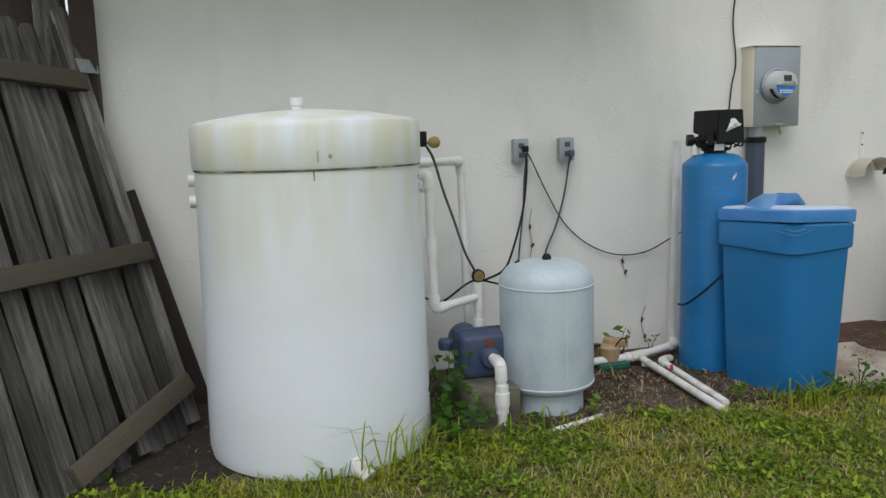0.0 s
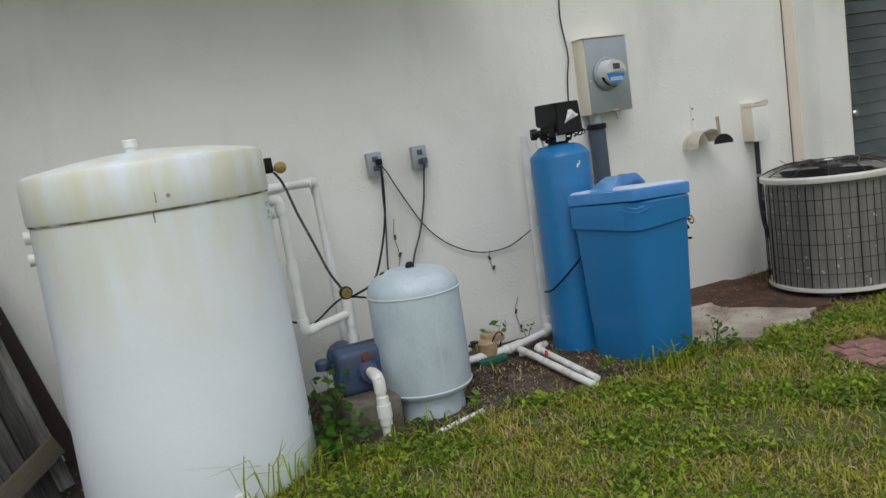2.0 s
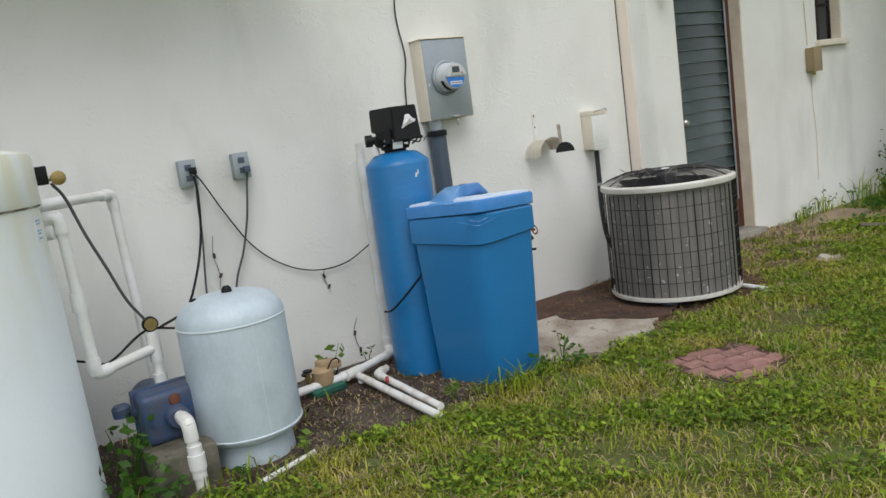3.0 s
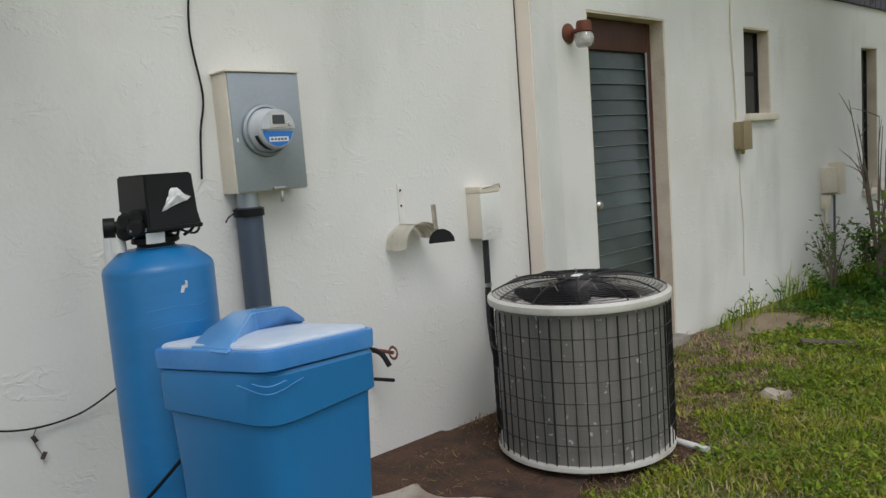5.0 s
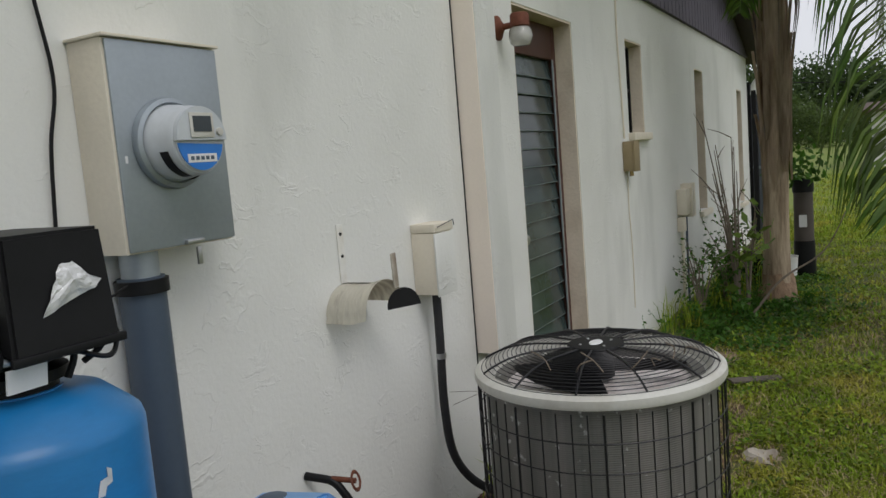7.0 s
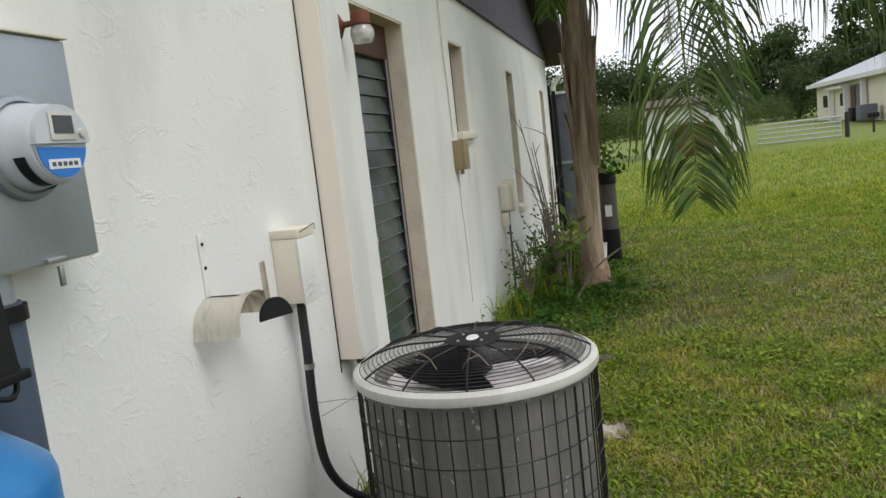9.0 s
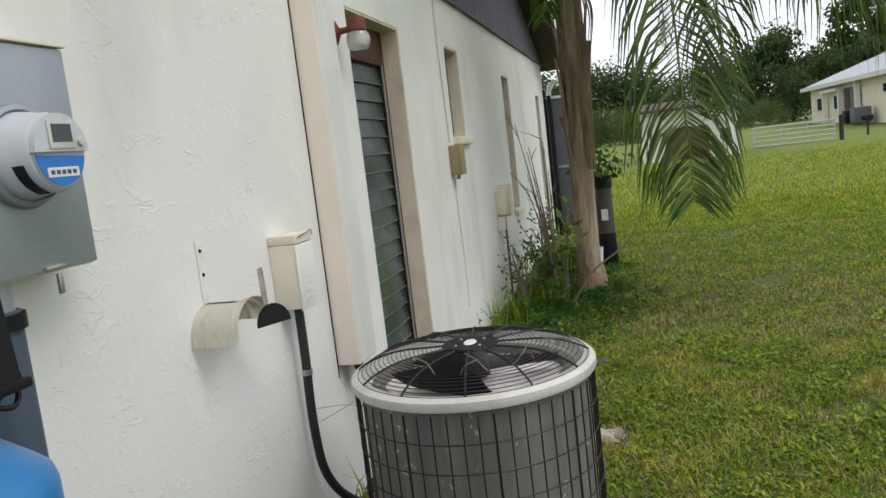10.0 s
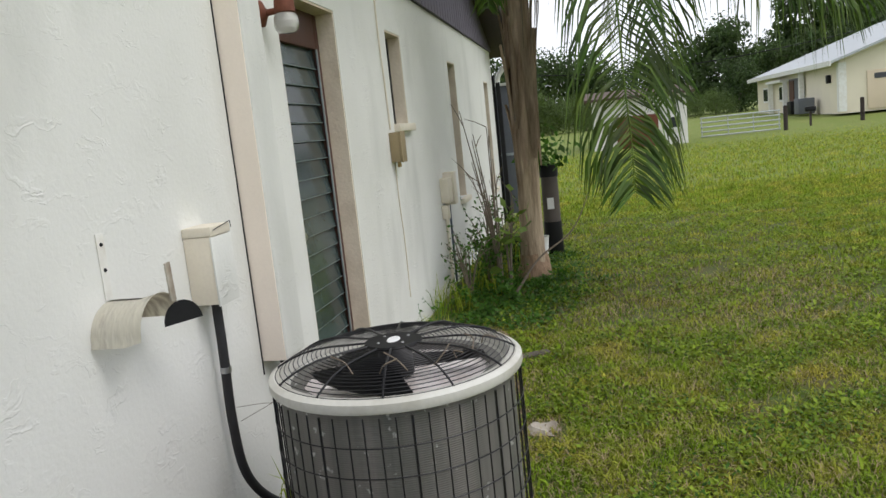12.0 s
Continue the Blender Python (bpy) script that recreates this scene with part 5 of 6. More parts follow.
pvc(gp, [(2.45, -0.36, 0.05), (2.37, -0.40, 0.05), (2.33, -1.02, 0.035)], 0.018, DIRTYPVC)
part("tee", tube([(2.24, -0.31, 0.06), (2.34, -0.275, 0.06)], 0.027, 12), PVC, gp)
part("end_cap", lathe([(0, 0), (0.02, 0), (0.02, 0.03), (0, 0.032)], 14, pose(2.30, -0.36, 0.02)), PVC, gp)
part("red_handle", block(-0.03, 0.03, -0.008, 0.008, 0, 0.014, 0.004, m=pose(2.335, -0.56, 0.058, 0, 0, 60)), RED, gp, "red valve lever")
vb = thing("sprinkler_valve", 2.13, -0.28, 0, "tan and green irrigation valve with brass fittings", "valve")
part("base", soft(block(-0.09, 0.09, -0.07, 0.05, 0.0, 0.05, 0.02, 3), 20, 0.006), GREEN, vb)
part("body", lathe([(0, 0), (0.05, 0), (0.055, 0.02), (0.055, 0.07), (0.04, 0.085), (0, 0.09)], 24, pose(0.0, 0, 0.05)), TANBODY, vb)
part("bonnet", block(-0.04, 0.08, -0.035, 0.04, 0.12, 0.16, 0.012, 3, pose(0.01, 0.02, 0.0, 0, 8)), TANBODY, vb)
for q in ((-0.08, -0.02, 0.09), (-0.07, 0.03, 0.06)):
    part("tap", tube([q, (q[0] - 0.005, q[1], q[2] + 0.05)], 0.009, 10), BRASS, vb)
    part("tap_wheel", lathe([(0, 0), (0.024, 0), (0.024, 0.008), (0, 0.01)], 10, pose(q[0] - 0.005, q[1], q[2] + 0.05)), BLACK, vb)
part("wire_loop", tube(smooth_path([(0.0, -0.03, 0.10), (0.04, -0.05, 0.17), (0.09, -0.02, 0.15), (0.08, 0.02, 0.06)]), 0.004, 6), BLACK, vb)
ap = thing("drain_pipe", 4.66, -0.93, 0.025, "short white drain pipe lying in the grass", "pipe")
part("pipe", tube([(0, 0.12, 0), (-0.03, -0.19, 0)], 0.015, 12), PVC, ap)
wp = thing("buried_pipe", 1.62, -0.99, 0.012, "white plastic pipe half buried in the soil", "pipe")
part("pipe", tube([(-0.13, -0.02, -0.004), (0.14, 0.06, 0.0)], 0.011, 10), DIRTYPVC, wp)


# ---- old wooden gate that leans at the corner ----
def picket(w, h, rnd):
    bm = bmesh.new()
    c = w * 0.28
    out = [(0, 0), (w, 0), (w, h - c), (w - c, h), (c, h), (0, h - c)]
    f = [bm.verts.new((0.0, -p[0], p[1])) for p in out]
    b = [bm.verts.new((0.017, -p[0], p[1])) for p in out]
    bm.faces.new(f), bm.faces.new(b[::-1])
    for i in range(6):
        bm.faces.new((f[i], f[(i + 1) % 6], b[(i + 1) % 6], b[i]))
    bmesh.ops.bevel(bm, geom=bm.edges[:], offset=0.002, segments=1, affect="EDGES")
    return bm


gate = thing("wooden_gate", 0.0, -0.10, 0.0, "leaning weathered grey wooden picket gate", "gate")
gate.matrix_world = pose(0.036, -0.47, 0.03, 0, -20, -37)
gr_ = random.Random(5)
y = 0.0
for k in range(20):
    w = 0.070 + gr_.uniform(-0.01, 0.012)
    pk = part("picket", picket(w, 1.93 + gr_.uniform(-0.05, 0.03), gr_), WEATHERED, gate)
    pk.matrix_local = pose(gr_.uniform(-0.016, 0.0), -y, gr_.uniform(-0.03, 0.02), -3 + gr_.uniform(-2.0, 2.0), gr_.uniform(-0.7, 0.7), gr_.uniform(-16, 12))
    y += w + gr_.choice((0.003, 0.004, 0.006, 0.010, 0.024, 0.036))
# rear row of dark boards, added to stand in for shade in the gaps
for k in range(13):
    bb = part("back_board", block(-0.06, -0.045, -0.138, 0.0, 0.05, 1.6, 0.002), DARKPLANK, gate, "dark board added to darken the gaps between pickets")
    bb.matrix_local = pose(0, -0.03 - 0.14 * k, 0, -3)
for zz, y0, tw, ln in ((0.20, -0.02, 13.0, 0.7), (0.80, 0.03, 0.0, 1.6), (1.60, 0.02, -4.0, 1.6)):
    rl = part("rail", block(0.021, 0.058, -ln, 0.0, -0.043, 0.043, 0.005), RAILWOOD, gate)
    rl.matrix_local = pose(0, y0, zz, tw, 0, 0)
part("hinge", block(0.059, 0.064, -0.01, 0.10, 1.635, 1.70, 0.002), GALV, gate)
for k in range(4):
    part("hinge_screw", lathe([(0, 0), (0.007, 0), (0.005, 0.004), (0, 0.005)], 8, pose(0.064, 0.01 + 0.024 * k, 1.652 + 0.03 * (k % 2), 0, 90)), STEEL, gate)
plank = thing("leaning_plank", 0.03, -0.05, 0.0, "dark brown plank leaning against the wall", "plank")
plank.matrix_world = pose(0.075, -0.13, 0.0, -5, -15, 0)
part("board", block(-0.075, 0.0, -0.01, 0.01, 0.0, 1.10, 0.003), DARKPLANK, plank)
# added fence that keeps the space behind the gate dark
bf = thing("board_fence", -0.46, 0.12, 0, "dark board fence added as a dark backing behind the gate", "fence")
for k in range(24):
    part("board", block(-0.142 * (k + 1) + 0.004, -0.142 * k, -0.01, 0.01, 0.0, 1.95 + 0.03 * math.sin(k * 2.3), 0.002), DARKPLANK, bf)
post = thing("gate_post", -0.36, -0.06, 0, "dark brown wooden post at the house corner", "post")
part("post", block(-0.05, 0.045, -0.045, 0.045, 0, 2.1, 0.006), DARKPLANK, post)
part("back_post", block(-0.20, -0.10, 0.0, 0.05, 0, 1.95, 0.006), WEATHERED, post)


# ---- plants ----
def mesh_from(name, verts, faces, material, parent=None, label=""):
    me = bpy.data.meshes.new(name)
    me.from_pydata(verts, [], faces)
    me.materials.append(material)
    ob = new(name, me)
    if parent:
        ob.parent = parent
    if label:
        ob["label"] = label
    return ob


def leaf_quads(centres, size, rnd, flat=0.0):
    """Small folded leaves at the given places."""
    verts, faces = [], []
    for c in centres:
        s = size * rnd.uniform(0.6, 1.4)
        d = Vector((rnd.gauss(0, 1), rnd.gauss(0, 1), rnd.gauss(0, 1) * (1 - flat))).normalized()
        w = d.cross(Vector((rnd.gauss(0, 1), rnd.gauss(0, 1), rnd.gauss(0, 1)))).normalized()
        c = Vector(c)
        k = len(verts)
        verts += [c, c + d * s * 0.5 + w * s * 0.27, c + d * s, c + d * s * 0.5 - w * s * 0.27]
        faces.append((k, k + 1, k + 2, k + 3))
    return verts, faces


def frond(parent, pts, reach, n, rnd, droop=0.6, start=0.25, side=None):
    """One palm frond: a tapering rachis with two rows of narrow leaflets that arch over and hang."""
    path = smooth_path(pts, 10)
    rib = part("frond", tube(path, 0.016, 6, taper=0.003), FROND, parent)
    across = Vector(side) if side else (path[-1] - path[0]).cross(Vector((0, 0, 1)))
    verts, faces = [], []
    m = len(path) - 1
    down = Vector((0, 0, -1))
    for i in range(n):
        u = start + (1 - start) * i / n
        f = u * m
        k = min(int(f), m - 1)
        p = path[k].lerp(path[k + 1], f - k)
        d = (path[k + 1] - path[k]).normalized()
        s0 = (across - d * across.dot(d)).normalized()
        face = s0.cross(d)
        size = reach * (1.0 if u < 0.62 else 1.0 - 0.74 * (u - 0.62) / 0.38)
        sag = droop if u < 0.72 else droop * (1 - 0.75 * (u - 0.72) / 0.28)
        for s in (-1, 1):
            q = size * rnd.uniform(0.75, 1.12)
            v1 = (s0 * s * rnd.uniform(0.6, 0.95) + d * 0.6 + face * rnd.uniform(-0.45, 0.45)).normalized()
            v2 = (v1 * (1 - 0.6 * sag) + down * 0.6 * sag).normalized()
            v3 = (v1 * (1 - sag) + down * sag + face * rnd.uniform(-0.1, 0.1)).normalized()
            p1 = p + v1 * q * 0.3
            p2 = p1 + v2 * q * 0.35
            p3 = p2 + v3 * q * 0.4
            wd = rnd.uniform(0.0065, 0.0115)
            w1, w2 = v1.cross(face).normalized() * wd, v2.cross(face).normalized() * wd * 0.85
            j = len(verts)
            verts += [p - w1 * 0.4, p + w1 * 0.4, p1 + w1, p1 - w1, p2 + w2, p2 - w2, p3]
            faces += [(j, j + 1, j + 2, j + 3), (j + 3, j + 2, j + 4, j + 5), (j + 5, j + 4, j + 6)]
    mesh_from("leaf_blade", verts, faces, FROND, rib)
    return rib


def palm(x, y):
    t = thing("palm_tree", 0, 0, 0, "young palm with split brown trunk and drooping fronds", "palm tree")
    rnd = random.Random(3)
    trunk = [(x - 0.02, y, -0.1), (x, y, 0.0), (x, y, 0.12), (x, y, 0.3), (x, y - 0.01, 0.8), (x + 0.01, y - 0.03, 1.3), (x + 0.01, y - 0.05, 1.8), (x, y - 0.04, 2.3), (x, y - 0.04, 2.9)]
    radii = [0.16, 0.14, 0.122, 0.108, 0.098, 0.094, 0.094, 0.095, 0.09]
    bm = bmesh.new()
    rings = []
    seg = 22
    for q, r in zip(trunk, radii):
        rings.append([bm.verts.new(Vector(q) + Vector((math.cos(2 * math.pi * k / seg), math.sin(2 * math.pi * k / seg), 0)) * r * (1 + 0.10 * noise.noise(Vector((k * 0.9, q[2] * 0.7, 2))))) for k in range(seg)])
    for a, b in zip(rings, rings[1:]):
        for k in range(seg):
            bm.faces.new((a[k], a[(k + 1) % seg], b[(k + 1) % seg], b[k]))
    part("trunk", bm, BARK, t)
    part("root_collar", soft(lathe([(0.20, -0.05), (0.165, 0.05), (0.138, 0.12), (0.122, 0.19), (0.112, 0.25), (0.10, 0.24)], 24, pose(x, y, 0)), 9, 0.035), mat("red_brown_roots", (0.36, 0.24, 0.155), 0.9, var=0.4, scale=14, stretch=(3, 3, 0.6), bump=0.6, bscale=40), t, "reddish root collar")
    for k in range(16):
        a = radians(23 * k * 2.4 + rnd.uniform(-10, 10))
        z0 = 0.7 + 1.35 * k / 16 + rnd.uniform(-0.1, 0.1)
        L = rnd.uniform(0.9, 1.3)
        w = rnd.uniform(0.045, 0.075)
        bm = bmesh.new()
        prev = None
        for i in range(12):
            q = i / 11
            rr = 0.103 + 0.022 * q + 0.17 * max(0, q - 0.55) ** 1.7
            ww = w * (min(1, q * 4 + 0.15)) * (1 - 0.75 * q)
            row = []
            for c, lift in ((-1, 0.0), (-0.45, 0.014), (0.45, 0.014), (1, 0.0)):
                b = a + 0.25 * q + c * ww / rr
                row.append(bm.verts.new((x + (rr + lift) * math.cos(b), y - 0.03 + (rr + lift) * math.sin(b), z0 + L * q)))
            if prev:
                for i2 in range(3):
                    bm.faces.new((prev[i2], prev[i2 + 1], row[i2 + 1], row[i2]))
            prev = row
        bmesh.ops.solidify(bm, geom=bm.faces[:], thickness=0.01)
        part("leaf_boot", bm, BARK, t, "dry split leaf base", 60)
    for k in range(9):
        a = radians(200 + 26 * k)
        fib = tube(smooth_path([(x + 0.1 * math.cos(a), y - 0.03 + 0.1 * math.sin(a), 2.75), (x + 0.2 * math.cos(a), y - 0.03 + 0.2 * math.sin(a), 2.5), (x + 0.16 * math.cos(a), y - 0.03 + 0.16 * math.sin(a), 2.05 + 0.03 * k)], 5), 0.011, 6, taper=0.002)
        part("dry_fibre", fib, TWIG, t, "hanging dry fibre")
    c = (x, y - 0.04, 2.75)
    frond(t, [c, (8.65, -1.05, 3.45), (8.1, -1.42, 3.2), (7.75, -1.55, 2.4), (7.62, -1.58, 1.6), (7.6, -1.6, 1.25), (7.58, -1.6, 0.86)], 0.88, 104, rnd, 0.82, 0.25, (0.15, -1, 0))
    frond(t, [c, (8.75, -1.35, 3.5), (8.3, -1.75, 3.3), (8.0, -1.85, 2.6), (7.9, -1.88, 1.9), (7.88, -1.9, 1.5)], 0.7, 70, rnd, 0.8, 0.25, (0.3, -1, 0))
    frond(t, [c, (8.6, -1.5, 3.5), (8.1, -2.1, 2.95), (7.8, -2.5, 2.35), (7.65, -2.85, 2.12), (7.55, -3.3, 2.0)], 0.85, 110, rnd, 0.95)
    frond(t, [c, (8.7, -1.3, 3.5), (8.35, -1.7, 3.25), (8.0, -2.15, 2.6), (7.85, -2.45, 2.2)], 0.6, 70, rnd, 0.9)
    frond(t, [c, (8.3, -0.55, 3.5), (7.3, -0.38, 3.2), (6.4, -0.34, 2.74), (5.8, -0.34, 2.42), (5.4, -0.34, 2.22)], 0.38, 90, rnd, 0.9)
    frond(t, [c, (8.75, -0.75, 3.2), (8.5, -0.78, 3.0), (8.45, -0.64, 2.6), (8.42, -0.6, 2.35)], 0.4, 44, rnd, 0.9)
    frond(t, [c, (9.1, -1.2, 3.4), (9.0, -1.5, 3.0), (8.9, -1.55, 2.4), (8.85, -1.55, 2.0)], 0.5, 70, rnd, 0.85)
    for a in range(0, 360, 20):
        dx, dy = math.cos(radians(a)), math.sin(radians(a))
        frond(t, [c, (x + 0.5 * dx, y + 0.5 * dy, 3.8), (x + 1.3 * dx, y + 1.3 * dy, 4.1), (x + 2.1 * dx, y + 2.1 * dy, 3.9), (x + 2.6 * dx, y + 2.6 * dy, 3.45 - 0.25 * (a % 3))], 0.55, 60, rnd, 0.75)
    return t


palm(9.02, -0.74)


def weed(x, y, h, n, size, rnd, material, label="low broad-leaved weed by the wall", name="weed", group="weeds along the wall"):
    t = thing(name, x, y, 0, label, "weed", group=group)
    spots = []
    for k in range(max(2, n // 6)):
        a, r = rnd.uniform(0, 6.28), rnd.uniform(0.2, 0.6) * h
        end = Vector((r * math.cos(a), r * math.sin(a), h * rnd.uniform(0.6, 1.0)))
        path = smooth_path([(0, 0, -0.01), end * 0.5 + Vector((0, 0, h * 0.12)), end], 4)
        part("stem", tube(path, 0.0028, 5, taper=0.0012), material, t)
        for j in range(5):
            spots.append(path[-1 - (j * (len(path) - 2)) // 6] + Vector((rnd.uniform(-1, 1), rnd.uniform(-1, 1), rnd.uniform(-0.3, 1))) * size * 0.3)
    mesh_from("leaves", *leaf_quads(spots, size, rnd, 0.5), material, t)
    return t


wr = random.Random(11)
for x, y, h, n, s, m in ((1.06, -0.92, 0.20, 48, 0.05, WEED), (1.05, -1.02, 0.16, 40, 0.05, WEED), (1.10, -0.74, 0.36, 54, 0.05, WEED), (1.22, -0.90, 0.10, 20, 0.035, WEED), (1.24, -0.80, 0.24, 14, 0.055, WEED),
                         (1.45, -0.94, 0.09, 14, 0.035, WEED), (1.72, -0.93, 0.10, 12, 0.04, YELLOWLEAF), (2.24, -0.16, 0.20, 12, 0.06, YELLOWLEAF), (2.5, -0.06, 0.13, 10, 0.025, WEED), (2.9, -1.04, 0.12, 20, 0.04, WEED),
                         (3.10, -0.98, 0.14, 30, 0.03, WEED), (3.05, -1.1, 0.10, 30, 0.03, WEED), (2.45, -0.95, 0.12, 30, 0.035, YELLOWLEAF), (6.85, -0.1, 0.18, 24, 0.025, WEED), (7.1, -0.12, 0.24, 24, 0.025, WEED), (7.6, -0.12, 0.22, 30, 0.028, WEED),
                         (4.75, -0.1, 0.2, 12, 0.05, WEED), (8.1, -0.18, 0.26, 50, 0.035, WEED), (8.5, -0.25, 0.32, 60, 0.035, WEED), (8.35, -0.55, 0.22, 50, 0.05, WEED), (7.9, -0.3, 0.2, 60, 0.05, WEED), (7.7, -0.5, 0.14, 60, 0.045, WEED), (8.1, -0.65, 0.16, 60, 0.045, WEED), (8.5, -0.85, 0.16, 60, 0.045, WEED), (8.75, -0.6, 0.22, 70, 0.03, WEED), (9.3, -0.55, 0.3, 70, 0.035, WEED), (8.8, -1.0, 0.15, 50, 0.045, WEED), (9.5, -0.7, 0.3, 60, 0.055, WEED)):
    weed(x, y, h, n, s, wr, m)


def shrub(x, y, h, w, n, size, rnd, material, label, twigs=9):
    t = thing("shrub", x, y, 0, label, "shrub", group="")
    spots = []
    for k in range(twigs):
        a, r = rnd.uniform(0, 6.28), rnd.uniform(0.3, 1.0) * w
        end = Vector((r * math.cos(a), r * math.sin(a), h * rnd.uniform(0.6, 1.0)))
        path = smooth_path([(0, 0, 0), end * 0.4 + Vector((rnd.uniform(-.05, .05), 0, h * 0.1)), end], 6)
        part("branch", tube(path, 0.011, 6, taper=0.003), TWIG, t)
        for j in range(2):
            p = path[rnd.randrange(5, len(path))]
            e = p + Vector((rnd.uniform(-1, 1), rnd.uniform(-1, 1), rnd.uniform(0.4, 1.2))) * 0.18
            part("twig", tube([p, p.lerp(e, 0.5) + Vector((0, 0, 0.01)), e], 0.005, 5, taper=0.0015), TWIG, t)
            spots += [p.lerp(e, rnd.random()) for _ in range(n // (twigs * 3) + 1)]
        spots += [path[rnd.randrange(4, len(path))] + Vector((rnd.gauss(0, 1), rnd.gauss(0, 1), rnd.gauss(0, 1))) * 0.07 for _ in range(n // (twigs * 2))]
    if n:
        mesh_from("leaves", *leaf_quads(spots, size, rnd, 0.3), material, t)
    return t


shrub(9.55, -0.28, 0.85, 0.4, 300, 0.04, wr, WEED, "leafy dark green shrub at the foot of the wall")
shrub(8.85, -0.36, 0.5, 0.32, 620, 0.038, wr, WEED, "low weedy shrub beside the palm trunk", 8)
shrub(8.7, -0.48, 1.6, 0.34, 0, 0.05, wr, WEED, "tall bare twiggy shrub beside the palm", 8)
shrub(8.62, -0.56, 0.85, 0.16, 30, 0.10, wr, YELLOWLEAF, "young plant with large yellow-green leaves", 5)
shrub(8.3, -0.25, 0.62, 0.24, 260, 0.032, wr, WEED, "thin twigs with small leaves by the utility box", 7)
tb = thing("fallen_branch", 8.55, -0.72, 0.02, "pale dead branch leaning by the palm", "branch")
part("branch", tube(smooth_path([(-0.1, 0.1, 0), (0.05, -0.1, 0.25), (0.3, -0.4, 0.45), (0.4, -0.6, 0.85)]), 0.012, 6, taper=0.003), TWIG, tb)

# ---- bin and pot behind the palm ----
bn = thing("plant_stand", 10.35, -0.865, 0, "tall brown planter with black base behind the palm", "planter")
part("base", lathe([(0, 0), (0.10, 0), (0.105, 0.02), (0.095, 0.36), (0, 0.36)], 28), BLACK, bn)
part("body", lathe([(0, 0.36), (0.092, 0.36), (0.088, 0.84), (0, 0.84)], 28), mat("brown_planter", (0.085, 0.07, 0.06), 0.7, var=0.2, scale=6), bn)
part("rim", lathe([(0, 0.84), (0.098, 0.84), (0.098, 0.96), (0.092, 0.965), (0.084, 0.95), (0, 0.95)], 28), BLACK, bn)
part("label", block(-0.098, -0.0925, -0.035, 0.035, 0.5, 0.62), WHITELABEL, bn)
shp = random.Random(8)
pl = thing("potted_plant", 10.35, -0.865, 0.95, "small leafy plant in the tall planter", "plant")
mesh_from("leaves", *leaf_quads([(shp.gauss(0, 0.12), shp.gauss(0, 0.12), abs(shp.gauss(0.12, 0.1))) for _ in range(160)], 0.09, shp), WEED, pl)
wb = thing("white_bucket", 10.05, -0.72, 0, "white plastic bucket behind the palm trunk", "bucket")
part("body", lathe([(0, 0), (0.09, 0), (0.11, 0.24), (0.115, 0.245), (0.105, 0.245), (0.085, 0.02), (0, 0.02)], 24), PVC, wb)
pt = thing("flower_pot", 9.75, -0.55, 0, "black plastic flower pot among the weeds", "flower pot")
part("body", lathe([(0, 0), (0.11, 0), (0.15, 0.26), (0.16, 0.265), (0.16, 0.29), (0.145, 0.29), (0.1, 0.03), (0, 0.03)], 24), BLACK, pt)

# ---- grey panel at the far corner ----
gp2 = thing("metal_gate_panel", 13.5, 0, 0, "dark grey sheet-metal gate beside the house corner", "gate")
part("panel", block(0, 0.03, -0.42, -0.02, 0.12, 2.0, 0.004), GREYPANEL, gp2)
part("rail", block(-0.02, -0.001, -0.42, -0.02, 0.98, 1.02, 0.003), GALV, gp2)
part("top_rail", block(-0.02, 0.035, -0.43, -0.01, 2.001, 2.04, 0.003), PVC, gp2)
part("post", block(-0.03, 0.04, -0.018, 0.05, 0, 2.15, 0.004), BLACK, gp2)
dsp = thing("downspout", 13.33, -0.05, 0, "dark downspout at the house corner", "downspout")
part("pipe", block(-0.02, 0.05, -0.06, 0.0, 0, 2.05, 0.01), BLACK, dsp)
part("elbow", tube(bent([(0.015, -0.03, 2.0), (0.015, -0.03, 2.12), (0.015, -0.14, 2.26)], 0.05), 0.035, 12), PVC, dsp)

# ---- field gate, shed and house in the distance ----
fg = thing("field_gate", 36, -9.1, 0, "grey tubular steel field gate", "gate")
for k in range(5):
    part("bar", tube([(0, 0.05, 0.15 + 0.19 * k), (0, 3.2, 0.13 + 0.19 * k)], 0.032, 8), GATEMETAL, fg)
for yy in (0.1, 1.1, 2.1, 3.15):
    part("upright", tube([(0, yy, 0.13), (0, yy, 0.93)], 0.02, 8), GATEMETAL, fg)
fpst = thing("fence_post", 36, -9.25, 0, "dark wooden fence post at the field gate", "post", group="fence posts")
part("post", lathe([(0, -0.2), (0.09, -0.2), (0.085, 1.05), (0.05, 1.08), (0, 1.08)], 12), DARKPLANK, fpst)
for yy in (-12.8, -16.0, -19.2):
    copy_thing(fpst, pose(38, yy, 0))


def window_unit(parent, x, y0, y1, z0, z1):
    w = part("window", block(x - 0.06, x - 0.02, y0, y1, z0, z1, 0.01), PVC, parent)
    part("pane", block(x - 0.075, x - 0.061, y0 + 0.1, y1 - 0.1, z0 + 0.1, z1 - 0.1), DARKGLASS, w)


def slope(pts, thick, material, parent, name="roof"):
    bm = bmesh.new()
    a = [bm.verts.new(q) for q in pts]
    b = [bm.verts.new((q[0], q[1], q[2] + thick)) for q in pts]
    n = len(pts)
    bm.faces.new(a[::-1]), bm.faces.new(b)
    for i in range(n):
        bm.faces.new((a[i], a[(i + 1) % n], b[(i + 1) % n], b[i]))
    return part(name, bm, material, parent, smooth=0)


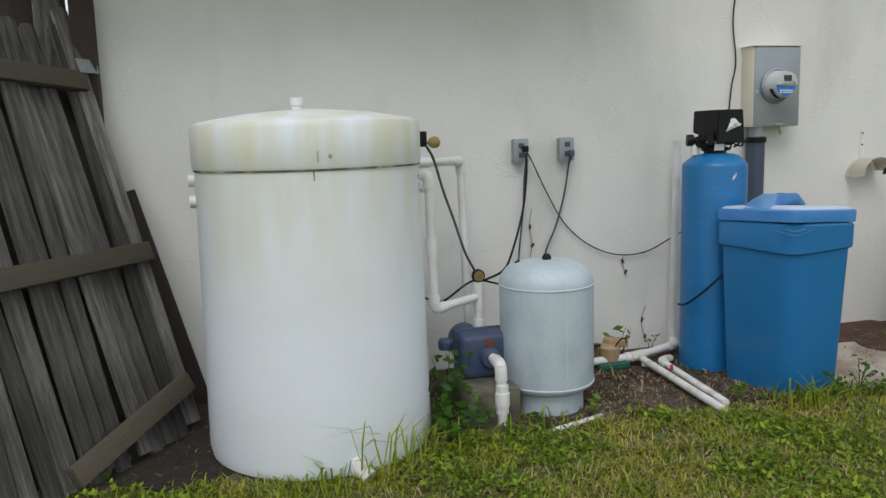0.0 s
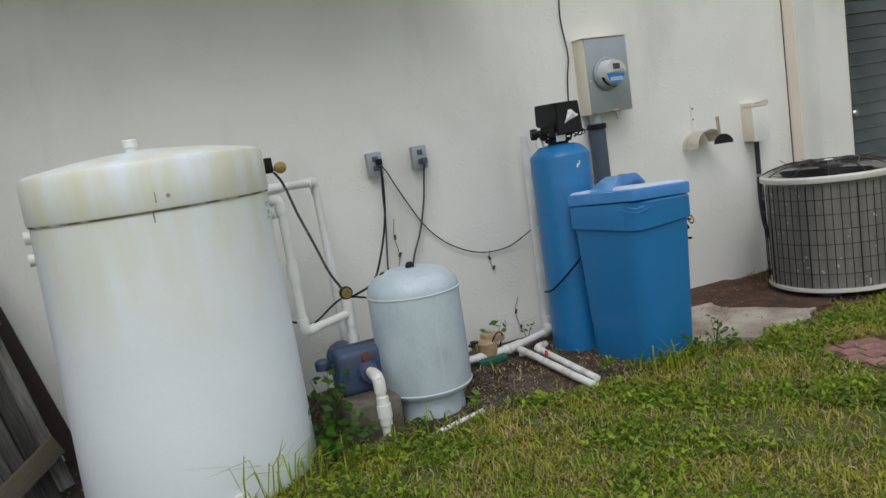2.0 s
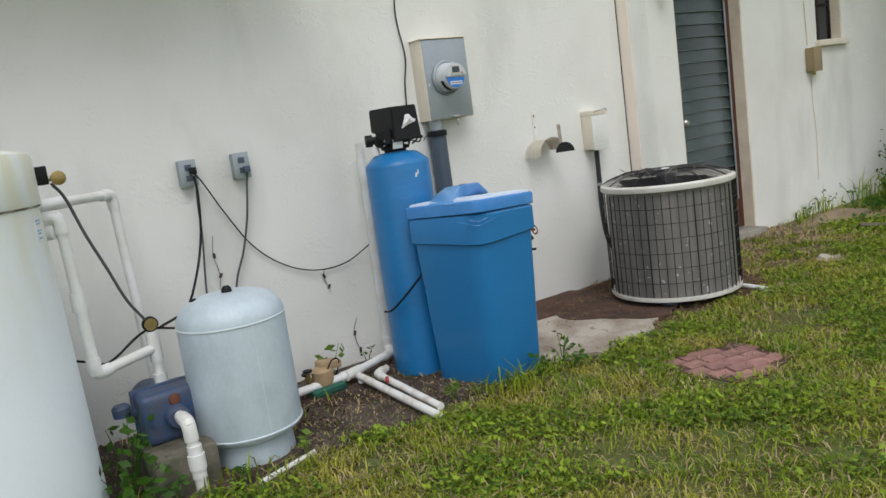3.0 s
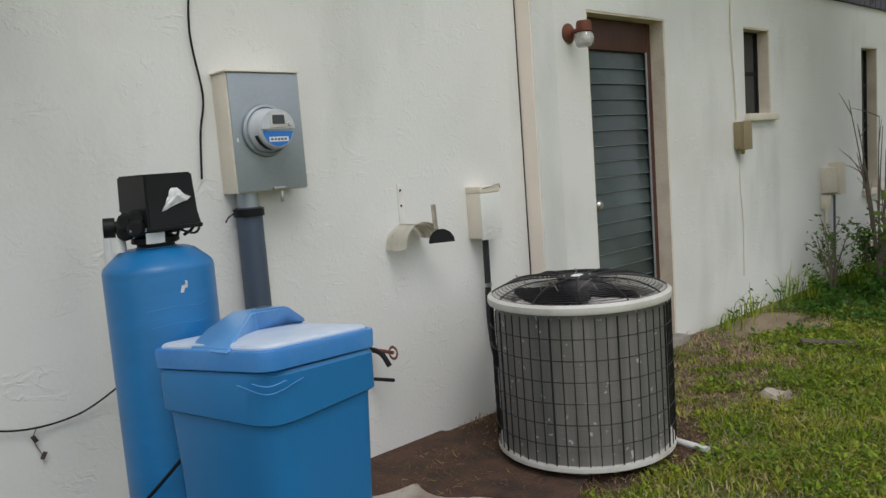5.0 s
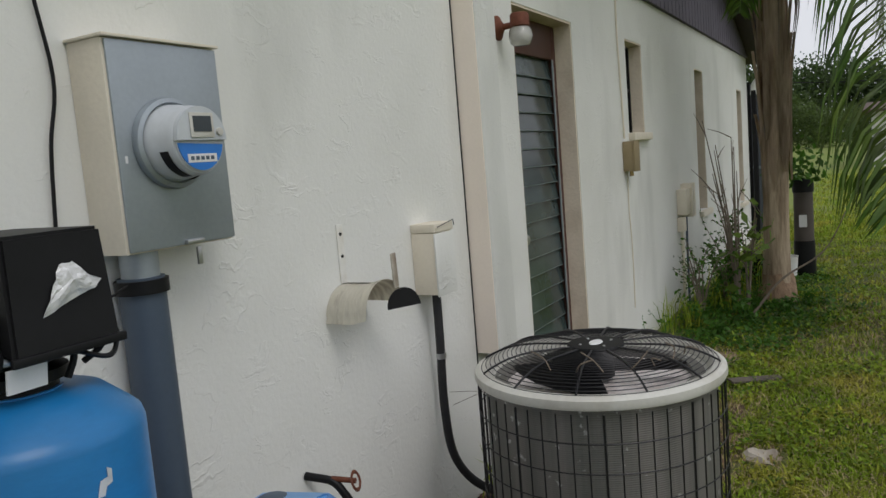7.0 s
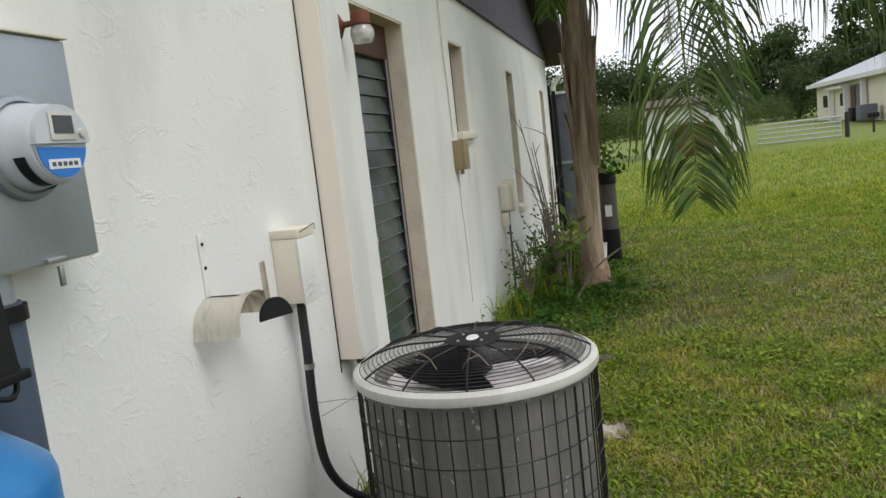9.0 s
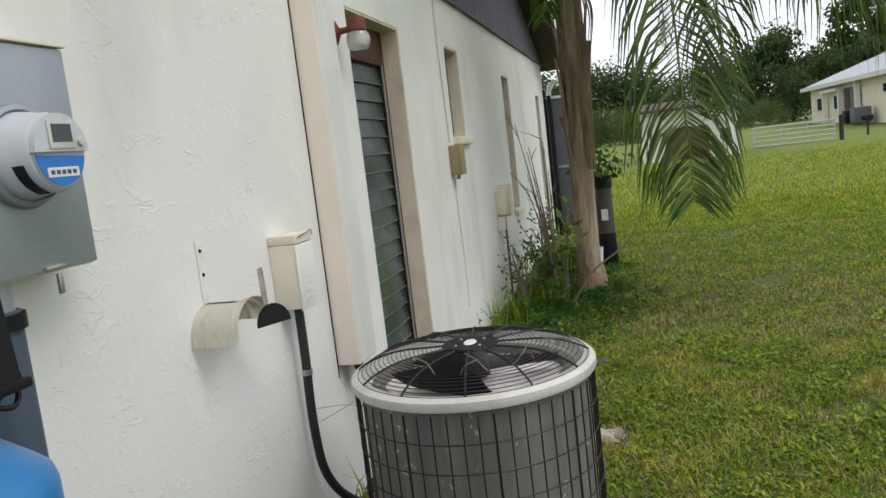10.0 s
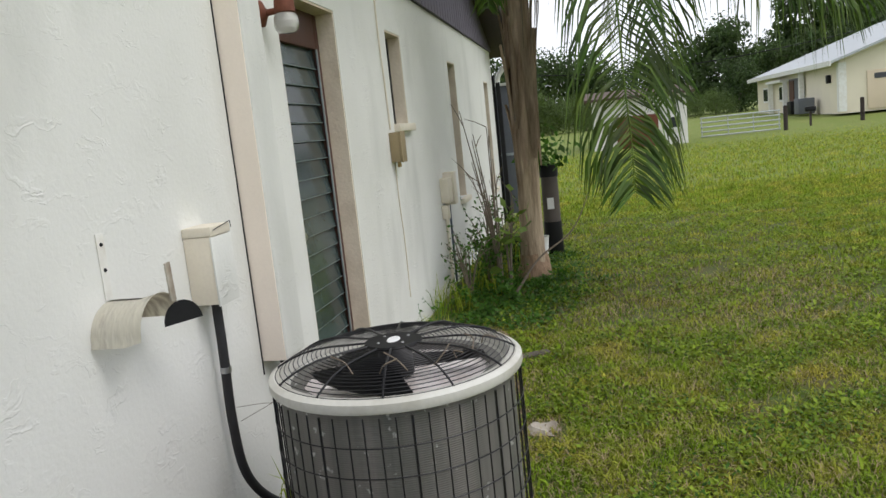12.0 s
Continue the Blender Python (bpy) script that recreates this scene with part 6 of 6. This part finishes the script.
sh = thing("garden_shed", 33.6, 0, 0, "low white shed with a brown shingle roof", "shed")
part("wall", block(0, 4, -5.1, -1.5, -0.2, 2.02), WHITEWALL, sh, smooth=0)
slope([(-0.35, -5.4, 1.98), (-0.35, -1.2, 1.98), (2.0, -1.2, 2.3), (2.0, -5.4, 2.3)], 0.1, BROWNROOF, sh)
slope([(4.35, -5.4, 1.98), (2.0, -5.4, 2.3), (2.0, -1.2, 2.3), (4.35, -1.2, 1.98)], 0.1, BROWNROOF, sh)
part("door", block(-0.06, -0.002, -4.0, -2.4, 0.0, 1.3, 0.02), RUST, sh, "red-brown shed door")
window_unit(sh, 0, -4.9, -4.3, 0.6, 1.2)

hs = thing("neighbour_house", 42, -13.1, 0.45, "beige single-storey house with grey metal roof", "house")
part("wall", block(0, 18, -16, 0, -0.1, 2.45), BEIGEWALL, hs, smooth=0)
slope([(-0.5, 0.5, 2.28), (-0.5, -8, 5.15), (18.5, -8, 5.15), (18.5, 0.5, 2.28)], 0.12, METALROOF, hs)
slope([(-0.5, -16.5, 2.28), (18.5, -16.5, 2.28), (18.5, -8, 5.15), (-0.5, -8, 5.15)], 0.12, METALROOF, hs)
bm = bmesh.new()
ga = [bm.verts.new((xx, yy, zz)) for xx in (0.0, 18.0) for yy, zz in ((0, 2.452), (-8, 5.13), (-16, 2.452))]
bm.faces.new(ga[:3]), bm.faces.new(ga[3:])
for i in range(3):
    bm.faces.new((ga[i], ga[(i + 1) % 3], ga[3 + (i + 1) % 3], ga[3 + i]))
part("gable_wall", bm, BEIGEWALL, hs, smooth=0)
part("fascia", block(-0.55, 18.55, 0.501, 0.56, 2.18, 2.42), PVC, hs, smooth=0)
part("garage_door", block(-0.08, -0.002, -5.6, -1.2, 0.0, 1.8, 0.03), mat("pink_beige_garage_door", (0.66, 0.56, 0.42), 0.7, var=0.06, scale=1), hs)
for k in range(4):
    part("garage_pane", block(-0.10, -0.081, -2.2 - 1.0 * k, -1.5 - 1.0 * k, 1.4, 1.65), DARKGLASS, hs)
part("corner_board", block(-0.06, 0.25, -0.3, 0.05, 0, 2.3), PVC, hs, smooth=0)
# no real recess: the porch shade is a dark panel on the wall
part("porch_shade_panel", block(6.0, 9.2, 0.002, 0.05, 0.0, 1.95), GREYPANEL, hs, "flat dark panel coloured as a shaded porch recess", smooth=0)
part("door", block(8.0, 8.9, 0.051, 0.09, 0.0, 1.85), DOORWOOD, hs)
part("porch_beam", block(9.3, 13.2, 0.002, 0.5, 1.85, 2.0), PVC, hs, smooth=0)
for xx in (5.7, 9.3, 13.0):
    part("column", block(xx, xx + 0.25, 0.1, 0.35, 0, 1.85 if xx > 9 else 2.25), PVC, hs)
for xx in (10.2, 14.6):
    w = part("window", block(xx, xx + 1.4, 0.002, 0.05, 0.7, 1.7), PVC, hs)
    part("pane", block(xx + 0.12, xx + 1.28, 0.051, 0.07, 0.82, 1.58), DARKGLASS, w)
part("wall_light", block(1.2, 1.5, 0.002, 0.2, 1.4, 1.8, 0.05), BLACK, hs)
part("air_unit", block(3.0, 3.9, 0.3, 1.1, 0, 0.8, 0.05), GREYPANEL, hs)
part("air_unit", block(4.6, 5.4, 0.3, 1.1, 0, 0.7, 0.05), BLACK, hs)
mb = thing("mailbox", 37.5, -10.6, 0.1, "dark mailbox on a post", "mailbox")
part("post", block(-0.04, 0.04, -0.04, 0.04, 0, 0.6), DARKPLANK, mb)
part("box", block(-0.1, 0.1, -0.22, 0.22, 0.6, 0.82, 0.05), BLACK, mb)
up = thing("overhead_line", 55, 0, 0, "utility line sagging between the trees", "cable")
part("cable", tube([(0, 6 - 1.5 * k, 5.0 - 0.9 * math.sin(math.pi * k / 16)) for k in range(17)], 0.03, 5), BLACK, up)


def tree(x, y, z, h, w, n, seed, material, label="broad dark green tree in the distance"):
    rnd = random.Random(seed)
    t = thing("tree", x, y, z, label, "tree", group="trees behind the field")
    part("trunk", tube(smooth_path([(0, 0, -0.2), (0.1, 0.1, h * 0.25), (0, -0.1, h * 0.6)], 4), 0.03 * h, 8, taper=0.01 * h), TREEBARK, t)
    clumps = []
    for k in range(30):
        a, r, q = rnd.uniform(0, 6.28), w * math.sqrt(rnd.random()), rnd.uniform(0.18, 1.0)
        r *= math.sqrt(max(0.08, 1 - abs(q - 0.5) ** 2 * 3.2))
        clumps.append((Vector((r * math.cos(a), r * math.sin(a), h * q)), w * rnd.uniform(0.3, 0.5)))
        if k < 6:
            part("limb", tube([(0, 0, h * 0.3), clumps[-1][0] * 0.6 + Vector((0, 0, h * 0.15)), clumps[-1][0]], 0.012 * h, 6, taper=0.003 * h), TREEBARK, t)
    spots = []
    for i in range(n):
        c, r = clumps[i % len(clumps)]
        d = Vector((rnd.gauss(0, 1), rnd.gauss(0, 1), rnd.gauss(0, 0.8))).normalized()
        spots.append(c + d * r * rnd.uniform(0.3, 1.15))
    mesh_from("crown", *leaf_quads(spots, 0.05 * h, rnd), material, t)
    return t


for k, (x, y, h, w, m) in enumerate(((88, -16.0, 8.6, 4.2, FOLIAGE), (92, -11.5, 7.0, 3.6, FOLIAGE), (90, -20.5, 6.4, 3.6, FOLIAGE), (80, -15.6, 4.4, 2.0, FOLIAGE), (76, -12.8, 1.9, 1.8, LIGHTFOLIAGE), (90, -6.5, 6.2, 4.0, FOLIAGE), (86, -2, 6.6, 4.2, FOLIAGE),
                                     (84, 3, 6.9, 4.4, FOLIAGE), (80, 9, 8.2, 5, FOLIAGE), (78, 16, 8.0, 5, FOLIAGE), (58, 1.2, 2.6, 2.2, LIGHTFOLIAGE), (56, 3.8, 3.2, 2.4, LIGHTFOLIAGE), (60, -1.2, 2.2, 2.0, LIGHTFOLIAGE), (60, -4.2, 2.4, 2.0, LIGHTFOLIAGE),
                                     (95, -27, 13, 4.5, FOLIAGE), (112, -42, 12, 6, FOLIAGE), (100, -52, 11, 6, FOLIAGE), (98, -33, 10.0, 4.5, FOLIAGE), (84, -10.0, 3.0, 2.4, LIGHTFOLIAGE), (70, -9.0, 2.2, 2.0, LIGHTFOLIAGE))):
    tree(x, y, 0.4, h, w, 9000, 40 + k, m, "bushy light green tree in the distance" if m is LIGHTFOLIAGE else "broad dark green tree in the distance")
# unseen sparse trees on the other sides, added only for reflections
for k, (x, y, h) in enumerate(((-30, -45, 12), (-5, -60, 13), (25, -60, 12), (-45, -15, 12), (55, -55, 12))):
    tree(x, y, 0, h, 6, 900, 80 + k, FOLIAGE)


# ---- paving patch ----
pav = thing("paving_patch", 3.49, -1.655, 0, "small patch of worn red pavers sunk in the lawn", "pavement", kind="structure", yaw=-12)
bw, bh = 0.105, 0.092
for i in range(4):
    for j in range(5):
        if (i, j) in ((0, 0), (3, 4), (3, 0)):
            continue
        bm = block(-0.0505, 0.0505, -0.0405, 0.0405, -0.03, 0.0, 0.006, 2)
        bmesh.ops.subdivide_edges(bm, edges=[e for e in bm.edges if e.calc_length() > 0.05], cuts=2, use_grid_fill=True)
        soft(bm, 30, 0.005, i * 7 + j)
        b = part("paver", bm, BRICK, pav)
        b.matrix_local = pose((i - 1.5) * bw + (bw / 2 if j % 2 else 0) - 0.02, (j - 2) * bh * 0.93, 0.014 + 0.003 * ((i * 5 + j * 3) % 3 - 1), (i * 3 + j) % 3 - 1, (j * 5 + i) % 3 - 1, 0)
sheet("paver_bed", [(3.26, -1.46), (3.30, -1.88), (3.70, -1.85), (3.74, -1.45)], 0.007, mat("paver_joint_soil", (0.10, 0.055, 0.045), 0.95, var=0.4, scale=14, bump=0.6), "dark soil under the pavers", "soil", 0.03)

# ---- lawn ----
grng = np.random.default_rng(4)


def noise2(x, y, s):
    """Smooth value noise in about -1..1."""
    return (np.sin(x * s * 1.7 + 1.3 * np.sin(y * s * 1.1)) + np.sin(y * s * 1.9 + 1.7 * np.sin(x * s * 0.9 + 2)) + np.sin((x + y) * s * 2.7 + 1.1)) / 3


def lawn_mask(x, y):
    """How likely grass grows at a place."""
    k = np.clip(0.80 + 0.55 * noise2(x, y, 2.3) + 0.40 * noise2(x, y, 7.3), 0.10, 1)
    edge = 0.07 * noise2(x, y, 7) + 0.05 * noise2(x, y, 17)
    bed = np.interp(x, [-0.4, 0.6, 1.1, 1.9, 2.3, 2.75, 3.1, 3.3, 3.8, 4.1, 4.7, 5.0, 5.3, 6.0, 6.3, 7.2], [-1.0, -1.2, -0.98, -0.98, -1.05, -1.05, -1.02, -1.1, -1.05, -1.02, -1.05, -0.9, -0.75, -0.7, -0.5, -0.12])
    k = np.where((y > bed + edge) & (x > -0.7 + edge), 0.03, k)
    door = (x > 4.9) & (x < 6.15 + 3 * edge) & (y > -0.95 + edge * 2) & (y < -0.1)
    k = np.where(door, 0.10 + 0.5 * (noise2(x, y, 9.0) > 0.15), k)
    sand = ((x - 7.0) / 0.42) ** 2 + ((y + 0.30) / 0.19) ** 2 < 1 + 4 * edge
    k = np.where(sand, 0.05, k)
    k = np.where(((x - 7.1) / 0.2) ** 2 + ((y + 0.6) / 0.1) ** 2 < 1 + 4 * edge, 0.1, k)
    for cx, cy, rx, ry in ((5.5, -1.03, 0.16, 0.10), (4.26, -1.55, 0.2, 0.12), (1.9, -1.25, 0.12, 0.10)):
        k = np.where(((x - cx) / rx) ** 2 + ((y - cy) / ry) ** 2 < 1 + 3 * edge, 0.12, k)
    a = radians(12)
    u, v = (x - 3.49) * math.cos(a) - (y + 1.655) * math.sin(a), (x - 3.49) * math.sin(a) + (y + 1.655) * math.cos(a)
    k = np.where((abs(u) < 0.215 + edge * 0.4) & (abs(v) < 0.205 + edge * 0.4), 0.0, k)
    k = np.where((x > 3.12) & (x < 3.92) & (y > -1.07 + edge) & (y < 0), 0.02, k)
    k = np.where((y > -0.02) & (x < 13.4) & (x > -0.45), 0.0, k)
    return k


def blades(name, n, box, length, width, material, label, lean=(0.5, 1.3), keep=lawn_mask, bias=1.0):
    x0, x1, y0, y1 = box
    x = x0 + (x1 - x0) * grng.random(n) ** bias
    y = grng.uniform(y0, y1, n)
    x, y = x + grng.normal(0, 0.4, n), y + grng.normal(0, 0.4, n)
    ok = grng.random(n) < keep(x, y)
    x, y = x[ok], y[ok]
    n = len(x)
    a, tilt = grng.uniform(0, 2 * np.pi, n), grng.uniform(*lean, n)
    patch = 1 + 0.35 * noise2(x, y, 4.4)
    L, w = length * grng.uniform(0.5, 1.35, n) * patch, width * grng.uniform(0.6, 1.3, n)
    hx, hy = np.cos(a), np.sin(a)
    px, py = -hy * w / 2, hx * w / 2
    r1, z1 = L * 0.5 * np.sin(tilt * 0.6), L * 0.55 * np.cos(tilt * 0.6)
    r2, z2 = r1 + L * 0.5 * np.sin(tilt * 1.3), np.maximum(0.008, z1 + L * 0.5 * np.cos(tilt * 1.3))
    z0 = 0.45 * np.clip((x - 36) / 8, 0, 1)
    co = np.empty((n, 5, 3))
    co[:, 0] = np.stack([x - px, y - py, z0 - 0.005], 1)
    co[:, 1] = np.stack([x + px, y + py, z0 - 0.005], 1)
    co[:, 2] = np.stack([x + hx * r1 + px * 0.9, y + hy * r1 + py * 0.9, z0 + z1], 1)
    co[:, 3] = np.stack([x + hx * r1 - px * 0.9, y + hy * r1 - py * 0.9, z0 + z1], 1)
    co[:, 4] = np.stack([x + hx * r2, y + hy * r2, z0 + z2], 1)
    idx = np.arange(n)[:, None] * 5
    loops = np.concatenate([idx + [0, 1, 2, 3], idx + [3, 2, 4]], 1).ravel()
    starts = (np.arange(n)[:, None] * 7 + [0, 4]).ravel()
    me = bpy.data.meshes.new(name)
    me.vertices.add(n * 5)
    me.vertices.foreach_set("co", co.ravel())
    me.loops.add(n * 7)
    me.loops.foreach_set("vertex_index", loops)
    me.polygons.add(n * 2)
    me.polygons.foreach_set("loop_start", starts)
    me.update(calc_edges=True)
    me.validate()
    me.materials.append(material)
    return tagged(new(name, me), label, "grass", kind="stuff")


def litter_mask(x, y):
    return 0.25 + 0.75 * (lawn_mask(x, y) < 0.5)


def needle_mask(x, y):
    """Needles lie thick on the mulch, thin out over the slab and stop at the wall."""
    slab = (x > 3.1) & (x < 3.75) & (y > -1.05) & (y < -0.35)
    return np.where(y > -0.01, 0.0, np.where(slab, 0.16, 0.8)) * np.clip(0.7 + 0.6 * noise2(x, y, 8), 0, 1) * (lawn_mask(x, y) < 0.3)


blades("grass", 230000, (-0.6, 7.0, -3.6, -0.05), 0.052, 0.0052, GRASS, "short uneven green lawn grass", lean=(0.7, 1.5))
blades("grass", 60000, (-8.0, -0.6, -9.0, 3.0), 0.06, 0.012, GRASS, "short uneven green lawn grass", lean=(0.7, 1.5))
blades("grass", 190000, (-1.0, 16.0, -9.0, -3.4), 0.06, 0.011, GRASS, "short uneven green lawn grass", lean=(0.7, 1.5))
blades("grass", 150000, (5.0, 16.0, -8.0, -0.05), 0.055, 0.009, GRASS, "short uneven green lawn grass", lean=(0.7, 1.5), bias=1.2)
blades("grass", 150000, (13.5, 36.0, -14.0, 3.0), 0.085, 0.012, GRASS, "longer lawn grass further off", bias=1.6)


def cover_mask(x, y):
    return np.clip(0.25 + 1.2 * noise2(x + 3, y - 1, 3.1) + 0.5 * noise2(x, y, 8.0), 0, 1) * (lawn_mask(x, y) > 0.15)


def ground_cover(name, n, box, size, material, label, every=False):
    """Low creeping leaves, nearly flat, in patches."""
    x0, x1, y0, y1 = box
    x, y = grng.uniform(x0, x1, n) + grng.normal(0, 0.3, n), grng.uniform(y0, y1, n) + grng.normal(0, 0.3, n)
    ok = grng.random(n) < (lawn_mask(x, y) * np.clip(1.5 - np.hypot((x - 8.9) / 1.5, (y + 0.25) / 0.75) + 0.3 * noise2(x, y, 6), 0, 1) if every else cover_mask(x, y))
    x, y = x[ok], y[ok]
    n = len(x)
    a, up, s = grng.uniform(0, 2 * np.pi, n), grng.uniform(-0.25, 0.8, n), size * grng.uniform(0.6, 1.4, n)
    z = grng.uniform(0.008, 0.045, n)
    d = np.stack([np.cos(a) * np.cos(up), np.sin(a) * np.cos(up), np.sin(up)], 1) * s[:, None]
    w = np.stack([-np.sin(a), np.cos(a), grng.uniform(-0.4, 0.4, n)], 1) * (s * 0.28)[:, None]
    p = np.stack([x, y, z], 1)
    co = np.stack([p, p + d * 0.5 + w, p + d, p + d * 0.5 - w], 1)
    me = bpy.data.meshes.new(name)
    me.vertices.add(n * 4)
    me.vertices.foreach_set("co", co.ravel())
    me.loops.add(n * 4)
    me.loops.foreach_set("vertex_index", np.arange(n * 4))
    me.polygons.add(n)
    me.polygons.foreach_set("loop_start", np.arange(n) * 4)
    me.update(calc_edges=True)
    me.validate()
    me.materials.append(material)
    return tagged(new(name, me), label, "weeds", kind="stuff")


ground_cover("ground_cover", 95000, (-0.4, 7.0, -3.4, -0.3), 0.027, COVER, "low leafy weeds creeping through the lawn")
ground_cover("ground_cover", 40000, (-0.4, 7.0, -3.4, -0.3), 0.02, WEED, "dark green creeping weeds in the lawn")
ground_cover("ground_cover", 60000, (6.4, 11.4, -1.9, -0.05), 0.04, WEED, "dark green weeds at the foot of the wall", every=True)
ground_cover("ground_cover", 90000, (6.5, 14.0, -7.0, -0.2), 0.032, COVER, "low leafy weeds creeping through the lawn")
blades("dry_litter", 8000, (0.9, 7.5, -1.6, -0.03), 0.055, 0.004, DRYGRASS, "scattered dry grass and pine needles", lean=(1.25, 1.5), keep=litter_mask)
blades("dry_litter", 6000, (4.9, 7.3, -1.1, -0.1), 0.06, 0.005, DRYGRASS, "dry straw over the bare dirt by the door", lean=(1.2, 1.5), keep=litter_mask)
blades("pine_needles", 14000, (3.3, 5.2, -1.0, 0.0), 0.075, 0.003, NEEDLE, "brown needles matted on mulch and slab", lean=(1.3, 1.52), keep=needle_mask)
blades("dead_leaves", 8000, (0.95, 3.4, -1.05, -0.05), 0.028, 0.012, MULCH, "small dead leaves on the bare soil", lean=(1.2, 1.5), keep=litter_mask)
blades("dead_leaves", 1500, (1.0, 3.9, -1.1, -0.05), 0.03, 0.008, DRYGRASS, "pale dry leaf scraps on the bare soil", lean=(1.3, 1.5), keep=litter_mask)
blades("dry_litter", 52000, (0.0, 9.0, -3.2, -0.9), 0.06, 0.004, DRYGRASS, "scattered dry straw in the lawn", lean=(1.0, 1.45))


def tuft(x, y, n, length, spread, seed, material=GRASS):
    rnd = random.Random(seed)
    verts, faces = [], []
    for _ in range(n):
        a, L = rnd.uniform(0, 6.28), length * rnd.uniform(0.6, 1.2)
        o = Vector((rnd.gauss(0, spread), rnd.gauss(0, spread), 0))
        d, s = Vector((math.cos(a), math.sin(a), 0)), Vector((-math.sin(a), math.cos(a), 0)) * 0.0035
        p1, p2 = o + d * L * 0.15 + Vector((0, 0, L * 0.55)), o + d * L * rnd.uniform(0.4, 0.75) + Vector((0, 0, L * rnd.uniform(0.5, 0.95)))
        k = len(verts)
        verts += [o - s, o + s, p1 + s, p1 - s, p2]
        faces += [(k, k + 1, k + 2, k + 3), (k + 3, k + 2, k + 4)]
    t = mesh_from("grass_tuft", verts, faces, material)
    t.location = (x, y, 0)
    tagged(t, "tall tuft of green grass blades", "grass", kind="stuff")


for k, (x, y, n, L, s) in enumerate(((0.72, -1.18, 14, 0.34, 0.05), (0.85, -1.12, 12, 0.26, 0.04), (0.60, -1.24, 26, 0.14, 0.06), (0.95, -1.05, 30, 0.16, 0.06), (2.72, -1.10, 70, 0.14, 0.05), (2.60, -1.05, 40, 0.10, 0.05), (2.95, -1.05, 40, 0.11, 0.05), (0.40, -1.25, 40, 0.09, 0.07),
                                         (7.0, -0.15, 40, 0.25, 0.08), (7.9, -0.15, 60, 0.3, 0.1), (8.6, -0.3, 80, 0.3, 0.12), (9.3, -0.35, 90, 0.45, 0.12), (9.1, -0.9, 60, 0.18, 0.14), (6.7, -0.2, 40, 0.16, 0.08), (4.68, -0.14, 22, 0.26, 0.04), (4.52, -0.20, 14, 0.16, 0.04), (1.5, -1.0, 50, 0.09, 0.1), (1.2, -1.05, 50, 0.1, 0.08))):
    tuft(x, y, n, L, s, 100 + k)

# ---- small things lying about ----
st = thing("stone", 5.52, -1.03, 0, "pale flat stone sunk in the grass", "stone")
part("stone", soft(lathe([(0, -0.02), (0.075, -0.02), (0.085, 0.0), (0.06, 0.018), (0, 0.022)], 14), 14, 0.035), SLAB, st)
bk = thing("bark_strip", 6.6, -0.86, 0.02, "curled strip of brown bark in the grass", "bark")
part("strip", soft(block(-0.17, 0.17, -0.03, 0.03, 0, 0.012, 0.004, 2, pose(0, 0, 0.01, 8, 4, -48)), 8, 0.02), TREEBARK, bk)
tw = random.Random(21)
for k in range(7):
    a = tw.uniform(0, 6.28)
    t = thing("twig", 4.372 + 0.28 * math.cos(radians(170 + 16 * k)), -0.675 + 0.28 * math.sin(radians(170 + 16 * k)), 0.775, "small pale dead twig on the fan guard", "twig", group="twigs on the fan guard")
    part("twig", tube(smooth_path([(0, 0, 0), (0.03 * math.cos(a), 0.03 * math.sin(a), 0.03), (0.06 * math.cos(a + 0.5), 0.06 * math.sin(a + 0.5), 0.02 + tw.uniform(0, 0.05))], 4), 0.0022, 5), TWIG, t)
